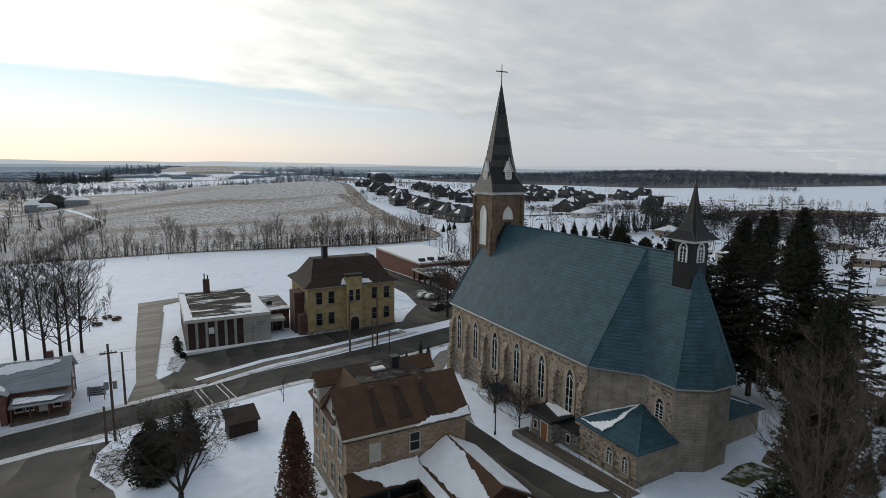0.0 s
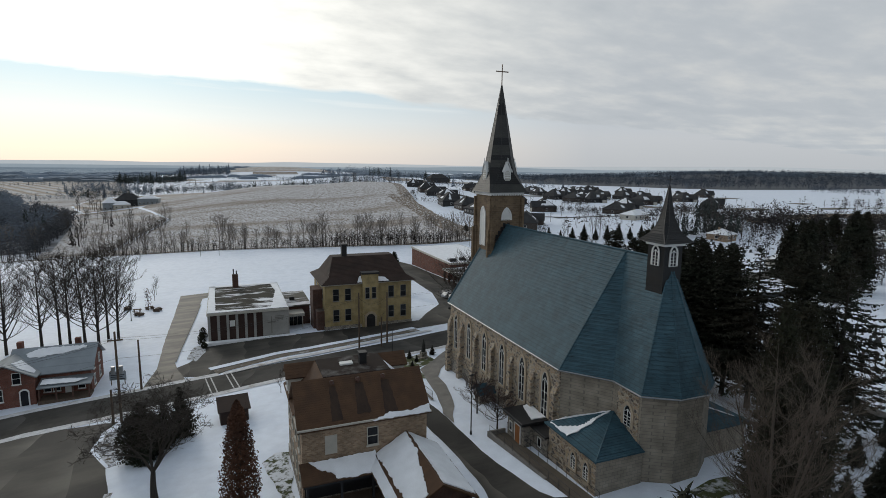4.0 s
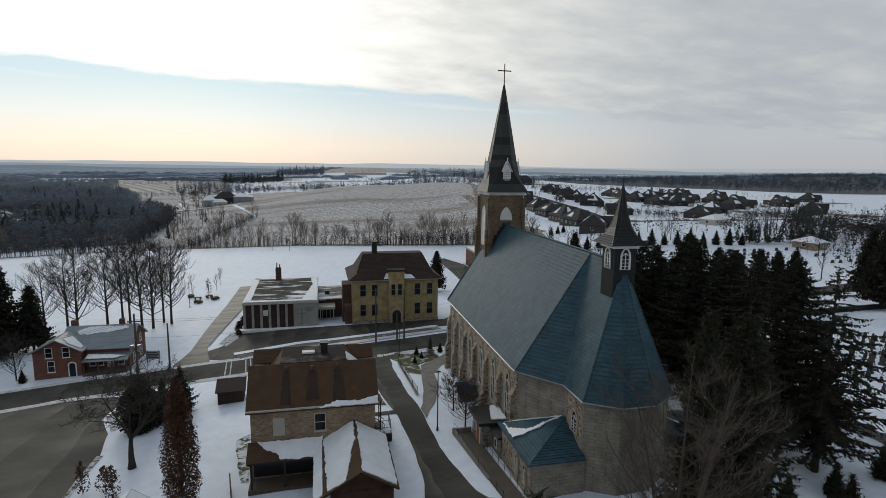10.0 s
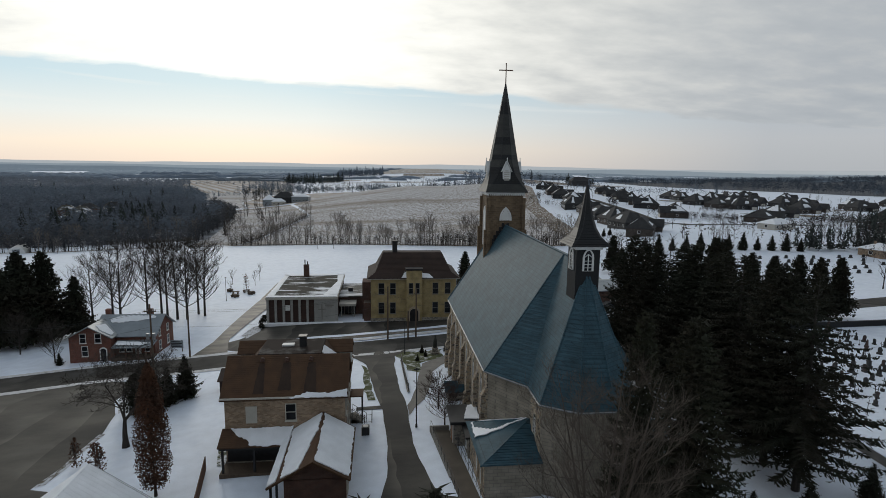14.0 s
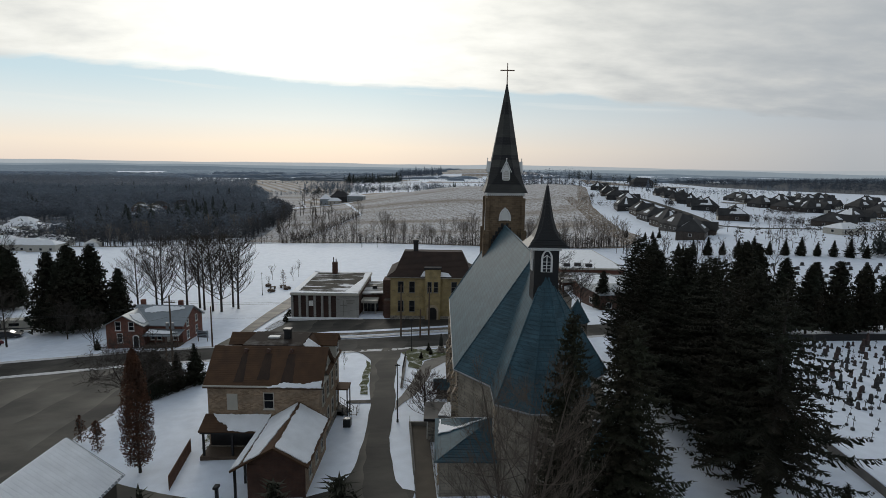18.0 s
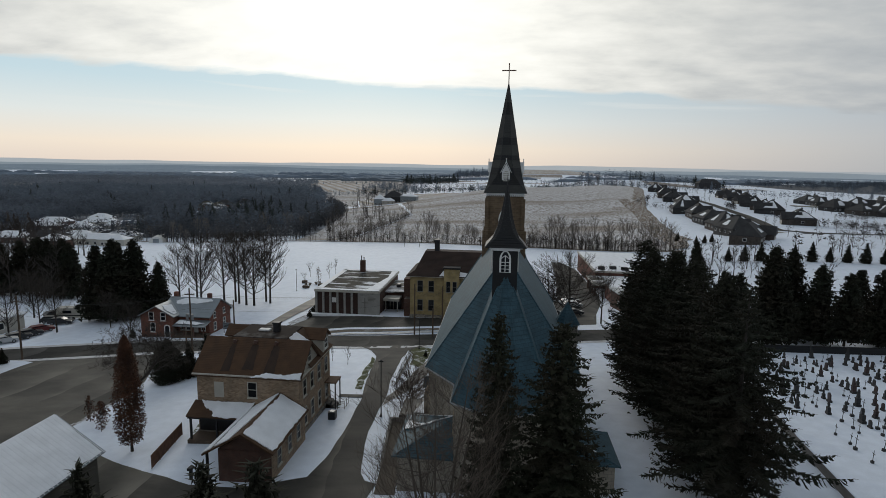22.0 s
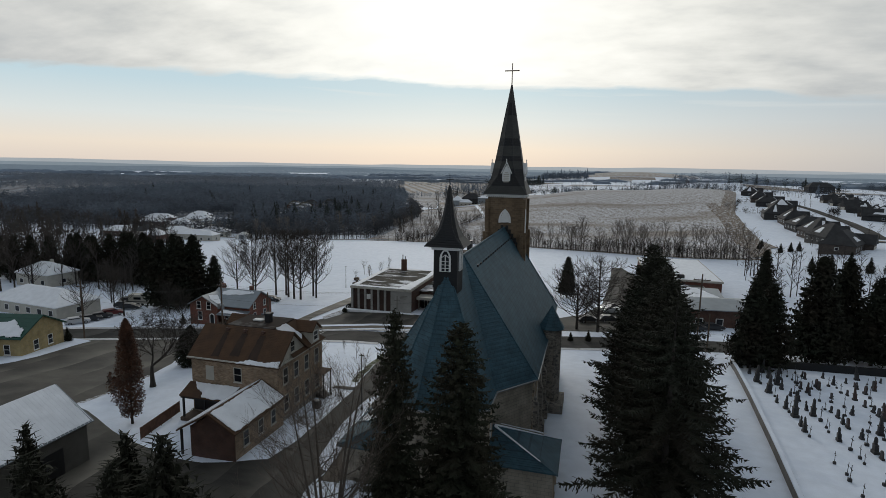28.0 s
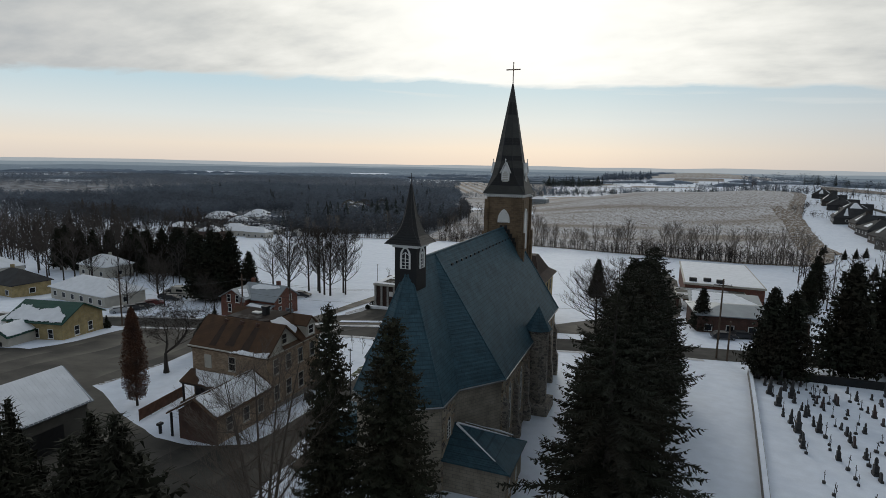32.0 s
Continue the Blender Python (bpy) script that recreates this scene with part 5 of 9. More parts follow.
roof_snow([(18.5, 29.8, 5.96), (19.9, 29.8, 6.79), (20.4, 33.0, 7.09), (20.85, 35.0, 7.36), (20.85, 38.2, 7.36), (18.3, 38.1, 5.84)], rectory, 0.06, 0.4)
roof_snow([(17.45, 29.8, 5.35), (18.15, 29.8, 5.76), (18.15, 38.1, 5.76), (17.45, 38.1, 5.35)], rectory, 0.06, 0.1)
roof_snow([(14.7, 36.45, 5.24), (17.6, 36.45, 5.24), (18.2, 38.25, 6.09), (12.6, 38.25, 6.09), (13.2, 37.6, 5.78), (14.2, 37.1, 5.54)], rectory, 0.05, 0.35)
roof_snow([(17.9, 37.95, 8.93), (23.1, 37.95, 8.93), (23.1, 38.55, 9.46), (21.5, 38.25, 9.2), (19.5, 38.35, 9.28)], rectory, 0.06, 0.25)
roof_snow([(20.45, 41.9, 11.85), (21.2, 42.2, 11.1), (22.3, 44.3, 9.98), (21.9, 45.0, 10.38), (20.5, 44.0, 11.8)], rectory, 0.06, 0.35)
# dark streaks washed down the shingles below the vents
STREAK = two_tone("washed_shingle", (0.034, 0.020, 0.014), (0.052, 0.030, 0.018), 0.8, 0.4, 0.7, 0.9, 14.0, (1.6, 0.5, 1.0), bump=0.4)
sl = 2.72 / 3.05
for x0, x1, lo in ((14.6, 15.6, 38.4), (16.8, 18.0, 38.6), (19.1, 20.3, 38.3)):
    roof_snow([(x0 + 0.25, 40.7, RE + (40.7 - RY0) * sl + 0.135), (x1 - 0.25, 40.7, RE + (40.7 - RY0) * sl + 0.135), (x1, lo, RE + (lo - RY0) * sl + 0.135), (x0, lo, RE + (lo - RY0) * sl + 0.135)], rectory, 0.002, 0.18, 0.2, STREAK, "dark_streak").data.name = "dark_streak"
# steps and cooling unit on the east side
bm = bmesh.new()
for k in range(5):
    box(bm, 23.0, 23.5 + 0.3 * k, 46.2, 47.6, 1.6, 2.9 - 0.22 * k)
part("entry_steps", bm, CONCRETE, rectory)
for y in (46.25, 47.55):
    rail = part("stair_railing", tube(bmesh.new(), (23.05, y, 3.88), (24.65, y, 2.74), 0.03, 0.03, 5), BLACK, rectory)
    part("lower_rail", tube(bmesh.new(), (23.05, y, 3.4), (24.65, y, 2.26), 0.02, 0.02, 5), BLACK, rail)
    for k in range(4):
        part("railing_post", tube(bmesh.new(), (23.1 + 0.5 * k, y, 2.6 - 0.36 * k), (23.1 + 0.5 * k, y, 3.85 - 0.36 * k), 0.025, 0.025, 5), BLACK, rail)
part("stoop_roof", cube(22.9, 24.3, 45.9, 47.9, 5.35, 5.5, 0.03), SHINGLE, rectory)
for y in (46.0, 47.8):
    part("stoop_post", cube(24.1, 24.22, y - 0.06, y + 0.06, 1.8, 5.36), BLACK, rectory)
ac = thing("cooling_unit", "dark grey outdoor air conditioner beside the rectory", "air conditioner")
part("casing", cube(24.2, 25.0, 43.0, 43.8, gz(24.6, 43.4) - 0.05, gz(24.6, 43.4) + 0.85, 0.04), BLACK, ac)
bm = bmesh.new()
tube(bm, (24.6, 43.4, gz(24.6, 43.4) + 0.84), (24.6, 43.4, gz(24.6, 43.4) + 0.9), 0.32, 0.3, 14)
part("fan_grille", bm, ALUM, ac)

# garage
garage = thing("garage", "low garage with ribbed metal roof under snow", "garage")
SIDING = material("dull_siding", (0.10, 0.094, 0.082), 0.85, 0.15, 0.7, 20.0, 0.1)
part("wall", cube(2.6, 9.9, 6.0, 27.0, 1.0, 6.45), SIDING, garage)
bm = bmesh.new()
loft(bm, [[(2.6, y, 6.4), (6.25, y, 9.1), (9.9, y, 6.4)] for y in (26.75, 27.0)])
loft(bm, [[(2.6, y, 6.4), (6.25, y, 9.1), (9.9, y, 6.4)] for y in (6.0, 6.25)])
part("gable", bm, SIDING, garage)
for q in ([(10.4, 5.6, 6.3), (10.4, 27.4, 6.3), (6.25, 27.4, 9.3), (6.25, 5.6, 9.3)], [(2.1, 27.4, 6.3), (2.1, 5.6, 6.3), (6.25, 5.6, 9.3), (6.25, 27.4, 9.3)]):
    bm = bmesh.new()
    slab(bm, q, 0.14)
    part("roof", bm, GREY_METAL, garage, "ribbed metal roof")
    a, b, c, d2 = map(Vector, q)
    ribs = bmesh.new()
    n = (b - a).cross(d2 - a).normalized()
    for k in range(55):
        f = (k + 0.5) / 55
        p, r = a.lerp(b, f), d2.lerp(c, f)
        tube(ribs, p + n * 0.055, r + n * 0.055, 0.04, 0.04, 4)
    part("roof_rib", ribs, SNOW_ROOF, garage)
    roof_snow([a.lerp(b, 0.01) + (d2 - a) * 0.03, b + (a - b) * 0.015 + (c - b) * 0.03, c + (d2 - c) * 0.01, d2 + (c - d2) * 0.01], garage, 0.046, 0.06)
bm = bmesh.new()
box(bm, 9.9, 9.98, 20.5, 24.5, 2.3, 5.0)
part("garage_door", bm, BLACK, garage)

# ---- old school, hall and brick house across the road ----
TRIM = material("grey_trim", (0.22, 0.21, 0.19), 0.7, 0.1, 1.0, 20.0, 0.05)
school = thing("old_school", "two-storey yellow brick school with brown hipped roof", "school")
SX0, SX1, SY0, SY1, SZ, SE = 24.2, 41.4, 97.8, 110.5, -2.2, 7.55
part("wall", cube(SX0, SX1, SY0, SY1, SZ, SE), YELLOW_BRICK, school)
part("foundation", cube(SX0 - 0.1, SX1 + 0.1, SY0 - 0.1, SY1 + 0.1, SZ, -0.6), RUBBLE, school)
part("soffit", cube(SX0 - 0.7, SX1 + 0.7, SY0 - 0.7, SY1 + 0.7, SE - 0.1, SE + 0.08), OFFWHITE, school)
bm = bmesh.new()
rows = [(-0.8, SE + 0.05), (0.9, SE + 1.1), (4.9, 12.0)]
for (o0, z0), (o1, z1) in zip(rows, rows[1:]):
    f = 0.5 if o1 > 2 else 1.0
    a = [(SX0 + o0, SY0 + o0, z0), (SX1 - o0, SY0 + o0, z0), (SX1 - o0, SY1 - o0, z0), (SX0 + o0, SY1 - o0, z0)]
    b = [(SX0 + o1 * f, SY0 + o1, z1), (SX1 - o1 * f, SY0 + o1, z1), (SX1 - o1 * f, SY1 - o1, z1), (SX0 + o1 * f, SY1 - o1, z1)]
    for i in range(4):
        j = (i + 1) % 4
        courses(bm, a[i], a[j], b[j], b[i], 0.35, 0.03)
part("roof", bm, DARK_SHINGLE, school)
part("roof_top", cube(SX0 + 2.47, SX1 - 2.47, SY0 + 4.9, SY1 - 4.9, 11.6, 12.05), DARK_SHINGLE, school)
bm = cube(28.6, 29.6, 103.0, 104.2, 9.0, 14.4, 0.04)
box(bm, 28.5, 29.7, 102.9, 104.3, 14.1, 14.45)
part("chimney", bm, BLACK, school, "tall dark chimney")
bay = part("entry_bay", cube(31.3, 34.4, 96.9, 98.2, SZ, 9.3), YELLOW_BRICK, school, "projecting centre bay with parapet")
part("parapet", cube(31.1, 34.6, 96.7, 98.6, 9.3, 9.65, 0.04), BLACK, bay)
m = wall_frame(((32.85, 96.88, -1.4), -90))
part("entry_arch", ring(m, arch(2.4, 2.2, 3.5), arch(1.7, 2.1, 3.0), -0.1, 0.12), ASHLAR, bay)
part("door", plate(m, arch(1.7, 2.1, 3.0), -0.1, 0.03), BLACK, bay)
for x in (26.3, 28.6, 37.2, 39.7):
    sash_window(((x, SY0 - 0.01, 4.35), -90), 1.05, 2.2, school, TRIM)
    sash_window(((x, SY0 - 0.01, 0.35), -90), 1.05, 2.2, school, TRIM)
for x in (32.2, 33.5):
    sash_window(((x, 96.89, 4.6), -90), 0.75, 2.1, school, TRIM)
for y in (100.5, 104, 107.5):
    for xx, a in ((SX0 - 0.01, 180), (SX1 + 0.01, 0)):
        sash_window(((xx, y, 4.35), a), 1.0, 2.1, school, TRIM)
        sash_window(((xx, y, 0.35), a), 1.0, 2.1, school, TRIM)
# plain brick blocks in place of the wooden porches and fire escapes
part("stair_tower", cube(22.4, 24.2, 100.6, 104.6, SZ, 6.2), BROWN_BRICK, school, "dark red block standing in for porches and fire escapes")
part("stair_low", cube(22.8, 24.2, 98.4, 100.6, SZ, 2.4), BROWN_BRICK, school)
roof_snow([(30.3, 97.2, 7.72), (31.4, 97.2, 7.72), (31.4, 98.6, 8.7), (31.0, 98.5, 8.6)], school, 0.06, 0.2)
roof_snow([(34.4, 97.2, 7.72), (36.6, 97.2, 7.72), (36.0, 98.0, 8.3), (34.5, 98.3, 8.5)], school, 0.06, 0.2)

hall = thing("parish_hall", "low flat-roofed hall with white front piers and brown panels", "hall")
HX0, HX1, HY0, HY1, HZ, HT = 3.5, 17.6, 98.3, 121, -2.4, 3.75
part("wall", cube(HX0 + 0.3, HX1 - 0.3, HY0 + 0.4, HY1 - 0.3, HZ, HT - 0.4), BROWN_BRICK, hall)
part("roof_edge", cube(HX0, HX1, HY0 - 0.2, HY1, HT - 0.45, HT, 0.03), OFFWHITE, hall, "white roof fascia")
part("roof", cube(HX0 + 0.2, HX1 - 0.2, HY0, HY1 - 0.2, HT - 0.1, HT + 0.06), BLOWN_ROOF, hall, "dark flat roof with streaks of wind-blown snow")
e0, e1, f0, f1 = HX0 + 0.15, HX1 - 0.15, HY0 - 0.05, HY1 - 0.15
for pts in ([(e0, f0, 0), (e1, f0, 0), (e1, f0 + 1.9, 0), (HX0 + 9, f0 + 1.0, 0), (e0, f0 + 1.2, 0)], [(e1 - 2.8, f0 + 1.5, 0), (e1, f0 + 1.5, 0), (e1, f1, 0), (e1 - 1.6, f1, 0), (e1 - 1.0, f1 - 8, 0)], [(e0, f0 + 1, 0), (e0 + 1.3, f0 + 1, 0), (e0 + 1.0, f1, 0), (e0, f1, 0)], [(e0, f1 - 1.3, 0), (e1, f1 - 0.8, 0), (e1, f1, 0), (e0, f1, 0)]):
    roof_snow([(x, y, HT + 0.05) for x, y, _ in pts], hall, 0.06, 0.35)
PANEL = material("dark_brown_panel", (0.052, 0.026, 0.019), 0.8, 0.2, 0.8, 20.0, 0.1)
PIER = material("grey_concrete_pier", (0.33, 0.325, 0.305), 0.8, 0.1, 0.9, 20.0, 0.05)
for k in range(7):
    x = HX0 + 0.35 + k * 1.55
    part("pier", cube(x - 0.22, x + 0.22, HY0 + 0.05, HY0 + 0.5, HZ, HT - 0.45), PIER, hall)
    if k < 6:
        part("panel", cube(x + 0.25, x + 1.3, HY0 + 0.3, HY0 + 0.42, HZ, HT - 0.45), PANEL, hall)
part("blank_wall", cube(HX0 + 9.85, HX1, HY0 + 0.02, HY0 + 0.45, HZ, HT - 0.45), PIER, hall)
cross = part("wall_cross", cube(14.35, 14.55, HY0 - 0.06, HY0 + 0.03, -0.9, 2.3), TRIM, hall, "tall dark cross fixed to the wall")
part("cross_arm", cube(13.75, 15.15, HY0 - 0.06, HY0 - 0.01, 1.15, 1.33), TRIM, cross)
for k, (u, v, w) in enumerate(((15.9, 2.3, 1.7), (15.9, 2.0, 1.7), (15.8, 1.72, 1.3))):
    part("wall_lettering", cube(u - w / 2, u + w / 2, HY0 - 0.02, HY0 + 0.03, v - 0.07, v + 0.07), TRIM, hall, "dark lettering bars")
m = wall_frame(((HX0 + 0.35 + 2.5 * 1.55, HY0 + 0.28, 1.0), -90))
part("notice", plate(m, rect(0.9, 1.1), 0.0, 0.06), WHITE, hall, "white notice panel")
part("threshold", cube(HX0 - 0.6, HX1 + 1, HY0 - 1.3, HY0 - 0.2, HZ, -1.25, 0.05), SNOW_ROOF, hall)
part("chimney", cube(8.2, 9.4, 118.6, 119.6, HT, 6.6, 0.03), BROWN_BRICK, hall)
bm = bmesh.new()
tube(bm, (8.5, 119, 6.6), (8.5, 119, 7.8), 0.12, 0.12, 8)
tube(bm, (9.1, 119, 6.6), (9.1, 119, 7.4), 0.12, 0.12, 8)
part("flue", bm, BLACK, hall)
part("link", cube(17.6, 22.5, 106, 118, HZ, 1.9), BROWN_BRICK, hall, "low flat link building")
part("link_roof", cube(17.3, 22.8, 105.6, 118.3, 1.9, 2.15), FLAT_SNOW, hall)
part("canopy", cube(17.5, 21.0, 102.5, 106, 0.7, 1.25), OFFWHITE, hall, "white entrance canopy")
for u in (18.0, 20.6):
    part("canopy_post", cube(u - 0.07, u + 0.07, 102.7, 102.85, HZ, 0.75), OFFWHITE, hall)
part("glass_entry", cube(17.7, 20.8, 105.6, 105.75, HZ, 0.7), GLASS, hall, "glazed entrance under the canopy")
for u in (18.4, 19.2, 20.0):
    part("door_frame", cube(u - 0.05, u + 0.05, 105.5, 105.65, HZ, 0.7), OFFWHITE, hall)
part("roof_unit", cube(19.0, 20.0, 110, 111, 2.15, 2.9, 0.04), BLACK, hall)

red = thing("brick_house", "red brick farmhouse with pale metal roof and porch", "house")
part("wall", cube(-20.6, -11.1, 82.0, 90.0, -3.6, 1.6), RED_BRICK, red)
gable_roof(-20.6, -11.1, 82.0, 90.0, 1.6, 2.4, "x", GREY_METAL, red, 0.4, step=1.3)
gable_end(-20.6, -11.1, 82.0, 90.0, 1.65, 2.4, "x", RED_BRICK, red)
part("front_wall", cube(-23.65, -17.25, 80.5, 86, -3.6, 1.82), RED_BRICK, red)
gable_roof(-23.65, -17.25, 80.5, 86.0, 1.82, 1.75, "y", GREY_METAL, red, 0.4, step=1.3)
gable_end(-23.65, -17.25, 80.5, 86.0, 1.87, 1.75, "y", RED_BRICK, red)
q = [(-16.9, 79.5, 0.3), (-10.7, 79.5, 0.3), (-10.7, 82.0, 0.85), (-16.9, 82.0, 0.85)]
bm = bmesh.new()
slab(bm, q, 0.12)
part("porch_roof", bm, GREY_METAL, red)
part("porch_floor", cube(-16.9, -10.9, 79.6, 82.0, -3.0, -1.55), WOOD, red)
for x in (-16.7, -14.8, -12.9, -11.0):
    part("porch_post", cube(x - 0.08, x + 0.08, 79.7, 79.86, -3.0, 0.28), BROWN_BRICK, red)
for x in (-21.5, -19.2):
    sash_window(((x, 80.49, 0.95), -90), 0.85, 1.45, red)
sash_window(((-21.3, 80.49, -1.25), -90), 0.85, 1.6, red)
m = wall_frame(((-18.5, 80.49, -2.15), -90))
part("front_door", ring(m, arch(1.15, 1.9, 2.35), arch(0.85, 1.8, 2.15), -0.05, 0.07), WHITE, red, "white frame of an arched front door")
part("door_glass", plate(m, arch(0.85, 1.8, 2.15), -0.05, 0.03), GLASS, red)
for x in (-16.3, -15.2, -12.3):
    sash_window(((x, 81.99, -1.1), -90), 0.75, 1.3, red)
for y in (84.0, 87.5):
    sash_window(((-11.09, y, -1.4), 0), 0.8, 1.4, red)
    sash_window(((-11.09, y, 0.9), 0), 0.7, 1.1, red)
m = wall_frame(((-13.8, 81.99, -1.55), -90))
part("door", plate(m, rect(0.95, 2.05), -0.05, 0.05), WHITE, red)
part("chimney", cube(-20.6, -19.9, 86.4, 87.1, 2.8, 4.9, 0.02), RED_BRICK, red)
part("chimney", cube(-13.6, -12.9, 86.1, 86.8, 2.9, 4.9, 0.02), RED_BRICK, red)

far_school = thing("brick_school", "long red brick school with flat snowy roof", "school")
part("wall", cube(70, 88.5, 146, 182, -6.5, 0.6), RED_BRICK, far_school)
part("roof_edge", cube(69.7, 88.8, 145.7, 182.3, 0.5, 1.0, 0.03), OFFWHITE, far_school)
part("roof", cube(70.1, 88.4, 146.1, 181.9, 0.8, 1.04), SNOW_ROOF, far_school, "flat roof under wind-blown snow")
part("entry_roof", cube(67.5, 84, 134, 146, -0.9, -0.4, 0.03), OFFWHITE, far_school)
part("entry_roof_snow", cube(67.8, 83.7, 134.3, 145.9, -0.4, -0.3), FLAT_SNOW, far_school)
part("entry_wall", cube(73, 84, 137, 146, -6, -0.9), BROWN_BRICK, far_school)
for yy in (134.6, 138.4, 142.2, 145.6):
    part("post", cube(67.8, 68.3, yy - 0.25, yy + 0.25, -6, -0.9), BROWN_BRICK, far_school)
part("front_wing", cube(70.5, 84.5, 121.5, 133.5, -6, -0.2), RED_BRICK, far_school)
bm = bmesh.new()
slab(bm, [(70, 120.6, -0.1), (85, 120.6, -0.1), (85, 134, 1.5), (70, 134, 1.5)], 0.25)
part("wing_roof", bm, GREY_METAL, far_school, "sloping grey metal roof with snow")
roof_snow([(70.5, 122, 0.1), (78, 121, 0.0), (84, 127, 0.75), (80, 133, 1.45), (71, 133.4, 1.5)], far_school, 0.06, 0.6)
for x in (72.5, 76, 80, 83):
    sash_window(((x, 121.49, -2.6), -90), 1.3, 1.2, far_school, TRIM)
for x, y in ((72, 148.5), (75.5, 149.5), (78.5, 148.2)):
    part("roof_unit", cube(x - 0.9, x + 0.9, y - 0.7, y + 0.7, 1.0, 1.9, 0.05), GREY_SHINGLE, far_school)

roof_snow([(-18.6, 84.2, 3.06), (-14.5, 84.6, 3.30), (-12.0, 85.2, 3.66), (-12.0, 85.6, 3.90), (-17.6, 85.7, 3.96), (-19.2, 85.0, 3.54)], red, 0.05, 0.5)
roof_snow([(-16.6, 80.1, 0.56), (-12.6, 79.9, 0.51), (-11.2, 80.6, 0.67), (-13.6, 81.0, 0.76), (-16.6, 81.3, 0.82)], red, 0.05, 0.35)
roof_snow([(-17.4, 80.9, 2.06), (-17.4, 81.9, 2.06), (-19.4, 83.6, 3.15), (-19.9, 81.6, 3.42), (-19.0, 80.8, 2.93)], red, 0.05, 0.35)

# ---- trees ----
def spruce_mesh(seed, h, r, bare=0.08, droop=0.26, density=1.0, fine=0.24, full=0.92, inner=1.0, gap=1.0, core=0.7, leaf=0.42):
    """A spruce crown: whorls of drooping boughs with upturned tips, each a spine with side shoots and hanging needles. fine: spacing of the shoots."""
    rng = random.Random(seed)
    vs, fs = [], []

    def tri(a, b, c):
        vs.extend((tuple(a), tuple(b), tuple(c)))
        fs.append((len(vs) - 3, len(vs) - 2, len(vs) - 1))

    z = h * bare
    while z < h * 0.985:
        f = (z / h - bare) / (1 - bare)
        reach = r * (1 - f) ** full * (0.84 + 0.16 * min(1, f * 6)) * rng.uniform(0.84, 1.16) + 0.10
        count = max(4, int((5.5 + 4.5 * (1 - f)) * density))
        spin = rng.uniform(0, 6.283)
        for k_ in range(count):
            a = spin + 6.283 * (k_ + rng.uniform(-0.35, 0.35)) / count
            lop = 0.88 + 0.30 * noise.noise((1.5 * math.cos(a), 1.5 * math.sin(a), z * 0.22 + seed))
            ln = reach * rng.uniform(0.66, 1.16) * lop
            d = Vector((math.cos(a), math.sin(a), 0))
            side = Vector((-d.y, d.x, 0))
            z0 = z + rng.uniform(-0.3, 0.3)
            n = max(3, int(ln / fine))
            dr = droop * rng.uniform(0.7, 1.25)
            spine = [d * (ln * t) + Vector((0, 0, z0 + ln * (0.16 * t - dr * t * t + 0.22 * t ** 4))) for t in [k / n for k in range(n + 1)]]
            for k in range(n):
                p, q = spine[k], spine[k + 1]
                t = (k + 0.5) / n
                w = min(0.85, 0.05 + 0.32 * ln * (0.25 + t) * (1 - t) ** 0.7)
                for sg in (-1, 1):
                    x_ = w * rng.uniform(0.45, 1.35)
                    v = (side * sg * rng.uniform(0.6, 1.0) + d * rng.uniform(0.3, 0.9)).normalized() * x_
                    base = p.lerp(q, rng.random())
                    end = base + v + Vector((0, 0, x_ * rng.uniform(-0.5, 0.12)))
                    th = d * fine * rng.uniform(0.25, 0.45)
                    tri(base - th, base + th, end)
                    mid = base.lerp(end, 0.55)
                    tri(base, end, mid - Vector((rng.uniform(-0.1, 0.1), rng.uniform(-0.1, 0.1), fine * rng.uniform(0.4, 1.5))))
                if t < 0.75:
                    tri(p, q, p.lerp(q, 0.5) - Vector((0, 0, fine * rng.uniform(0.8, 1.9))))
            e = spine[-1]
            tri(e + side * 0.05, e + d * 0.35 + Vector((0, 0, 0.06)), e - side * 0.05)
        # shaded inner twigs round the stem
        for _ in range(int((12 + 26 * (1 - f)) * inner)):
            a, q = rng.uniform(0, 6.283), reach * core * math.sqrt(rng.uniform(0.02, 1.0))
            c = Vector((q * math.cos(a), q * math.sin(a), z + rng.uniform(-0.5, 0.4)))
            u = Vector((rng.uniform(-1, 1), rng.uniform(-1, 1), rng.uniform(-0.5, 0.5))) * min(leaf, reach * 0.3)
            v = Vector((rng.uniform(-1, 1), rng.uniform(-1, 1), rng.uniform(-1.2, -0.2))) * min(leaf, reach * 0.3)
            tri(c - u, c + u, c + v)
        z += gap * (0.34 + 0.30 * (1 - f)) * (0.8 + 0.4 * rng.random()) * (h / 20) ** 0.5
    return vs, fs


def spruce_kind(name, seed, h, r, label, mat=None, bare=0.08, **kw):
    t = thing(name, label, "tree", Matrix.Translation((0, 0, -500)))
    bm = bmesh.new()
    tube(bm, (0, 0, -1), (0, 0, h * 0.6), 0.018 * h, 0.008 * h, 8)
    tube(bm, (0, 0, h * 0.6), (0, 0, h * 0.99), 0.008 * h, 0.01, 6)
    part("trunk", bm, BARK, t)
    part("crown", spruce_mesh(seed, h, r, bare, **kw), mat or NEEDLE, t)
    return t


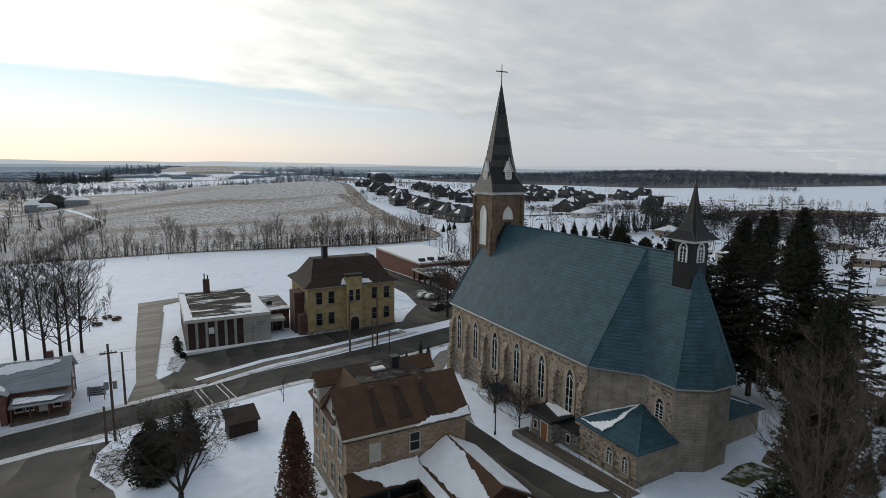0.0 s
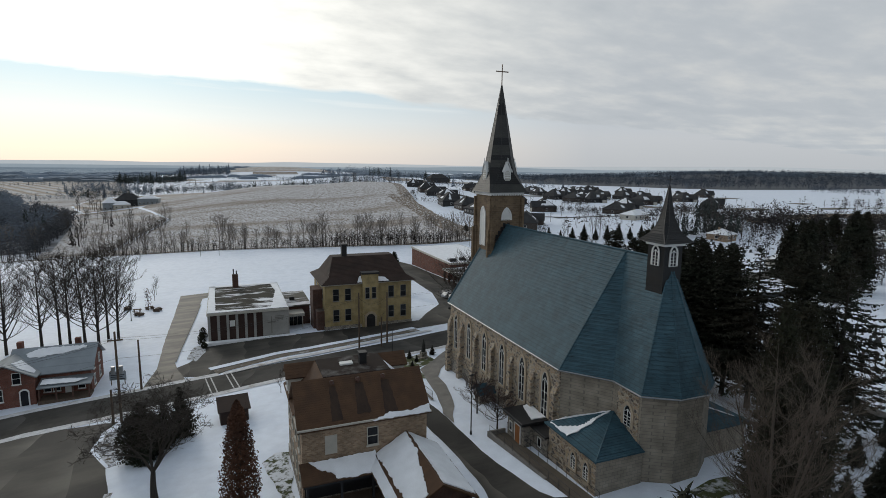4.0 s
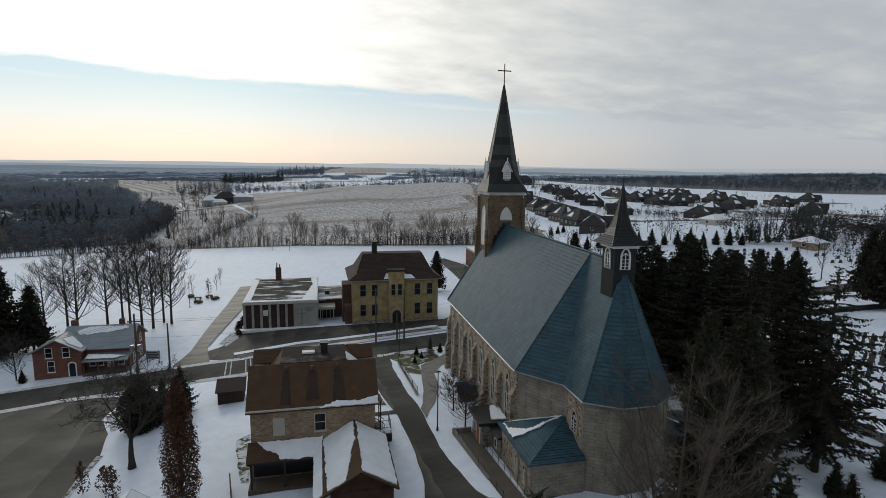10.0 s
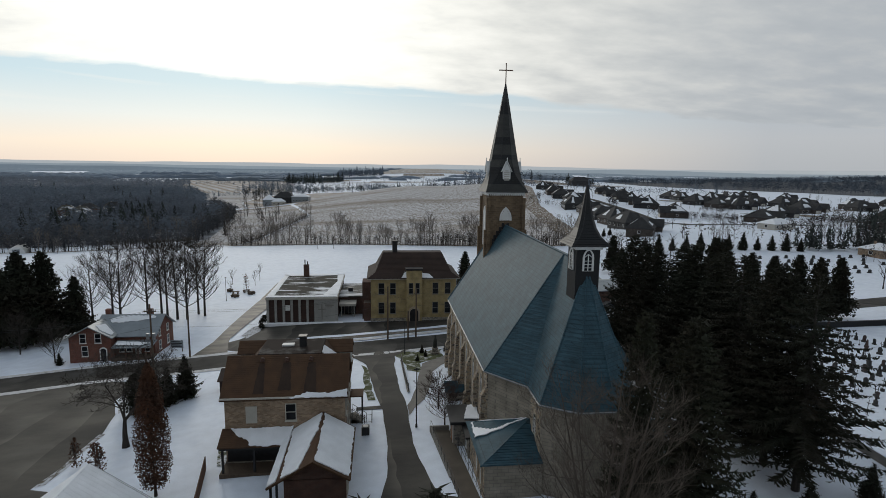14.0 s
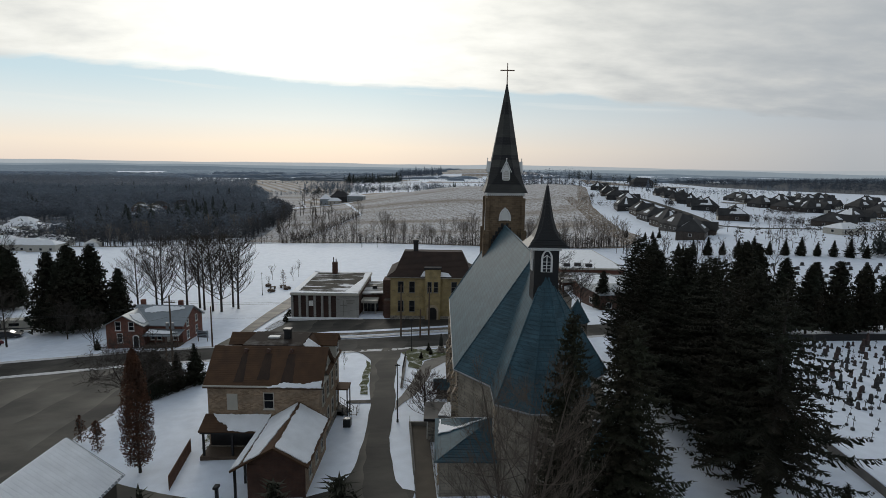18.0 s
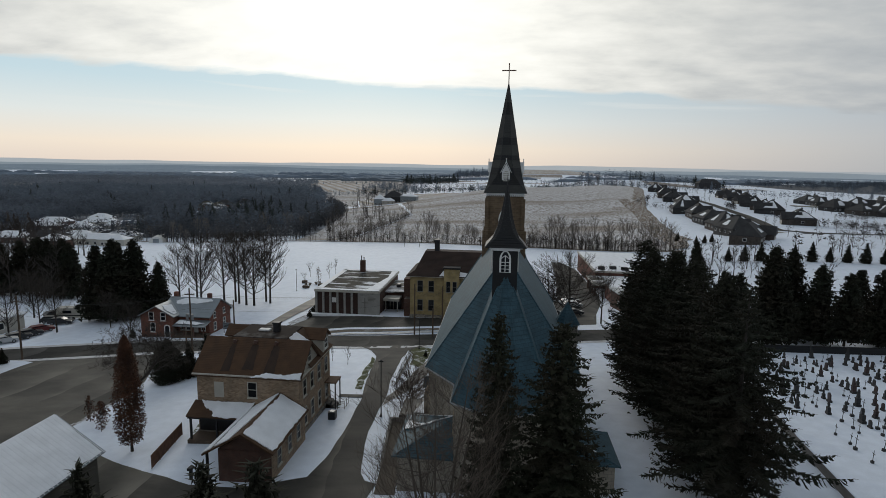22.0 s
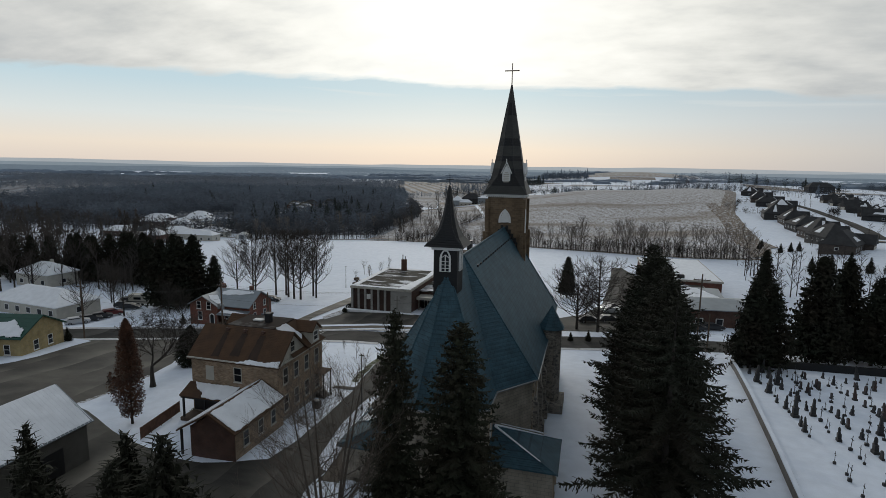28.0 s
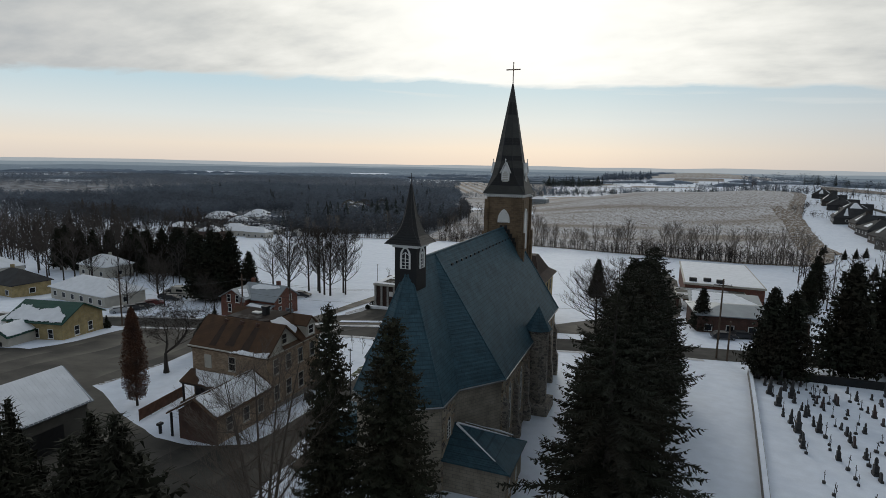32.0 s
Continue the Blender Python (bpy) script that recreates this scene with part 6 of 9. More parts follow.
def bare_tree_mesh(seed, h, spread, fork=0.3, levels=5, upright=0.5, kids=3, wide=1.0, thick=1.0, lead=0, thin=0.010, curl=0.15):
    """A leafless crown: a leader (lead: its number of whorls, for a straight stem) with limbs that fork down to thin twigs, brought to the height h. Returns trunk and twig meshes."""
    rng = random.Random(seed)
    segs = []

    def grow(p, d, ln, rad, lv):
        n = (lead or 4) if lv == 0 else 3 if lv < (5 if fork > 0.5 else 3) else 2
        for k in range(n):
            wild = 0.05 if lv == 0 else curl + 0.03 * lv
            d = (d + Vector((rng.uniform(-1, 1), rng.uniform(-1, 1), rng.uniform(-0.4, 0.8))) * wild).normalized()
            q = p + d * ln / n
            r2 = rad * ((0.88 if lead else 0.84) if lv == 0 else 0.80)
            segs.append((p, q, rad, r2, lv))
            p, rad = q, r2
            if lv < levels and (lv > 0 or (k == n - 1 if fork > 0.5 else k > (1 if lead else 0))):
                for _ in range(5 if fork > 0.5 and lv == 0 else (kids[lv] if isinstance(kids, tuple) else kids) if k == n - 1 or lv == 0 else 1):
                    a = rng.uniform(0, 2 * math.pi)
                    u = d.orthogonal().normalized()
                    side = math.cos(a) * u + math.sin(a) * d.cross(u)
                    nd = (d * rng.uniform(0.5, 0.9) + side * spread * rng.uniform(0.6, 1.25) + Vector((0, 0, upright * 0.35))).normalized()
                    grow(p, nd, ln * (rng.uniform(0.26, 0.40) * (1 - 0.62 * k / n) if lead and lv == 0 else rng.uniform(1.1, 1.6) if fork > 0.5 and lv == 0 else rng.uniform(0.42, 0.66) if fork > 0.5 else rng.uniform(0.5, 0.78)), max(rad * (rng.uniform(0.55, 0.8) if fork > 0.5 and lv < 2 else rng.uniform(0.42, 0.68)), 0.006), lv + 1)

    grow(Vector((0, 0, 0)), Vector((0, 0, 1)), 13.0 if lead else 2.4 if fork > 0.5 else 6.0, 0.17 * thick, 0)
    top = max(q.z for _, q, *_ in segs)
    f = h / top
    limbs, twig = bmesh.new(), ([], [])
    low = 0.6
    for p, q, ra, rb, lv in segs:
        p, q = (Vector((c.x * f * wide, c.y * f * wide, c.z * f)) for c in (p, q))
        ra, rb = ra * f, rb * f
        if lv == 0 and p.z < 0.01:
            p.z, ra = -low, ra * 1.5
        if lv <= 1:
            tube(limbs, p, q, ra, rb, 6, False)
            continue
        ra, rb = max(ra, thin), max(rb, thin * 0.7)
        d = (q - p).normalized()
        u = d.orthogonal().normalized()
        w = d.cross(u)
        s = len(twig[0])
        for c, rr in ((p, ra), (q, rb)):
            for a in (0, 2.094, 4.189):
                twig[0].append(tuple(c + rr * (math.cos(a) * u + math.sin(a) * w)))
        for a, b in ((0, 1), (1, 2), (2, 0)):
            twig[1].append((s + a, s + b, s + 3 + b, s + 3 + a))
    return limbs, twig


def vase_tree_mesh(seed, h, wide, first=0.2, limbs=24, thin=0.02, thick=1.0, stems=1, lean=0.0, sides=9, twigs=5, rise=(0.35, 0.85)):
    """A leafless tree with rising limbs: stems, limbs curving upwards to a rounded crown, side branches and fine twigs. wide: the crown's half width over the height."""
    rng = random.Random(seed)
    wood_, fine_ = ([], []), ([], [])

    def rod(data, p, q, ra, rb, n):
        d = (q - p).normalized()
        u = d.orthogonal().normalized()
        w = d.cross(u)
        s0 = len(data[0])
        for c, rr in ((p, ra), (q, rb)):
            for k in range(n):
                a = 6.28319 * k / n
                data[0].append(tuple(c + rr * (math.cos(a) * u + math.sin(a) * w)))
        for k in range(n):
            m_ = (k + 1) % n
            data[1].append((s0 + k, s0 + m_, s0 + n + m_, s0 + n + k))

    def bow(data, p, c, q, ra, rb, n, round_):
        pts = [p * (1 - t) ** 2 + c * 2 * t * (1 - t) + q * t * t for t in [k / n for k in range(n + 1)]]
        for k in range(n):
            rod(data, pts[k], pts[k + 1], ra + (rb - ra) * k / n, ra + (rb - ra) * (k + 1) / n, round_)
        return pts

    for st in range(stems):
        sa = 6.28319 * st / stems + rng.uniform(-0.5, 0.5)
        off = Vector((math.cos(sa), math.sin(sa), 0)) * (lean * h * rng.uniform(0.6, 1.2))
        top = h * (rng.uniform(0.86, 1.0) if stems > 1 else 1.0)
        r0 = 0.0135 * h * thick / math.sqrt(stems)
        axis = bow(wood_, Vector((0, 0, -0.6)) + off * 0.05, Vector((0, 0, top * 0.45)) + off * 0.35, Vector((rng.uniform(-0.03, 0.03) * h, rng.uniform(-0.03, 0.03) * h, top * 0.95)) + off, r0 * 1.15, thin, 9, 6)
        count = max(7, limbs // stems)
        for i in range(count):
            f = first + (0.93 - first) * (i + rng.random()) / count
            k = min(8, int(f * 9))
            p = axis[k].lerp(axis[k + 1], f * 9 - k)
            a = i * 2.4 + rng.uniform(-0.5, 0.5)
            zt = min(top * 0.99, p.z + (top - p.z) * rng.uniform(*rise))
            env = math.sqrt(max(0.02, 1 - ((zt / top - 0.58) / 0.44) ** 2))
            reach = wide * h * env * rng.uniform(0.55, 1.08) / (1 if stems == 1 else 1.6)
            out = Vector((math.cos(a), math.sin(a), 0))
            q = Vector((p.x, p.y, zt)) + out * reach
            rl = max(thin * 1.2, r0 * (1 - f) * rng.uniform(0.45, 0.6))
            pts = bow(wood_, p, p + out * reach * 0.6 + Vector((0, 0, (zt - p.z) * 0.3)), q, rl, thin * 0.7, 5, 4)
            ln = (q - p).length
            for b in range(sides):
                t = 0.2 + 0.8 * (b + rng.random()) / sides
                k2 = min(4, int(t * 5))
                c0 = pts[k2].lerp(pts[k2 + 1], min(1.0, t * 5 - k2))
                tan = (pts[k2 + 1] - pts[k2]).normalized()
                sd = Vector((rng.uniform(-1, 1), rng.uniform(-1, 1), rng.uniform(-0.25, 0.6)))
                d = (tan * 0.8 + sd * 0.75 + Vector((0, 0, 0.35))).normalized()
                bl = ln * rng.uniform(0.16, 0.34) * (1.15 - 0.6 * t) + 0.025 * h
                e = c0 + d * bl + Vector((0, 0, 0.12 * bl))
                side = bow(fine_, c0, c0 + d * bl * 0.5, e, thin * 0.8, thin * 0.5, 2, 3)
                for w in range(twigs):
                    s1 = side[rng.randrange(2)].lerp(e, rng.random())
                    dd = (d * 0.8 + Vector((rng.uniform(-1, 1), rng.uniform(-1, 1), rng.uniform(-0.3, 0.9))) * 0.8).normalized()
                    rod(fine_, s1, s1 + dd * h * rng.uniform(0.022, 0.06), thin * 0.5, thin * 0.3, 3)
    return wood_, fine_


def vase_kind(name, seed, h, label, wide, limb=None, tw=None, **kw):
    t = thing(name, label, "tree", Matrix.Translation((0, 0, -500)))
    a, b = vase_tree_mesh(seed, h, wide, **kw)
    part("trunk", a, limb or BARK, t)
    part("crown", b, tw or TWIG, t)
    return t


def bare_kind(name, seed, h, label, spread=0.75, limb=None, tw=None, **kw):
    t = thing(name, label, "tree", Matrix.Translation((0, 0, -500)))
    limbs, twig = bare_tree_mesh(seed, h, spread, **kw)
    part("trunk", limbs, limb or BARK, t)
    part("crown", twig, tw or TWIG, t)
    return t


def plant(kind, x, y, scale=1.0, turn=0.0, group="", tall=1.0, lift=-0.1):
    o = copy_thing(kind, Matrix.Translation(on(x, y, lift)) @ Matrix.Rotation(radians(turn), 4, "Z"))
    o.scale = (scale, scale, scale * tall)
    if group:
        tagged(o, group=group)
    return o


def drop_kind(t):
    for o in (*t.children_recursive, t):
        bpy.data.objects.remove(o)


SP = [spruce_kind("spruce", 11 + k, 20.0, rr, "tall dark spruce with drooping boughs", bare=b, density=dn, fine=0.14, full=fu, inner=2.4, core=0.82, leaf=0.30) for k, (b, dn, rr, fu) in enumerate(((0.14, 1.4, 6.9, 0.72), (0.16, 1.3, 6.6, 0.58), (0.10, 1.5, 6.8, 0.62)))]
SP.append(spruce_kind("spruce", 16, 20.0, 8.2, "tall open spruce with long drooping tiers", bare=0.13, density=0.9, fine=0.16, full=0.82, inner=0.6, gap=1.5, droop=0.34, leaf=0.26))
FS = [spruce_kind("spruce", 51 + k, 20.0, rr, "tall dark spruce with drooping boughs", bare=b, density=1.35, fine=0.56, full=0.62, inner=1.6, core=0.9, leaf=0.62) for k, (b, rr) in enumerate(((0.08, 6.2), (0.12, 5.6), (0.07, 6.0)))]
OLIVE = material("olive_needles", (0.019, 0.026, 0.0115), 1.0, 0.3, 0.3, 6.0, 0.0, 0.0, (0.028, 0.021, 0.010))
SLIM = spruce_kind("spruce", 41, 18.0, 5.0, "slim dark spruce with brownish needles", OLIVE, bare=0.05, full=0.54, density=1.5, fine=0.14, core=0.85, leaf=0.26, gap=0.9, inner=1.6)
YOUNG = spruce_kind("young_spruce", 43, 6.0, 2.2, "small dense dark spruce in snow", bare=0.03, density=1.2, fine=0.26)
BT = [vase_kind("bare_tree", 71 + k, 19.0, "tall leafless tree on snowy ground", (0.30, 0.34, 0.27)[k], limbs=(44, 48, 40)[k], thin=0.032, thick=1.0, twigs=3, rise=(0.18, 0.6), first=(0.22, 0.16, 0.3)[k]) for k in range(3)]
ROUND = vase_kind("bare_tree", 77, 13.5, "broad round-crowned leafless tree across the road", 0.56, limbs=50, thin=0.028, thick=1.5, first=0.2, rise=(0.2, 0.7))
YT = [bare_kind("bare_tree", 171 + k, 9.0, "spreading leafless tree with crooked limbs", 1.0, fork=1.0, levels=5, upright=0.35, kids=3, wide=1.3, thick=1.8, thin=0.015, curl=0.30) for k in range(2)]
PALE = material("grey_brown_twigs", (0.088, 0.070, 0.055), 0.95, 0.2, 0.6, 8.0, 0.0)
FINE = vase_kind("bare_tree", 191, 16.4, "grey-brown leafless tree with several rising stems", 0.42, PALE, material("fine_brown_twigs", (0.118, 0.092, 0.072), 0.95, 0.2, 0.6, 8.0, 0.0), limbs=85, stems=5, first=0.16, thin=0.0105, thick=1.35, lean=0.17, sides=12, twigs=6, rise=(0.15, 0.55))
BUSHY = vase_kind("small_tree", 201, 4.3, "small leafless ornamental tree with dense reddish twigs", 0.64, None, material("red_twigs", (0.070, 0.042, 0.036), 0.95, 0.2, 0.8, 8.0, 0.0), limbs=40, thin=0.015, first=0.28, thick=1.6, sides=10, twigs=6)
SAPLING = bare_kind("sapling", 221, 4.5, "thin leafless sapling in the snow", 0.5, levels=3, upright=0.9, kids=2, wide=0.8)
HEDGE_TWIG = material("hedge_twigs", (0.215, 0.185, 0.160), 0.95, 0.2, 0.3, 4.0, 0.0)
HEDGE = [vase_kind("hedgerow_tree", 231 + k, 14.0, "slender leafless hedgerow tree at a field edge", (0.22, 0.30, 0.26, 0.34)[k], HEDGE_TWIG, HEDGE_TWIG, limbs=(14, 16, 17, 18)[k], thin=0.040, thick=0.8, sides=7, twigs=2, first=(0.25, 0.2, 0.33, 0.18)[k]) for k in range(4)]

rg = random.Random(5)
for i, (x, y, s, k) in enumerate(((59.6, 27.3, 0.92, 3), (59.8, 31.4, 0.92, 0), (59.8, 36.4, 0.93, 3), (60.6, 40.4, 0.90, 1), (60.1, 44.7, 0.93, 2), (61.2, 48.8, 0.90, 1), (60.4, 53.2, 0.88, 0), (61.4, 57.6, 0.88, 2), (61.7, 62.2, 0.92, 1))):
    plant(SP[k], x, y, s, i * 67, "row of spruces beside the church")
for i, (x, y, s) in enumerate(((42.4, 20.7, 0.985), (46.4, 21.8, 0.935))):
    o = plant(SLIM, x, y, s, i * 80, "spruces behind the apse")
    o.scale = (s * (0.60, 0.95)[i], s * (0.60, 0.95)[i], s)
for i, (x, y, s, k) in enumerate(((77.6, 76.4, 0.68, 1), (80.2, 77.2, 0.66, 0), (71.7, 110.9, 0.46, 2), (89.0, 85.0, 0.88, 2), (95.4, 92.0, 0.84, 0), (103, 162, 0.66, 1), (97, 142, 0.56, 0), (97.5, 86.5, 0.72, 0), (102, 86, 0.66, 1), (108, 87, 0.7, 2), (114, 88.5, 0.66, 0), (120, 90, 0.66, 1), (109, 95, 0.66, 2))):
    plant(FS[k], x, y, s, i * 50, "spruces along the cemetery")
for i, (x, y, s, k) in enumerate(((136.5, 83.3, 0.92, 1), (150, 97.5, 0.85, 0), (178, 108, 0.85, 2), (203, 110, 0.95, 1), (222, 132, 0.85, 0), (190, 122, 0.8, 2), (146, 79, 1.0, 0), (128, 70, 0.7, 2), (166, 88, 0.7, 1))):
    plant(FS[k], x, y, s, i * 50, "big spruces beyond the cemetery")
for i, (x, y, s, k) in enumerate(((-38.5, 93.5, 0.90, 0), (-36.5, 97.5, 0.88, 2), (-32, 99, 0.62, 1), (-43.0, 94.5, 0.84, 2), (-41.5, 99, 0.86, 1))):
    plant(FS[k], x, y, s, i * 50, "spruces beside the brick house")
for i, (x, y, s, k) in enumerate(((-70, 119, 0.90, 0), (-74, 121.5, 0.97, 2), (-79, 122, 0.95, 0), (-83, 124, 0.95, 1), (-88, 123, 0.92, 2), (-92, 121, 0.88, 0), (-86, 127, 0.95, 0), (-96, 123, 0.86, 2), (-102, 122, 0.88, 0), (-107, 119, 0.86, 2), (-112, 117, 0.85, 0), (-117, 116, 0.85, 2), (-123, 113, 0.87, 1), (-90, 130, 0.9, 0), (-105, 127, 0.9, 2), (-130, 120, 0.9, 0), (-78, 128, 0.85, 2))):
    plant(FS[k], x, y, s * 0.84, i * 50, "line of spruces behind the village houses")
for i, (x, y, k, sc) in enumerate(((-36.4, 113.5, 0, 0.82), (-30.2, 112.5, 1, 0.98), (-25.4, 114.6, 0, 0.95), (-22.6, 115.0, 2, 0.97), (-20.4, 112.4, 2, 0.98), (-17.6, 110.4, 0, 0.97), (-15.3, 109.6, 1, 0.98), (-14.7, 115.0, 2, 0.96), (-12.6, 112.6, 0, 0.93), (-33.6, 116.5, 2, 0.9))):
    plant(BT[k], x, y, sc, i * 77, "row of bare trees behind the brick house")
plant(YT[0], 0.6, 44.6, 1.15, 70)
plant(FINE, 39.0, 17.9, 1.0, 40)
for i, (x, y, s) in enumerate(((18.4, 15.3, 1.57), (25.2, 16.6, 1.5), (29.0, 15.7, 1.62), (21.5, 13.0, 1.5), (27.0, 13.8, 1.45))):
    o = plant(YOUNG, x, y, s, i * 40, "young spruces behind the garage")
    o.scale = (s * (0.85, 1.15, 1.25, 1.0, 1.2)[i], s * (0.85, 1.15, 1.25, 1.0, 1.2)[i], s * 1.05)
for i, (x, y, s) in enumerate(((54.6, 20.0, 0.8), (58, 24, 0.5), (53, 23.5, 0.5), (50, 20, 0.6), (64, 25, 0.55), (54.6, 86.0, 0.35), (51.6, 85.2, 0.3))):
    plant(YOUNG, x, y, s, i * 40, "small spruces in the churchyard")
for i, (x, y) in enumerate(((32.7, 48.5), (32.9, 44.0))):
    plant(BUSHY, x, y, 1.0, i * 60, "ornamental trees beside the nave")
for i, (x, y, s) in enumerate(((-10.5, 152.2, 1.2), (-11, 160.6, 1.3), (-14.8, 141.6, 0.9), (20.8, 62.9, 0.7), (18.0, 64.5, 0.6), (-17.6, 155, 1.2), (13, 66, 0.8))):
    plant(SAPLING, x, y, s, i * 60, "saplings in the snow")
for i, (x, y, s) in enumerate(((56.3, 94.5, 1.10), (52.4, 95.8, 0.95), (63, 97, 0.6), (-35.9, 88.3, 0.42), (-26.5, 81.5, 0.40), (-44.1, 84.1, 0.6), (-49, 78.5, 0.6), (-101, 115, 0.9), (-112, 110, 0.8), (-60, 96, 0.6), (-55, 92, 0.55), (-120, 104, 0.7), (-93, 102, 0.6), (54, 103, 0.5))):
    plant(ROUND if i < 2 else BT[i % 3], x, y, s, i * 60, "bare street trees")
plant(FS[1], 48.9, 134.3, 0.57, 10)
for i in range(96):
    f = i / 95
    x = -48 + 165 * f ** 0.85 + rg.gauss(0, 2.0)
    y = float(np.interp(x, (-55, -25, 5, 37, 65, 90, 112), (272, 268, 266, 257.5, 250.5, 242.5, 234))) + rg.uniform(0, 3.5)
    plant(HEDGE[rg.randrange(4)], x, y, rg.choice((0.45, 0.6, 0.75, 0.9, 1.0, 1.1)) * rg.uniform(0.9, 1.1), i * 61, "hedgerow along the stubble field")
for i in range(16):
    f = i / 15
    plant(HEDGE[rg.randrange(4)], -46 + 17 * f + rg.uniform(-3, 3), 276 + 150 * f + rg.uniform(-4, 4), rg.uniform(0.6, 1.1), i * 61, "hedgerow along the stubble field")
for i in range(16):
    plant(HEDGE[rg.randrange(4)], rg.uniform(-210, -62), rg.uniform(268, 330), rg.uniform(0.6, 1.1), i * 61, "bare trees at the wood's edge")

# ---- woods, farms and the new houses beyond the field ----
def inside(x, y, poly):
    hit = False
    for (x0, y0), (x1, y1) in zip(poly, poly[1:] + poly[:1]):
        if (y0 > y) != (y1 > y) and x < x0 + (x1 - x0) * (y - y0) / (y1 - y0):
            hit = not hit
    return hit


def far_bare(rng, h):
    """A small far tree as loose twig sprays: triangles about the origin."""
    out = [((-0.2, 0, -1), (0.2, 0, -1), (0, 0, h * 0.6)), ((0, -0.2, -1), (0, 0.2, -1), (0, 0, h * 0.6))]
    for _ in range(34):
        d = Vector((rng.gauss(0, 1), rng.gauss(0, 1), rng.gauss(0, 1))).normalized() * rng.uniform(0.3, 1.0)
        c = Vector((d.x * h * 0.31, d.y * h * 0.31, h * (0.53 + 0.42 * d.z)))
        s = h * rng.uniform(0.06, 0.115)
        out.append(tuple(tuple(c + Vector((rng.uniform(-1, 1), rng.uniform(-1, 1), rng.uniform(-0.7, 0.7))) * s) for _ in range(3)))
    return out


def thin_bare(rng, h):
    """A bare tree in slivers: stem, limbs and twigs as triangles about the origin."""
    out = [((-0.02 * h, 0, -1), (0.02 * h, 0, -1), (0, 0, h * 0.9)), ((0, -0.02 * h, -1), (0, 0.02 * h, -1), (0, 0, h * 0.9))]
    for k in range(12):
        z, a = h * (0.22 + 0.055 * k), rng.uniform(0, 6.283)
        ln = h * rng.uniform(0.22, 0.36) * (1 - 0.045 * k)
        d = Vector((math.cos(a) * 0.75, math.sin(a) * 0.75, rng.uniform(0.5, 0.9))).normalized()
        p, q = Vector((0, 0, z)), Vector((0, 0, z)) + d * ln
        up = Vector((-d.y, d.x, 0.3)).normalized() * 0.011 * h
        out.append((tuple(p - up), tuple(p + up), tuple(q)))
        for _ in range(5):
            r0 = p.lerp(q, rng.uniform(0.3, 0.95))
            e = (d + Vector((rng.uniform(-1, 1), rng.uniform(-1, 1), rng.uniform(-0.2, 0.9)))).normalized() * h * rng.uniform(0.09, 0.19)
            w = Vector((rng.uniform(-1, 1), rng.uniform(-1, 1), rng.uniform(-1, 1))).normalized() * 0.008 * h
            out.append((tuple(r0 - w), tuple(r0 + w), tuple(r0 + e)))
    return out


def far_conifer(rng, h):
    """A far conifer: ragged tiers of hanging sprays."""
    out = [((-0.2, 0, -1), (0.2, 0, -1), (0, 0, h * 0.5))]
    for k in range(10):
        z0 = h * (0.1 + 0.09 * k)
        r = h * 0.24 * (1 - k / 10.2) ** 0.75 * rng.uniform(0.8, 1.2)
        for j in range(7):
            a = rng.uniform(0, 6.283)
            b = a + rng.uniform(0.35, 0.8)
            q = rng.uniform(0.6, 1.15)
            out.append(((0.25 * r * math.cos(a), 0.25 * r * math.sin(a), z0 + h * 0.12), (q * r * math.cos(a), q * r * math.sin(a), z0 - h * 0.05 * rng.random()), (q * r * math.cos(b) * 0.9, q * r * math.sin(b) * 0.9, z0 + h * 0.02)))
    return out


CLEARINGS = [(-256, 345, 40), (-274, 398, 24), (-236, 500, 26), (-250, 545, 24), (-222, 455, 18), (-1350, 930, 90), (-740, 500, 26)]


def wood(name, poly, count, mat, kinds, seed, lo, hi, label):
    """Trees scattered over a plan, as one mass."""
    rng = random.Random(seed)
    xs, ys = [p[0] for p in poly], [p[1] for p in poly]
    V, n = [], 0
    while n < count:
        x, y = rng.uniform(min(xs), max(xs)), rng.uniform(min(ys), max(ys))
        if not inside(x, y, poly) or any(math.hypot(x - cx, (y - cy) * 0.6) < cr for cx, cy, cr in CLEARINGS):
            continue
        n += 1
        a, s = rng.uniform(0, 6.283), rng.uniform(lo, hi)
        t = np.array(rng.choice(kinds))
        c, si = math.cos(a) * s, math.sin(a) * s
        p = np.stack([t[..., 0] * c - t[..., 1] * si + x, t[..., 0] * si + t[..., 1] * c + y, t[..., 2] * s + gz(x, y)], -1)
        V.append(p.reshape(-1, 3))
    V = np.concatenate(V)
    ob = part(name, (V.tolist(), np.arange(len(V)).reshape(-1, 3).tolist()), mat)
    return tagged(ob, label, "woods", kind="stuff")


rw = random.Random(17)
FB = [far_bare(rw, 14) for _ in range(6)]
FC = [far_conifer(rw, 16) for _ in range(4)]
FN = [thin_bare(rw, 14) for _ in range(6)]
OLD_WEST = [(-72, 312), (-92, 450), (-130, 540), (-200, 760), (-330, 1170), (-520, 1600), (-1800, 1750), (-1700, 700), (-700, 420), (-420, 345), (-230, 318)]
# grey of the farther woods is painted haze, set in their materials
wood("deep_wood", [(-330, 1000), (-420, 1350), (-520, 1600), (-1300, 1700), (-1250, 1100), (-1000, 950), (-800, 1000), (-560, 900)], 3700, DEEP_WOOD, FB, 3, 0.9, 1.25, "wide haze-grey leafless wood far beyond the field")
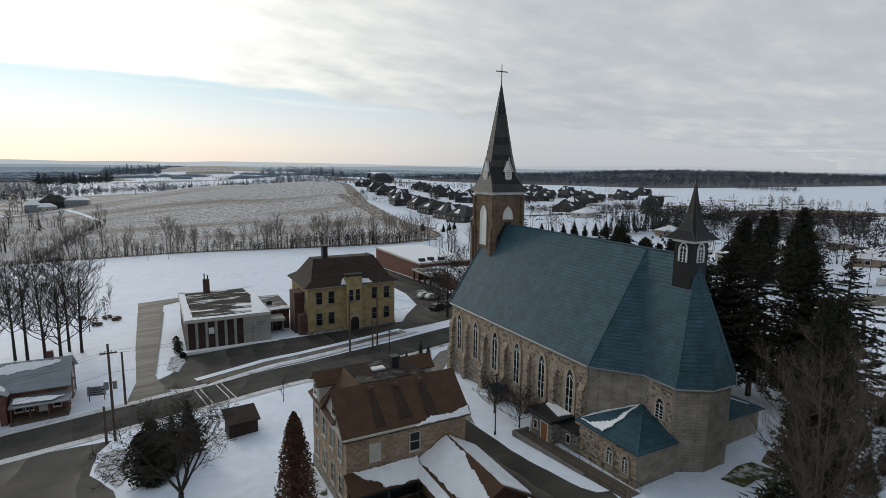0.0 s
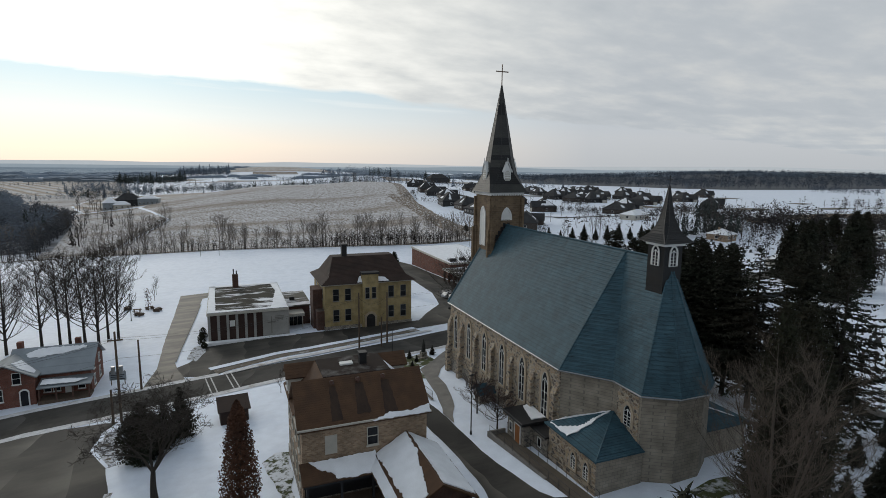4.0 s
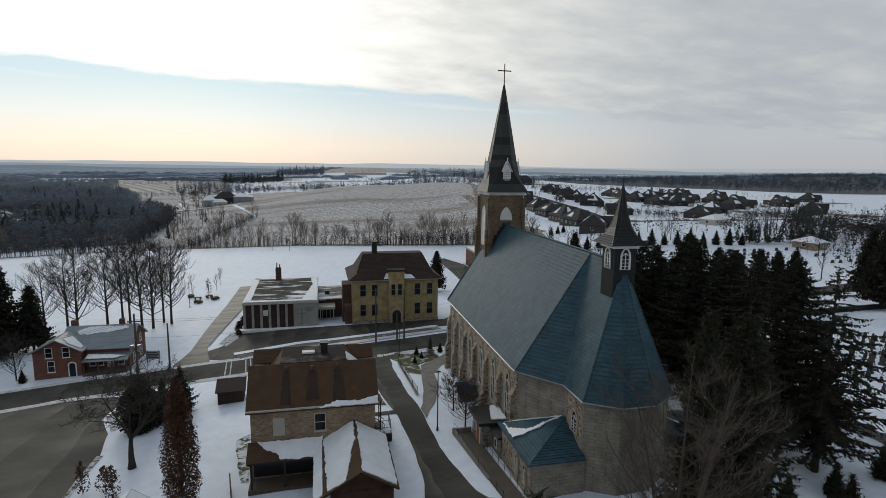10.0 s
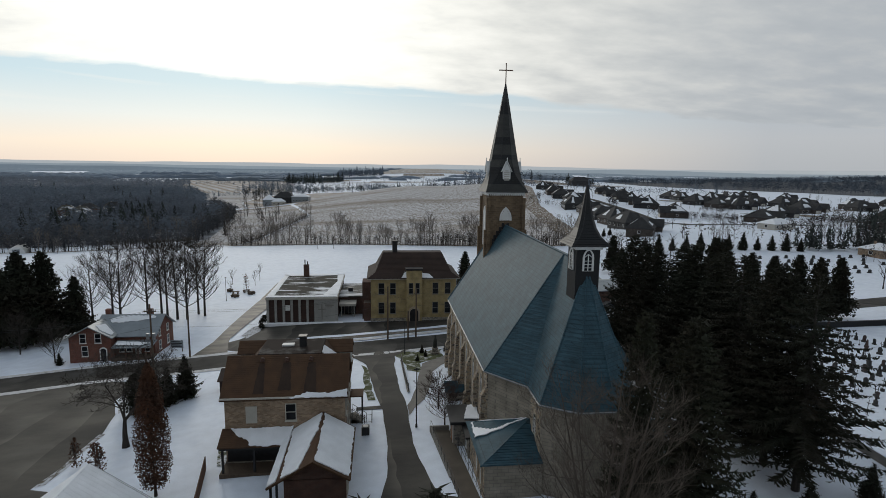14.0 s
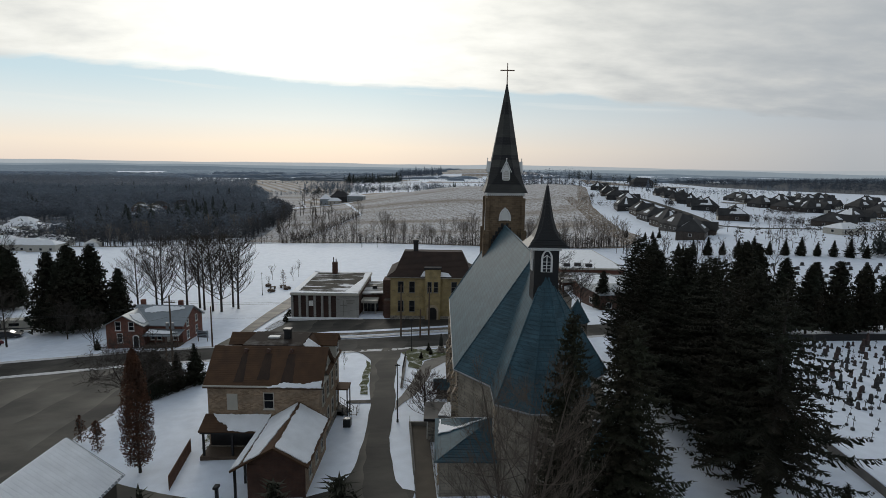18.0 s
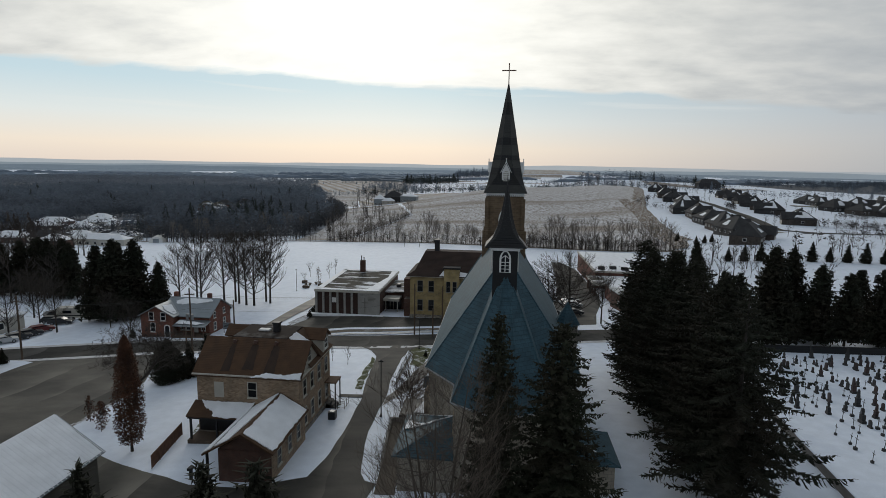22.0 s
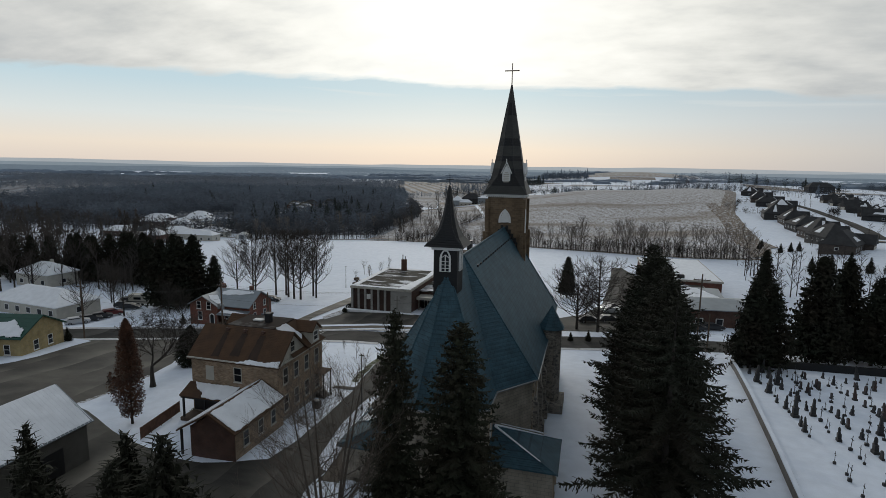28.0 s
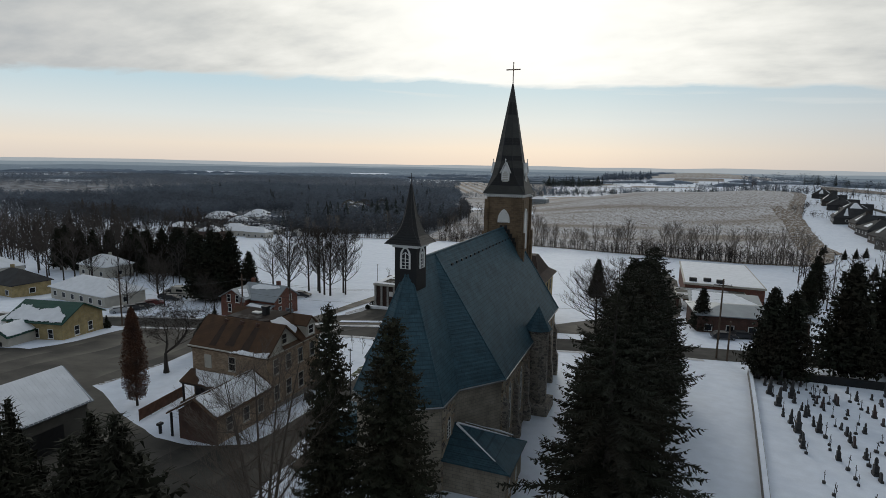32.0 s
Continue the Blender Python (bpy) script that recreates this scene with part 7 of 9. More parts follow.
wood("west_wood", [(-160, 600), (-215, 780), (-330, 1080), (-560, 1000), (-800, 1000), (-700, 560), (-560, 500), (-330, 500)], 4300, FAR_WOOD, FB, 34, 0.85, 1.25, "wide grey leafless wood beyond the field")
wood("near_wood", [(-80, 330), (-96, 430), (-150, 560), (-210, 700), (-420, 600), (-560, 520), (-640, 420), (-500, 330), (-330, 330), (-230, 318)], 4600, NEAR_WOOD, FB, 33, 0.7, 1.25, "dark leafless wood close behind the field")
wood("west_conifers", [(-160, 600), (-330, 1080), (-800, 1000), (-560, 500), (-330, 500)], 45, FAR_CONIFER, FC, 4, 0.7, 1.2, "dark conifers standing in the leafless wood")
wood("wood_edge", [(-74, 284), (-90, 345), (-300, 350), (-560, 330), (-480, 230), (-300, 210), (-240, 292)], 700, EDGE_WOOD, FN + FB + FB, 6, 0.5, 1.1, "leafless trees at the edge of the wood")
wood("wood_edge_conifers", [(-82, 340), (-98, 440), (-170, 480), (-260, 370), (-230, 315)], 42, FAR_CONIFER, FC, 7, 0.8, 1.35, "dark conifers at the edge of the wood")
wood("left_deep_wood", [(-900, 700), (-800, 850), (-1250, 1320), (-1900, 1500), (-1900, 900), (-1300, 640)], 2200, DEEP_WOOD, FB, 42, 0.9, 1.3, "haze-grey leafless wood far to the west")
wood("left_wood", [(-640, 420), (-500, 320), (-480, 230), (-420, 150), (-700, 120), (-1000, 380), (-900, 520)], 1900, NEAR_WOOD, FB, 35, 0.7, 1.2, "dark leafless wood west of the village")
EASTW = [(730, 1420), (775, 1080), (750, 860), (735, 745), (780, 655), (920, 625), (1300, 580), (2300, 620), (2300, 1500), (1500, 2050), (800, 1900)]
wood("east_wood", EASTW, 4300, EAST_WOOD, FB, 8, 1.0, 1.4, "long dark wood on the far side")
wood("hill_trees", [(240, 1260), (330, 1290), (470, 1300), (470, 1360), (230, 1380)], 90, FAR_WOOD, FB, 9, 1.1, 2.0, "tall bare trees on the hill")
wood("hill_conifers", [(330, 1270), (560, 1270), (560, 1340), (340, 1340)], 60, FAR_CONIFER, FC + FB + FB, 10, 0.9, 1.7, "dark conifers on the hill")
wood("field_row", [(-190, 900), (30, 980), (160, 1060), (300, 1100), (310, 1140), (150, 1110), (20, 1030), (-200, 940)], 380, FAR_CONIFER, FB + FB + FC[:1], 11, 0.6, 1.1, "row of trees behind the stubble field")
wood("barn_trees", [(-125, 600), (-100, 590), (-96, 618), (-124, 630)], 8, HEDGE_WOOD, FN, 12, 1.1, 1.6, "bare trees round the far farm")
wood("farm_grove", [(-230, 1480), (-90, 1480), (-80, 1640), (-240, 1640)], 190, FAR_CONIFER, FC[:1] + FB, 13, 1.1, 1.9, "dark grove beside a far field")
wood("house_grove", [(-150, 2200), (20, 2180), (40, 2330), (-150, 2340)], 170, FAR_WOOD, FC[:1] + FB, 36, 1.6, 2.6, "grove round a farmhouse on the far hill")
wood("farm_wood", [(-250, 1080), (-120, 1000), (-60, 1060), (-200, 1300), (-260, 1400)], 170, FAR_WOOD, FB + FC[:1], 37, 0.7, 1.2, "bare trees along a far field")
wood("field_copse", [(120, 700), (150, 690), (240, 720), (230, 760), (140, 770)], 60, HEDGE_WOOD, FN, 38, 0.5, 1.0, "thicket of bare trees on the slope")
wood("wood_outliers", [(-60, 300), (-46, 400), (-60, 470), (-100, 520), (-96, 440), (-78, 310)], 34, HEDGE_WOOD, FN + FC[:1], 39, 0.5, 1.1, "scattered bare trees and a conifer before the wood")
wood("west_yard_trees", [(-150, 150), (-110, 170), (-150, 205), (-260, 215), (-420, 230), (-420, 150), (-220, 130)], 260, HEDGE_WOOD, FN + FB, 40, 0.5, 1.0, "dense bare trees between farmyard and village")
wood("east_thicket", [(130, 205), (170, 196), (215, 190), (330, 205), (330, 240), (230, 235), (150, 225)], 110, HEDGE_WOOD, FN + FB, 43, 0.35, 0.7, "dark thicket of bare trees and conifers")
wood("scrub", [(96, 620), (190, 610), (230, 700), (120, 720)], 70, FAR_WOOD, FB, 14, 0.35, 0.9, "scrub and thin trees on the slope")
VILLAGE_WOOD = material("brown_leafless_woods", (0.058, 0.050, 0.049), 1.0, 0.3, 0.02, 0.3, 0.0)
wood("village_wood", [(226, 196), (252, 222), (284, 226), (318, 204), (368, 190), (390, 168), (330, 148), (262, 172)], 520, VILLAGE_WOOD, FB, 61, 0.42, 0.78, "dense brown leafless wood beyond the village houses")
wood("village_wood", [(188, 104), (240, 92), (310, 112), (330, 152), (262, 172), (226, 204), (204, 172)], 190, VILLAGE_WOOD, FB + FB + FN, 62, 0.35, 0.75, "bare brown trees between village houses")
wood("village_pines", [(268, 226), (292, 238), (284, 250), (262, 240)], 16, FAR_CONIFER, FC, 64, 0.45, 0.7, "dark conifers at the corner of the snow field")
wood("suburb_trees", [(190, 130), (330, 120), (480, 200), (520, 330), (330, 260), (210, 200)], 110, HEDGE_WOOD, FB + FB + FN, 15, 0.4, 0.8, "bare trees among the village houses")
wood("village_trees", [(120, 60), (200, 40), (330, 60), (330, 150), (170, 130)], 120, VILLAGE_WOOD, FB + FB + FN, 16, 0.5, 0.9, "bare trees and conifers among village houses")
wood("village_conifers", [(190, 186), (206, 182), (232, 178), (236, 186), (194, 196)], 26, FAR_CONIFER, FC, 18, 0.45, 0.7, "dark clump of conifers beside the new cemetery")
wood("west_village_trees", [(-190, 60), (-90, 90), (-60, 118), (-130, 160), (-260, 180)], 170, HEDGE_WOOD, FN, 19, 0.6, 1.1, "bare trees between village houses")
wood("school_trees", [(100, 150), (132, 140), (140, 215), (108, 225)], 46, HEDGE_WOOD, FN, 20, 0.4, 0.8, "bare trees behind the brick school")
# sheets that keep white ground from showing between trees; the eastern one is darker
drape("wood_floor", OLD_WEST, two_tone("wood_floor_leaves", (0.11, 0.112, 0.12), (0.34, 0.36, 0.40), 0.05, 0.46, 0.62, 1.0, 1.0), 0.3, "patchy floor of the wood under the trees", "ground", 60)
drape("wood_floor", EASTW, two_tone("wood_floor_dark", (0.070, 0.078, 0.092), (0.16, 0.17, 0.19), 0.02, 0.6, 0.8, 1.0, 1.0), 0.3, "patchy floor of the wood under the trees", "ground", 60)

def tree_lines(name, lines, mat, kinds, seed, lo, hi, gap, label):
    """Trees set along lines, as one mass."""
    rng = random.Random(seed)
    V = []
    for pts in lines:
        for (x0, y0), (x1, y1) in zip(pts, pts[1:]):
            n = max(1, int(math.hypot(x1 - x0, y1 - y0) / gap))
            for k in range(n):
                f = (k + rng.random()) / n
                x, y = x0 + (x1 - x0) * f + rng.uniform(-3, 3), y0 + (y1 - y0) * f + rng.uniform(-3, 3)
                a, s = rng.uniform(0, 6.283), rng.uniform(lo, hi)
                t = np.array(rng.choice(kinds))
                c, si = math.cos(a) * s, math.sin(a) * s
                V.append(np.stack([t[..., 0] * c - t[..., 1] * si + x, t[..., 0] * si + t[..., 1] * c + y, t[..., 2] * s + gz(x, y)], -1).reshape(-1, 3))
    V = np.concatenate(V)
    ob = part(name, (V.tolist(), np.arange(len(V)).reshape(-1, 3).tolist()), mat)
    return tagged(ob, label, "hedges", kind="stuff")


HEDGE_LINE = [(-50, 272), (-25, 269), (5, 267), (37, 258.5), (65, 251.5), (90, 243.5), (114, 235)]
BRAMBLE = [(36, 256), (50, 253.5)]
SIDE_HEDGE = [(-45, 275), (-38, 345), (-29, 420)]
tree_lines("hedge_scrub", [HEDGE_LINE, HEDGE_LINE, HEDGE_LINE, HEDGE_LINE[3:], SIDE_HEDGE, SIDE_HEDGE, [(-150, 290), (-50, 272)]], HEDGE_WOOD, FN, 51, 0.14, 0.42, 1.3, "low leafless scrub along the field edge")
tree_lines("hedge_base", [[(x, y - 0.8) for x, y in HEDGE_LINE], HEDGE_LINE, SIDE_HEDGE, SIDE_HEDGE], VILLAGE_WOOD, FB, 67, 0.07, 0.17, 1.5, "low dark brambles along the foot of the hedge")
tree_lines("hedge_base", [BRAMBLE] * 3, VILLAGE_WOOD, FB, 68, 0.2, 0.32, 1.6, "big dark bramble clump at the hedge")
tree_lines("hedge_thicket", [[(52, 255), (65, 252.5), (90, 244.5), (116, 236)]] * 3, HEDGE_WOOD, FN, 57, 0.3, 0.62, 1.6, "dense bare thicket along the field edge")
tree_lines("wood_front", [[(-520, 335), (-330, 320), (-230, 306), (-150, 293), (-78, 282)]] * 3 + [[(-76, 290), (-94, 450), (-128, 540), (-165, 640)]] * 3, EDGE_WOOD, FN + FB + FB, 58, 0.45, 1.0, 3.4, "ragged front of the leafless wood")
rl = random.Random(52)
lines = []
while len(lines) < 46:
    x, y = rl.uniform(-520, 760), rl.uniform(640, 1900)
    if -60 < x < 230 and y < 850 or x > 560 and y > 1150:
        continue
    ln, a = rl.uniform(60, 260), radians(rl.choice((8, 14, 98)) + rl.uniform(-6, 6))
    lines.append([(x, y), (x + ln * math.cos(a), y + ln * math.sin(a))])
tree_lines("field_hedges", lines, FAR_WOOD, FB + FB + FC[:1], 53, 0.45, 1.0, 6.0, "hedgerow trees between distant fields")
lines = [[(x, y), (x + rl.uniform(-40, 40), y + rl.uniform(-25, 25))] for x, y in [(rl.uniform(150, 560), rl.uniform(215, 640)) for _ in range(80)]]
tree_lines("field_thicket", [[(806, 448), (830, 515), (851, 572)]] * 3, EAST_WOOD, FB, 66, 0.5, 0.9, 5.0, "hedge of bare trees in the far snow field")
tree_lines("garden_trees", lines, HEDGE_WOOD, FN, 54, 0.2, 0.55, 9.0, "young garden trees among the new houses")
lines = [[(150, 640), (260, 660), (330, 640)], [(250, 250), (300, 258)], [(400, 170), (470, 160), (620, 150)]]
thick = [[(205, 328), (240, 306)], [(212, 335), (246, 300)], [(222, 250), (252, 244)], [(228, 300), (264, 312)], [(232, 308), (262, 318)], [(262, 366), (304, 402)], [(268, 360), (310, 396)], [(152, 425), (168, 388)], [(150, 440), (172, 470)], [(280, 330), (330, 352)], [(330, 380), (400, 392)], [(205, 395), (222, 440)], [(300, 290), (380, 310)], [(290, 300), (372, 326)], [(250, 268), (330, 284)], [(196, 250), (240, 256)], [(174, 318), (186, 380)], [(340, 420), (420, 430)], [(215, 350), (232, 380)]]
tree_lines("garden_thicket", thick + thick, VILLAGE_WOOD, FB, 65, 0.14, 0.42, 2.0, "dark brown scrub and hedges between the new houses")
tree_lines("lane_trees", lines + lines[1:], HEDGE_WOOD, FB + FN, 55, 0.4, 0.9, 5.0, "bare trees along lanes and gardens")
lines = [[(-430, 330), (-300, 300), (-215, 285)], [(-330, 250), (-250, 240)], [(-300, 200), (-180, 190), (-120, 170)], [(-230, 150), (-150, 140)], [(-190, 220), (-140, 215)]]
tree_lines("farmyard_trees", lines + lines, HEDGE_WOOD, FN + FC[:1], 56, 0.6, 1.1, 4.0, "bare trees and conifers round the farmyard")
for i in range(16):
    x, y = rl.uniform(-500, 700), rl.uniform(1150, 2400)
    w, d = rl.uniform(90, 260), rl.uniform(60, 160)
    drape("far_field", [(x, y), (x + w, y + 12), (x + w + 10, y + d), (x + 6, y + d)], (STUBBLE, SOIL)[i % 2], 0.7, "far field of stubble and thin snow", "field", 80)
drape("reed_bed", [(318, 214), (372, 196), (430, 186), (470, 190), (440, 222), (380, 236), (330, 236)], material("dry_reeds", (0.24, 0.17, 0.105), 1.0, 0.3, 0.05, 1.0, 0.2), 0.3, "tan dry reeds beside the snow fields", "reeds", 14, 3.0)

drape("clearing", [(-212, 430), (-236, 430), (-268, 520), (-272, 590), (-240, 590), (-216, 500)], SNOW, 0.5, "snowy clearing among bare trees", "clearing", 12, 2.0)
drape("clearing", [(-205, 312), (-235, 300), (-290, 318), (-300, 360), (-300, 415), (-262, 418), (-240, 380), (-215, 350)], SNOW, 0.5, "snowy yards between houses at the wood", "clearing", 10, 2.0)
drape("clearing", [(-1230, 860), (-1480, 900), (-1460, 1010), (-1260, 1000)], SNOW, 0.6, "snowy clearing in the far wood", "clearing", 40)
for i in range(26):
    x, y = rl.uniform(150, 520), rl.uniform(230, 640)
    w, d = rl.uniform(10, 34), rl.uniform(8, 24)
    drape("bare_patch", [(x, y), (x + w, y + 3), (x + w - 4, y + d), (x + 3, y + d)], (GRASS, SOIL, GRAVEL)[i % 3], 0.33, "patch of bare weedy ground among the new houses", "ground", 6, 2.5)

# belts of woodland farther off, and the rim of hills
# surface with a steady blue glow that stands in for distance haze
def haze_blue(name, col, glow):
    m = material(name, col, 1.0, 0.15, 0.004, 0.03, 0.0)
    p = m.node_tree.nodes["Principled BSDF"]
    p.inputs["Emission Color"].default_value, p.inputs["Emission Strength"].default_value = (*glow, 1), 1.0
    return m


# no glow here: the haze is painted as a pale blue base colour
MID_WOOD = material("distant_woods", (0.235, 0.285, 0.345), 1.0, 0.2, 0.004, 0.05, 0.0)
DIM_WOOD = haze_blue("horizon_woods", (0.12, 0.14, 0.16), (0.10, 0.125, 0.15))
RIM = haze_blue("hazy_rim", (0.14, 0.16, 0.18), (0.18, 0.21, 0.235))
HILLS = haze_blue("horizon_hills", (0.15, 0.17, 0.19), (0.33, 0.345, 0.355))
rb = random.Random(23)
for k in range(330):
    far = rb.uniform(1750, 4300)
    az = radians(rb.uniform(-72, 40) if k % 2 else rb.uniform(5, 75))
    ln, h = rb.uniform(50, 330) * (0.5 + far / 3000) * rb.choice((0.4, 1, 1)), rb.uniform(5, 13)
    cx, cy = 30 - far * math.sin(az), far * math.cos(az)
    ux, uy = math.cos(az + rb.uniform(-0.3, 0.3)), math.sin(az)
    n = max(6, int(ln / 14))
    rings = []
    for i in range(n + 1):
        t = (i / n - 0.5) * ln
        hh = h * (0.75 + 0.5 * rb.random()) * (0.45 if i in (0, n) else 1)
        x, y = cx + ux * t, cy + uy * t
        z = gz(x, y)
        rings.append([(x - uy * 14, y - 14, z - 2), (x - uy * 14, y - 14, z + hh * 0.8), (x, y, z + hh), (x + uy * 14, y + 16, z + hh * 0.8), (x + uy * 14, y + 16, z - 2)])
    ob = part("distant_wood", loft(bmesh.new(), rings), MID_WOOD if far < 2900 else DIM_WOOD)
    tagged(ob, "belt of distant bare woodland between fields", "woods", kind="structure")
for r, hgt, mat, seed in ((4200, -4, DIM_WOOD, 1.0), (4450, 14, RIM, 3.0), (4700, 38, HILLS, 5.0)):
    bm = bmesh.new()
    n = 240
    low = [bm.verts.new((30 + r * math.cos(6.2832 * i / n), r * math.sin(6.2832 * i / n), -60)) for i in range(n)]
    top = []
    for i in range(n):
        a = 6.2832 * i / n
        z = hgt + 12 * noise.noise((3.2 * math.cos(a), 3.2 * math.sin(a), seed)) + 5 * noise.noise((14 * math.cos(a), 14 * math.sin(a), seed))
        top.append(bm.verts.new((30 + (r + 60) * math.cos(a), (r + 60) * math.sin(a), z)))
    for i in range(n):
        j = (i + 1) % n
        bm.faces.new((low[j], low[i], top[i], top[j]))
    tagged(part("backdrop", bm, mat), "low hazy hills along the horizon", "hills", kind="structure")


def hip_roof(w, d, z, rise, over, bm):
    """A hipped roof on a centred plan, as solid."""
    a, b = w / 2 + over, d / 2 + over
    r = max(0.2, a - b) if a > b else 0.2
    s = max(0.2, b - a) if b > a else 0.2
    base = [(-a, -b, z), (a, -b, z), (a, b, z), (-a, b, z)]
    low = [(x, y, zz - 0.2) for x, y, zz in base]
    top = [(-r, -s, z + rise), (r, -s, z + rise), (r, s, z + rise), (-r, s, z + rise)]
    return loft(bm, [low, base, top])


def bungalow(x, y, turn, w, d, h, rise, wall, roof, label, cat="house", snow=True, wing=True, seed=0, group=""):
    """A plain far house: walls, hipped roof, windows, door, garage wing."""
    rng = random.Random(seed)
    t = thing("house", label, cat, Matrix.Translation(on(x, y)) @ Matrix.Rotation(radians(turn), 4, "Z"), group)
    part("wall", cube(-w / 2, w / 2, -d / 2, d / 2, -1.5, h), wall, t)
    part("roof", hip_roof(w, d, h, rise, 0.5, bmesh.new()), roof, t)
    if wing:
        bm = cube(w / 2 - 6.5, w / 2 - 0.5, -d / 2 - 3.2, -d / 2 + 0.5, -1.5, h - 0.2)
        part("wing", bm, wall, t)
        bm = bmesh.new()
        x0, x1, y0 = w / 2 - 7.0, w / 2, -d / 2 - 3.7
        loft(bm, [[(x0, y0, h - 0.3), (x1, y0, h - 0.3), ((x0 + x1) / 2, y0, h + rise * 0.7)], [(x0, 0, h - 0.3), (x1, 0, h - 0.3), ((x0 + x1) / 2, 0, h + rise * 0.7)]])
        part("wing_roof", bm, roof, t)
        bm = box(bmesh.new(), w / 2 - 5.8, w / 2 - 1.2, -d / 2 - 3.26, -d / 2 - 3.2, 0.0, 2.3)
        part("garage_door", bm, OFFWHITE, t)
    k = max(2, int(w / 3.6))
    for side, yy, ang in ((-1, -d / 2, -90), (1, d / 2, 90)):
        for i in range(k):
            xx = -w / 2 + w * (i + 0.5) / k
            if wing and side < 0 and xx > w / 2 - 7:
                continue
            m = wall_frame(((xx, yy + side * 0.01, 0.9), ang))
            win = part("window", ring(m, rect(1.5, 1.4), [(u * 0.84, 0.12 + v * 0.83) for u, v in rect(1.5, 1.4)], -0.05, 0.06), WHITE, t)
            part("pane", plate(m, rect(1.3, 1.2, 0, 0.1), -0.05, 0.02), GLASS, win)
    for xx, ang in ((-w / 2, 180), (w / 2, 0)):
        m = wall_frame(((xx + (0.01 if ang == 0 else -0.01), 0, 0.9), ang))
        win = part("window", ring(m, rect(1.5, 1.4), [(u * 0.84, 0.12 + v * 0.83) for u, v in rect(1.5, 1.4)], -0.05, 0.06), WHITE, t)
        part("pane", plate(m, rect(1.3, 1.2, 0, 0.1), -0.05, 0.02), GLASS, win)
    if rng.random() < 0.6:
        cx = rng.uniform(-w / 4, w / 4)
        part("chimney", cube(cx - 0.35, cx + 0.35, 0.5, 1.2, h, h + rise + 0.6), wall, t)
    if snow:
        a, b = w / 2, d / 2
        up = rise / (b + 0.5)
        for s in ((1, -1) if snow != "south" else (-1,)):
            f0 = rng.uniform(0.08, 0.5)
            f1 = f0 + rng.uniform(0.2, 0.42)
            ya, yb = b * 0.85, b * rng.uniform(0.3, 0.6)
            pts = [(-a + w * f0, s * ya, h + up * (b + 0.5 - ya)), (-a + w * f1, s * ya, h + up * (b + 0.5 - ya)), (-a + w * (f1 - 0.06), s * yb, h + up * (b + 0.5 - yb)), (-a + w * (f0 + 0.1), s * yb, h + up * (b + 0.5 - yb))]
            roof_snow(pts, t, 0.2, 0.6, 1.0)
        for s in (1, -1):
            if rng.random() < 0.5:
                continue
            xa, xb = a * 0.92, a * 0.92 - (b + 0.5) * rng.uniform(0.45, 0.75)
            za, zb = h + up * (a + 0.5 - xa), h + up * (a + 0.5 - xb)
            g0, g1 = rng.uniform(-0.8, 0.0), rng.uniform(0.2, 0.8)
            k_ = (a + 0.5 - xb) / (b + 0.5)
            roof_snow([(s * xa, b * g0, za), (s * xa, b * g1, za), (s * xb, b * g1 * (1 - k_), zb), (s * xb, b * g0 * (1 - k_), zb)], t, 0.2, 0.5, 1.0)
    return t


SUB = [(153, 243, 78, 19), (159, 272, 80, 16), (165, 302, 78, 15), (168, 330, 80, 16), (170, 357, 78, 15), (168, 385, 76, 16), (184, 428, 80, 15), (182, 452, 78, 15), (183, 478, 84, 15), (190, 534, 80, 15),
       (217, 328, -95, 17), (230, 390, -98, 16), (236, 414, -98, 15), (240, 440, -96, 16), (244, 466, -98, 15), (250, 500, -100, 16), (252, 528, -98, 15),
       (300, 441, 10, 17), (304, 415, 12, 15), (326, 529, 5, 17), (332, 436, 8, 16), (362, 455, 10, 16), (378, 474, 5, 15), (388, 448, 12, 16), (413, 452, 8, 16), (424, 404, 15, 17), (436, 424, 10, 16), (446, 600, 5, 18), (480, 560, 5, 16), (374, 327, 25, 17), (259, 301, 20, 16), (300, 340, 10, 15), (520, 470, 10, 17)]
DIM_BRICK = bricks("dim_brick", (0.085, 0.066, 0.055), (0.062, 0.050, 0.043), (0.085, 0.075, 0.068))
rs = random.Random(77)
SUB += [q for q in [(rs.uniform(265, 520), rs.uniform(350, 640), rs.choice((5, 12, 95)), rs.uniform(15, 18)) for _ in range(16)] if q[0] < 440 or q[1] > 520]
for i, (x, y, a, w) in enumerate(SUB):
    bungalow(x, y, a + (i * 37) % 40 - 20, w * (1.12 if i < 6 else 1.0), 12.0 + (i * 5) % 4, 3.4, 5.0 + 0.7 * (i % 3), (DIM_BRICK, GRANITE, DIM_BRICK, GREY_SHINGLE)[i % 4], GREY_SHINGLE, "new dark bungalow with steep shingle roof and snow", seed=i, group="new houses beyond the field")
VIL = [(224, 243, 20, 16), (254, 121, 15, 15), (298, 156, 10, 15), (200, 87, 20, 14), (241, 197, 5, 14), (215, 176, 15, 9), (184, 121, 12, 14), (217, 123, 8, 15), (262, 90, 8, 15), (160, 98, 14, 13), (320, 190, 8, 15), (290, 215, 8, 15)]
for i, (x, y, a, w) in enumerate(VIL):
    bungalow(x, y, a, w, 9, 3.0, 2.2, (OFFWHITE, BUFF_BRICK)[i % 2], SNOW_ROOF, "low village house with a snow-covered roof", snow=False, wing=False, seed=60 + i, group="village houses to the east")
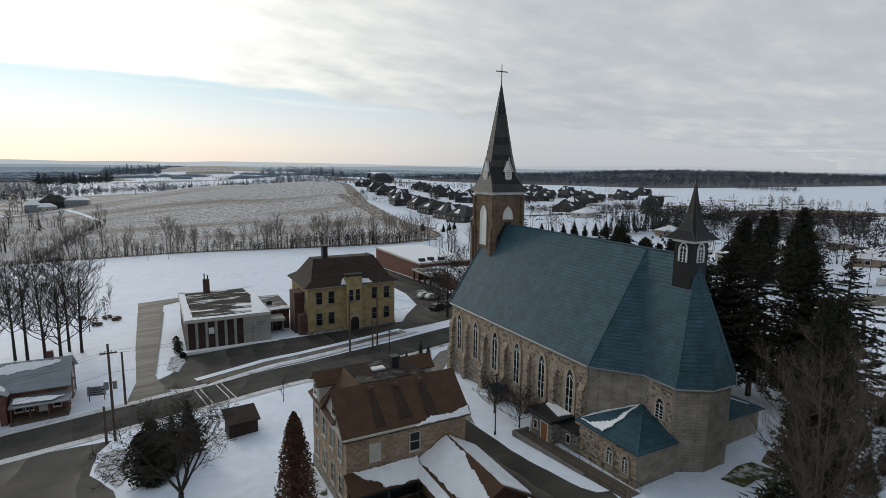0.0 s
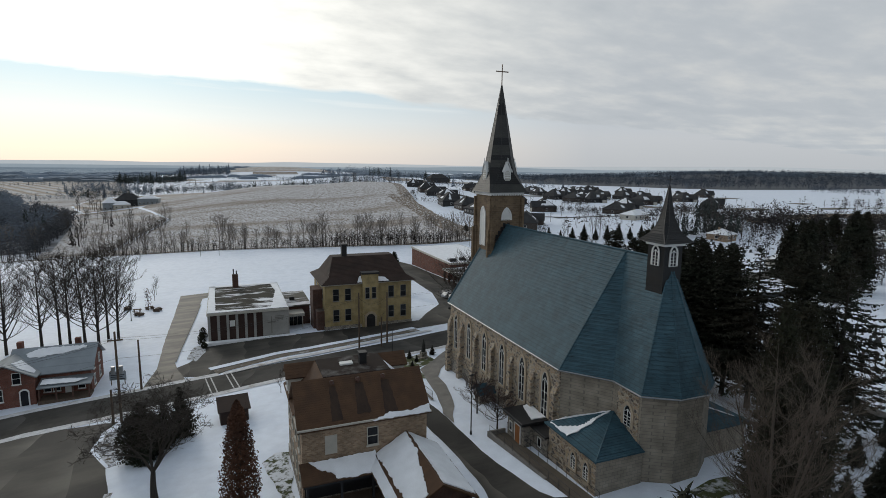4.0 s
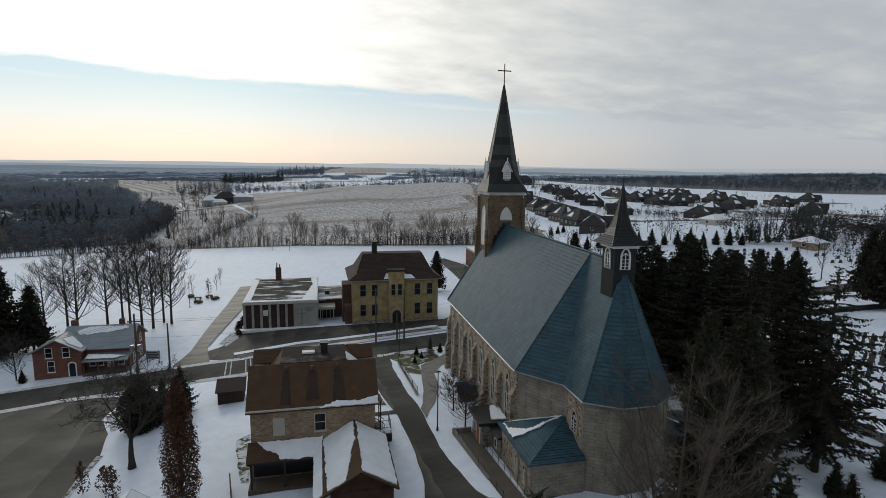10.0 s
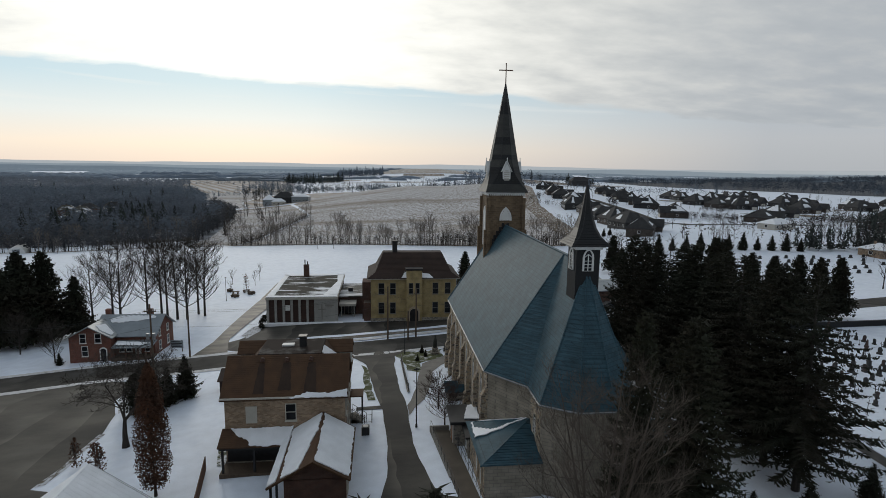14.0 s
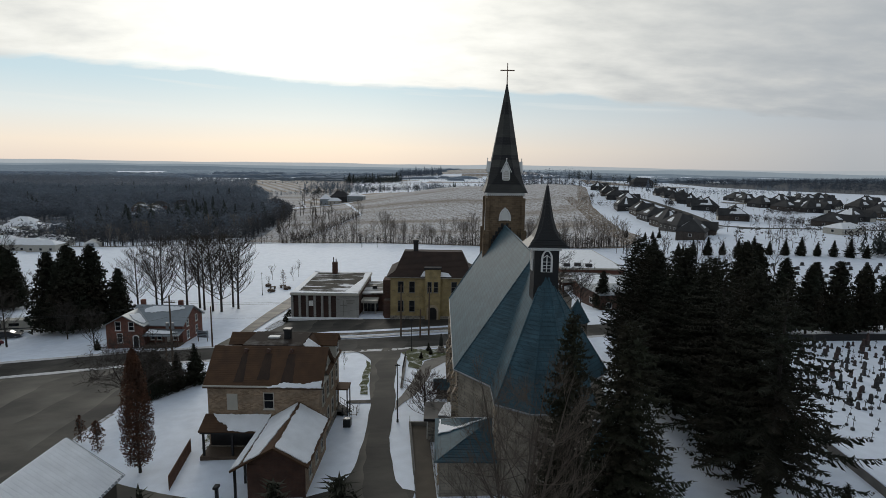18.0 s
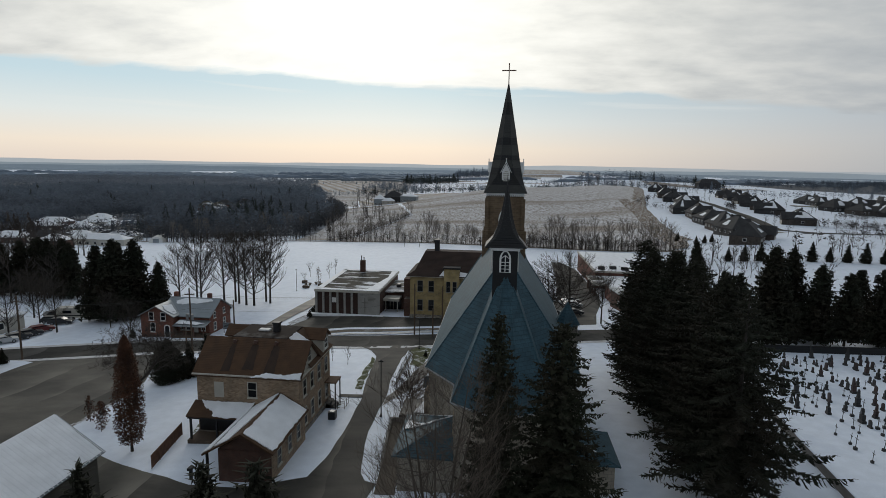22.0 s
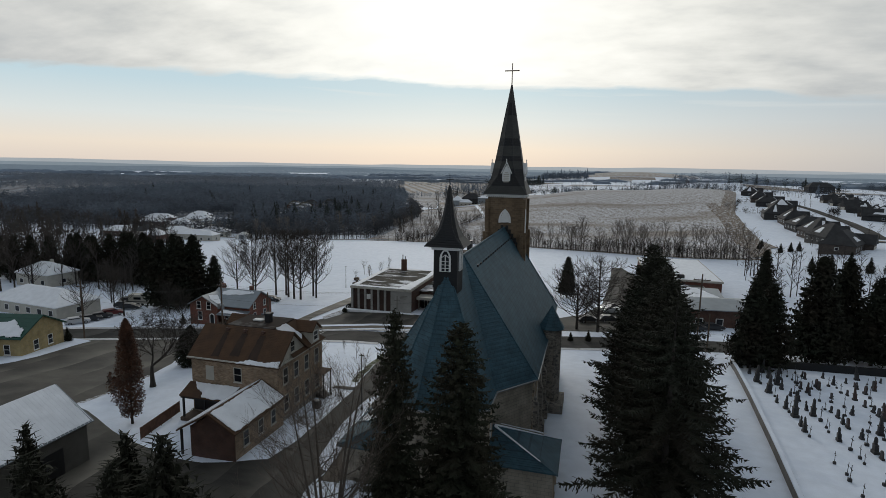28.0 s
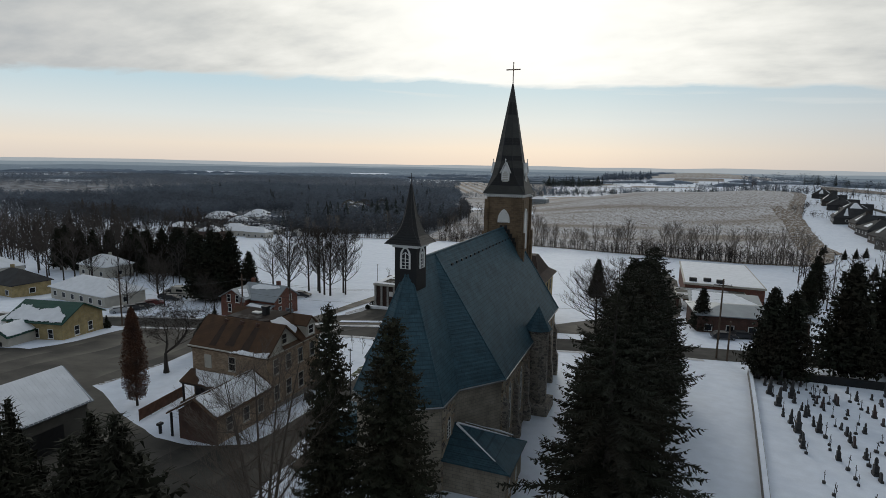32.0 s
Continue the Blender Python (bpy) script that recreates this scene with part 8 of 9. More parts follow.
drape("suburb_street", ribbon([(250, 262), (196, 268), (188, 290), (197, 330), (203, 367), (208, 441), (206, 480), (210, 560)], -3.2, 3.2), ROAD, 0.2, "cleared street between new houses", "road", 8)
drape("suburb_street", ribbon([(188, 268), (250, 262), (330, 276), (420, 300)], -3.2, 3.2), ROAD, 0.2, "cleared street between new houses", "road", 8)
drape("dirt_strip", [(128, 262), (136, 262), (146, 400), (150, 470), (142, 470), (138, 400)], SOIL, 0.3, "strip of bare brown earth", "ground", 8, 1.0)
for i in range(13):
    plant(YOUNG, 128 + 5.2 * i, 201 - 1.3 * i, 0.9 + 0.15 * (i % 3), i * 30, "row of young spruces beside the new cemetery")
for i, (x, y) in enumerate(((132, 247), (136, 248), (139.5, 249), (128, 262), (131, 270))):
    plant(YOUNG, x, y, 0.7, i * 30, "small spruces behind the new houses")
# barn on the far side of the new street
bungalow(480, 1210, 5, 46, 20, 12, 9, GREY_SHINGLE, GREY_SHINGLE, "big grey barn on a far field", "barn", False, False, 90)
# farm at the end of the stubble field
farm = [(-92, 590, 10, 12, 12, 7, 5, GREY_METAL), (-78, 604, 0, 22, 14, 7, 6, GREY_SHINGLE), (-60, 600, -5, 18, 12, 6, 2.5, GREY_METAL), (-82, 588, 12, 14, 8, 4, 3, OFFWHITE)]
for i, (x, y, a, w, d, h, r, wl) in enumerate(farm):
    bungalow(x, y, a, w, d, h, r, wl, SNOW_ROOF if i != 1 else GREY_SHINGLE, "far farm building with a pale roof", "barn", False, False, 100 + i, "farm behind the stubble field")
for i, (x, y, a) in enumerate(((-240, 512, 20), (-254, 552, -10), (-228, 480, 15), (-262, 530, 5), (-244, 580, 40))):
    bungalow(x, y, a, 15 + i % 3 * 2, 9, 6.0, 4.5, (OFFWHITE, BROWN_BRICK)[i % 2], (FLAT_SNOW, GREY_SHINGLE, FLAT_SNOW)[i % 3], "house with a snowy roof among bare trees", snow=False, wing=False, seed=160 + i, group="houses in the wood")
# farm sheds west of the snow field
for i, (x, y, a, w, d, h, r, rf) in enumerate(((-181, 240, 10, 12, 9, 5, 3, SNOW_ROOF), (-195, 252, 5, 16, 10, 6, 3, GREY_SHINGLE), (-182, 270, 8, 24, 11, 4, 2.5, SNOW_ROOF), (-205, 286, 5, 20, 12, 4, 3, SNOW_ROOF), (-165, 262, 5, 14, 8, 4, 2, SNOW_ROOF), (-188, 300, 12, 18, 10, 4, 3, SNOW_ROOF), (-232, 268, 5, 18, 10, 4, 3, SNOW_ROOF), (-215, 310, 5, 14, 9, 5, 3, SNOW_ROOF))):
    bungalow(x, y, a, w, d, h, r, BROWN_BRICK if i % 3 == 0 else OFFWHITE, rf, "farm shed with a snow-covered roof", "shed", False, False, 120 + i, "farmyard west of the field")
for i, (x, y, a) in enumerate(((-240, 330, 12), (-271, 336, 5), (-256, 368, 15), (-278, 398, -8), (-226, 350, 20), (-288, 362, 8))):
    bungalow(x, y, a, 17 + i % 3 * 3, 10, 4.5, 3.2, (OFFWHITE, BROWN_BRICK)[i % 2], SNOW_ROOF, "house with a snow-covered roof at the wood", "house", False, False, 180 + i, "houses in front of the wood")
hoop = thing("hoop_shelter", "white arched fabric shelter in the farmyard", "shelter", Matrix.Translation(on(-160, 292)) @ Matrix.Rotation(radians(20), 4, "Z"))
bm = bmesh.new()
loft(bm, [[(4 * math.cos(math.pi * k / 8), yy, 4.2 * math.sin(math.pi * k / 8)) for k in range(9)] for yy in (-6, 6)])
part("cover", bm, WHITE, hoop)
bm = bmesh.new()
box(bm, -1.6, 1.6, -6.1, -6.0, 0, 2.8)
part("doorway", bm, GREY_METAL, hoop)
# west village
bungalow(-66, 84, -6, 22, 10, 3.2, 2.6, OFFWHITE, SNOW_ROOF, "long white building with a snowy hipped roof", "building", False, False, 140)
bungalow(-90, 80, -4, 13, 9, 3.6, 3.0, YELLOW_BRICK, GREY_SHINGLE, "yellow brick house with a dark roof", "house", False, False, 141)
bungalow(-100, 112, -4, 13, 9, 4.0, 2.8, OFFWHITE, SNOW_ROOF, "white house among bare trees", "house", False, False, 142)
bungalow(-120, 92, -4, 13, 9, 4.0, 2.8, OFFWHITE, SNOW_ROOF, "white house among bare trees", "house", False, False, 143)
gh_ = thing("green_roof_house", "tan brick house with green metal roof under snow", "house", Matrix.Translation(on(-38, 55.5)) @ Matrix.Rotation(radians(12), 4, "Z"))
part("wall", cube(-5.5, 5.5, -4.5, 4.5, -1.5, 3.6), YELLOW_BRICK, gh_)
gable_roof(-5.5, 5.5, -4.5, 4.5, 3.6, 2.4, "x", GREEN_METAL, gh_, 0.5, step=1.0)
gable_end(-5.5, 5.5, -4.5, 4.5, 3.65, 2.4, "x", YELLOW_BRICK, gh_)
roof_snow([(-5.4, -4.7, 3.72), (5.6, -4.7, 3.72), (5.0, -3.2, 4.52), (2.5, -1.6, 5.38), (-1.0, -2.2, 5.05), (-5.2, -1.2, 5.6)], gh_, 0.07, 1.0)
part("front_wing", cube(-5.0, 0.2, -9.6, -4.5, -1.5, 2.3), OFFWHITE, gh_)
gable_roof(-5.0, 0.2, -9.6, -4.4, 2.3, 1.5, "y", GREEN_METAL, gh_, 0.35, name="wing_roof", step=1.0)
gable_end(-5.0, 0.2, -9.6, -4.4, 2.3, 1.5, "y", OFFWHITE, gh_)
roof_snow([(0.4, -9.7, 2.42), (0.4, -4.6, 2.42), (-2.2, -4.6, 3.9), (-2.2, -9.7, 3.9)], gh_, 0.06, 0.5)
part("wing_garage_door", cube(-4.0, -1.0, -9.68, -9.6, -1.0, 1.4), BLACK, gh_)
part("side_wall", cube(-9.5, -5.5, -6.5, 1.0, -1.5, 2.6), OFFWHITE, gh_)
part("side_roof", hip_roof(4.4, 8.0, 2.6, 1.2, 0.4, bmesh.new()), SNOW_ROOF, gh_, "", Matrix.Translation((-7.5, -2.75, 0)))
for u in (-2.6, 0.4, 3.2):
    sash_window(((u, -4.51, 0.8), -90), 0.9, 1.5, gh_)
sash_window(((5.51, -1.5, 0.8), 0), 0.9, 1.5, gh_)
sash_window(((5.51, 1.5, 0.8), 0), 0.9, 1.5, gh_)
plant(YOUNG, -33.5, 61.7, 0.45, 0)
plant(YOUNG, -24.9, 79.8, 0.36, 30)
# brick building across the road by the hydro pole
bungalow(80, 116, 8, 20, 11, 4.2, 1.2, BROWN_BRICK, GREY_METAL, "brown brick building with a low metal roof", "building", False, False, 150)

# ---- churchyard, cemetery and street furniture ----
# ramp and railings on the west side of the church
ramp = thing("entry_ramp", "concrete ramp with black railings beside the church", "ramp")
bm = bmesh.new()
loft(bm, [[(31.4, 42.6, 1.5), (33.2, 42.6, 1.5), (33.2, 42.6, 2.95), (31.4, 42.6, 2.95)], [(32.6, 29.0, 2.0), (34.3, 29.0, 2.0), (34.3, 29.0, gz(33.5, 29) + 0.06), (32.6, 29.0, gz(33, 29) + 0.06)]])
part("deck", bm, GRAVEL_WALK, ramp, "brown-grey worn ramp surface")
bm = bmesh.new()
loft(bm, [[(31.2, 42.9, 1.5), (31.42, 42.9, 1.5), (31.42, 42.9, 3.3), (31.2, 42.9, 3.3)], [(32.1, 33.5, 2.0), (32.32, 33.5, 2.0), (32.32, 33.5, 3.25), (32.1, 33.5, 3.25)]])
box(bm, 31.2, 33.2, 42.7, 42.92, 1.5, 3.3)
part("side_wall", bm, CONCRETE, ramp)
for x0, x1 in ((31.3, 32.55), (33.3, 34.35)):
    bm = bmesh.new()
    n = 10
    for k in range(n + 1):
        f = k / n
        x, y = x0 + (x1 - x0) * f, 42.6 - 13.6 * f
        tube(bm, (x, y, 2.4), (x, y, 4.05 + 0.05 * f), 0.022, 0.022, 5)
    for dz in (1.05, 0.55):
        tube(bm, (x0, 42.6, 3.0 + dz), (x1, 29.0, 3.1 + dz), 0.02, 0.02, 5)
    part("railing", bm, BLACK, ramp, "thin black railing")


def street_lamp(x, y, h, head=True):
    t = thing("street_lamp", "thin dark lamp post beside the driveway", "lamp post", Matrix.Translation(on(x, y)))
    bm = bmesh.new()
    tube(bm, (0, 0, -0.3), (0, 0, h), 0.07, 0.05, 8)
    part("pole", bm, BLACK, t)
    bm = bmesh.new()
    tube(bm, (0, 0, 0), (0, 0, 0.35), 0.13, 0.11, 8)
    part("base", bm, BLACK, t)
    bm = bmesh.new()
    tube(bm, (-0.28, 0, h), (0.28, 0, h + 0.02), 0.07, 0.07, 6)
    tube(bm, (0, 0, h), (0, 0, h + 0.18), 0.12, 0.05, 8)
    part("head", bm, BLACK, t)
    return t


street_lamp(29.9, 44.1, 6.4)
street_lamp(29.9, 72.5, 5.0)
street_lamp(-13.0, 131, 6.0)


CEDAR_WOOD = material("rusty_boards", (0.15, 0.075, 0.045), 0.9, 0.25, 2.0, 30.0, 0.3)


def fence(pts, h, name, label, mat=BLACK, gap=2.4, pickets=0.0):
    """Posts and rails along a line on the ground."""
    t = thing(name, label, "fence")
    for (x0, y0), (x1, y1) in zip(pts, pts[1:]):
        n = max(1, round(math.hypot(x1 - x0, y1 - y0) / gap))
        for k in range(n + 1):
            f = k / n
            x, y = x0 + (x1 - x0) * f, y0 + (y1 - y0) * f
            bm = bmesh.new()
            tube(bm, on(x, y, -0.2), on(x, y, h), 0.035, 0.035, 6)
            part("post", bm, mat, t)
        for dz in (h - 0.05, 0.15):
            bm = bmesh.new()
            for k in range(n):
                a, b = [(x0 + (x1 - x0) * q / n, y0 + (y1 - y0) * q / n) for q in (k, k + 1)]
                tube(bm, on(*a, dz), on(*b, dz), 0.025, 0.025, 5)
            part("rail", bm, mat, t)
        if pickets:
            m = int(math.hypot(x1 - x0, y1 - y0) / pickets)
            for k in range(m):
                f = (k + 0.5) / m
                x, y = x0 + (x1 - x0) * f, y0 + (y1 - y0) * f
                bm = bmesh.new()
                tube(bm, on(x, y, 0.1), on(x, y, h - 0.02), 0.06 if mat is not BLACK else 0.012, 0.06 if mat is not BLACK else 0.012, 4)
                part("picket", bm, mat, t)
    return t


fence([(29.2, 68.5), (29.3, 60), (29.6, 54.6)], 1.15, "driveway_fence", "black metal fence along the driveway edge", BLACK, 2.4, 0.3)
fence([(11.6, 31.3), (10.3, 38.2)], 1.35, "deck_fence", "rust-brown wooden slat fence behind the rectory", CEDAR_WOOD, 1.9, 0.17)
fence([(23.6, 46.0), (25.2, 46.0), (25.2, 47.8)], 1.0, "stair_rail", "thin metal rail at the entry steps", BLACK, 0.8)
drape("kerb", [(29.4, 54.3), (29.75, 54.3), (29.4, 68.6), (29.05, 68.6)], CONCRETE, 0.16, "low concrete kerb along the driveway", "kerb", 1.5)

# statue before the church
shrine = thing("statue", "dark statue on a stone pedestal beside the walk", "statue", Matrix.Translation(on(34.6, 71.6)))
bm = bmesh.new()
prof = [(0.34, 0), (0.33, 0.5), (0.3, 0.9), (0.26, 1.25), (0.2, 1.5), (0.1, 1.6), (0.13, 1.7), (0.14, 1.85), (0.1, 1.97), (0.02, 2.02)]
loft(bm, [[(r * 1.0 * math.cos(a), r * 0.8 * math.sin(a), 1.0 + z) for a in [6.2832 * k / 10 for k in range(10)]] for r, z in prof])
shape = cube(-0.7, 0.7, -0.7, 0.7, -0.3, 0.35, 0.04)
box(shape, -0.45, 0.45, -0.45, 0.45, 0.35, 1.0)
part("pedestal", shape, RUBBLE, shrine)
part("figure", bm, BRONZE, shrine)
for i, (x, y, s) in enumerate(((36.4, 72.6, 0.28), (32.6, 72.4, 0.25), (33.0, 70.2, 0.2), (31.6, 68.0, 0.2))):
    plant(YOUNG, x, y, s, i * 45, "low evergreen shrubs before the church")

# garden shed
shed = thing("garden_shed", "small dark wooden shed in the rectory yard", "shed", Matrix.Translation(on(7.2, 60.0)) @ Matrix.Rotation(radians(4), 4, "Z"))
part("wall", cube(-1.5, 1.5, -1.2, 1.2, -0.2, 1.7), DARK_SHINGLE, shed)
bm = bmesh.new()
slab(bm, [(-1.75, -1.5, 1.65), (1.75, -1.5, 1.65), (1.75, 1.5, 2.3), (-1.75, 1.5, 2.3)], 0.1)
part("roof", bm, DARK_SHINGLE, shed)
for k in range(10):
    bm = box(bmesh.new(), -1.45 + k * 0.29, -1.2 + k * 0.29, -1.24, -1.2, 0.0, 1.6)
    part("board", bm, DARK_SHINGLE, shed)

# column-shaped tree with brown leaves kept over winter
LEAF = material("rust_leaves", (0.125, 0.053, 0.027), 0.9, 0.3, 0.8, 8.0, 0.0, 0.0, (0.055, 0.027, 0.017))


def leafy_column(h, r, count, seed, size=1.0):
    rng = random.Random(seed)
    vs, fs = [], []
    for _ in range(count):
        f = rng.random() ** 0.9
        z = h * (0.08 + 0.92 * f)
        rad = r * (math.sin(math.pi * min(1, f * 0.86 + 0.14)) ** 0.6) * (1 - 0.35 * f) * math.sqrt(rng.random()) * (1 + 0.3 * noise.noise((f * 9, seed, rng.random() * 2)))
        a = rng.uniform(0, 6.283)
        c = Vector((rad * math.cos(a), rad * math.sin(a), z))
        u = Vector((rng.uniform(-1, 1), rng.uniform(-1, 1), rng.uniform(-1, 1))).normalized() * rng.uniform(0.07, 0.15) * size
        w = Vector((rng.uniform(-1, 1), rng.uniform(-1, 1), rng.uniform(-1, 0.5))).normalized() * rng.uniform(0.06, 0.12) * size
        s = len(vs)
        vs += [tuple(c - u), tuple(c + w), tuple(c + u), tuple(c - w)]
        fs.append((s, s + 1, s + 2, s + 3))
    return vs, fs


col = thing("column_oak", "narrow upright tree holding rust-brown leaves", "tree", Matrix.Translation(on(7.4, 34.5)))
limbs, twig = bare_tree_mesh(301, 11.4, 0.3, levels=3, upright=1.4, kids=3, wide=0.5)
part("trunk", limbs, BARK, col)
part("branching", twig, TWIG, col)
part("foliage", leafy_column(11.7, 1.6, 16000, 4, 0.75), LEAF, col)
for i, (x, y, r, h) in enumerate(((-1.4, 54.2, 2.2, 6.2),)):
    t = thing("cedar", "dense rounded dark evergreen in the rectory yard", "tree", Matrix.Translation(on(x, y)), "evergreens in the rectory yard")
    part("trunk", tube(bmesh.new(), (0, 0, -0.5), (0, 0, h * 0.8), 0.2, 0.05, 7), BARK, t)
    bm_, fc_ = [], []
    for j, (u, v, q) in enumerate(((0, 0, 1.0), (r * 0.42, 0.3, 0.78), (-r * 0.4, -0.2, 0.82), (0.1, -r * 0.42, 0.7), (0.2, r * 0.4, 0.75))):
        vs_, fs_ = leafy_column(h * q, r * 0.85, 3600, 60 + 7 * i + j)
        s_ = len(bm_)
        bm_ += [(a + u, b + v, c - 0.3) for a, b, c in vs_]
        fc_ += [tuple(k + s_ for k in f) for f in fs_]
    part("crown", (bm_, fc_), NEEDLE, t)
plant(YOUNG, 1.9, 58.0, 0.95, 40)
plant(YOUNG, 0.4, 56.2, 0.85, 140)
for i, (x, y, h) in enumerate(((-2.2, 41.0, 3.0), (1.0, 38.6, 3.4), (-0.2, 40.4, 2.6), (-11.0, 143.5, 5.0))):
    t = thing("young_tree", "young tree with a few dead brown leaves", "tree", Matrix.Translation(on(x, y)))
    limbs, twig = bare_tree_mesh(310 + i, h, 0.4, levels=3, upright=1.2, kids=2, wide=0.6)
    part("trunk", limbs, BARK, t)
    part("branching", twig, TWIG, t)
    part("foliage", leafy_column(h, 0.7 + 0.1 * i, 260, 20 + i), LEAF, t)

# utility poles and wires
def utility_pole(x, y, h, arm=0.0, box_=False, label="weathered wooden utility pole beside the road"):
    t = thing("utility_pole", label, "utility pole", Matrix.Translation(on(x, y)))
    bm = bmesh.new()
    tube(bm, (0, 0, -0.5), (0, 0, h), 0.16, 0.11, 8)
    part("pole", bm, WOOD, t)
    if arm:
        part("crossarm", cube(-arm / 2, arm / 2, -0.06, 0.06, h - 1.1, h - 0.95), WOOD, t)
        for u in (-0.45, -0.2, 0.2, 0.45):
            bm = bmesh.new()
            tube(bm, (u * arm, 0, h - 0.95), (u * arm, 0, h - 0.75), 0.05, 0.03, 6)
            part("insulator", bm, ALUM, t)
    if box_:
        for u in (-0.4, 0.4):
            bm = bmesh.new()
            tube(bm, (u, -0.25, h * 0.55), (u, -0.25, h * 0.55 + 0.9), 0.22, 0.22, 10)
            part("transformer", bm, ALUM, t)
    return (x, y, gz(x, y) + h)


poles = [utility_pole(-32.5, 64.1, 10.5, 1.8), utility_pole(-5.1, 66.2, 11.0, 1.6, True), utility_pole(27.4, 83.5, 9.5), utility_pole(32.4, 84.0, 9.0), utility_pole(72.2, 86.4, 13.0, 2.6)]
utility_pole(-4.6, 78.9, 7.2)
utility_pole(-5.9, 66.0, 4.2, 0, False, "short wooden post beside the road")
utility_pole(30.9, 82.2, 5.2, 0, False, "short wooden post beside the road")
utility_pole(73.6, 85.2, 6.5, 0, False, "short wooden post beside the road")
wires = thing("overhead_wires", "thin overhead wires between the poles", "wires")
for off in (-0.5, 0.5, 0.0):
    for (x0, y0, z0), (x1, y1, z1) in zip(poles, poles[1:]):
        drop = 0.9 if off else 3.2
        line = []
        for k in range(13):
            f = k / 12
            line.append((x0 + (x1 - x0) * f, y0 + (y1 - y0) * f + off, z0 + (z1 - z0) * f - drop - 1.2 * 4 * f * (1 - f)))
        bm = polytube(line, 0.014, 3)
        part("wire", bm, BLACK, wires)

# road markings
PAINT = material("road_paint", (0.55, 0.55, 0.53), 0.8, 0.25, 1.5, 14.0, 0.05)
for i, (a, b) in enumerate((((3.6, 79.0), (4.6, 70.9)), ((4.3, 79.1), (5.3, 71.0)), ((6.4, 79.4), (7.4, 71.3)), ((7.1, 79.5), (8.1, 71.4)))):
    drape("crosswalk_line", ribbon([a, b], -0.09, 0.09), PAINT, 0.05, "worn white crosswalk line on the road", "road marking", 1.0)

# cars
def car_kind(paint, label, van=False, seed=0):
    t = thing("car", label, "car", Matrix.Translation((0, 0, -500)))
    L_, W_, H_ = 4.5, 1.78, (1.75 if van else 1.45)
    side = [(-L_ / 2, 0.35), (L_ / 2 - 0.1, 0.3), (L_ / 2, 0.6), (L_ / 2 - 0.12, 0.82), (1.1, 0.95), (0.35, H_), (-1.5, H_), (-2.0, 0.98), (-L_ / 2, 0.9)]
    if van:
        side = [(-L_ / 2, 0.35), (L_ / 2 - 0.1, 0.3), (L_ / 2, 0.7), (1.6, 1.0), (0.9, H_), (-2.0, H_), (-L_ / 2, 1.0)]
    bm = bmesh.new()
    loft(bm, [[(x, s * W_ / 2 * (0.86 if z > 1.0 else 1.0), z) for x, z in side] for s in (1, -1)])
    bmesh.ops.bevel(bm, geom=bm.edges[:], offset=0.05, segments=1, affect="EDGES")
    part("body", bm, paint, t)
    bm = bmesh.new()
    for s in (1, -1):
        pts = [(0.95, 1.0), (0.3, H_ - 0.1), (-1.45, H_ - 0.1), (-1.8, 1.02)] if not van else [(1.4, 1.05), (0.85, H_ - 0.12), (-1.9, H_ - 0.12), (-2.0, 1.05)]
        for k in (0,):
            loft(bm, [[(x, s * (W_ / 2 * 0.90 + 0.0), z) for x, z in pts], [(x, s * (W_ / 2 * 0.93), z) for x, z in pts]])
    part("side_glass", bm, GLASS, t)
    bm = bmesh.new()
    slab(bm, [(1.12, -0.68, 0.98), (1.12, 0.68, 0.98), (0.42, 0.6, H_ - 0.06), (0.42, -0.6, H_ - 0.06)], -0.03)
    part("windscreen", bm, GLASS, t)
    for sx in (-1.35, 1.4):
        for s in (-1, 1):
            bm = bmesh.new()
            tube(bm, (sx, s * (W_ / 2 - 0.2), 0.33), (sx, s * (W_ / 2 + 0.01), 0.33), 0.33, 0.33, 14)
            wh = part("wheel", bm, RUBBER, t)
            bm = bmesh.new()
            tube(bm, (sx, s * (W_ / 2), 0.33), (sx, s * (W_ / 2 + 0.02), 0.33), 0.2, 0.19, 10)
            part("rim", bm, ALUM, wh)
    for s in (-1, 1):
        part("headlight", cube(L_ / 2 - 0.12, L_ / 2 + 0.01, s * 0.62 - 0.16, s * 0.62 + 0.16, 0.62, 0.76), WHITE, t)
    return t


SILVER = material("silver_paint", (0.42, 0.43, 0.44), 0.3, 0.05, 1.0, 10.0, 0.0, 0.5)
DARKCAR = material("dark_paint", (0.03, 0.032, 0.036), 0.3, 0.05, 1.0, 10.0, 0.0, 0.3)
REDCAR = material("maroon_paint", (0.12, 0.02, 0.02), 0.3, 0.05, 1.0, 10.0, 0.0, 0.3)
CARS = [car_kind(SILVER, "silver car parked on wet asphalt"), car_kind(DARKCAR, "dark car parked in the snow"), car_kind(WHITE, "white van parked in the snow", True), car_kind(REDCAR, "maroon car parked in the snow")]
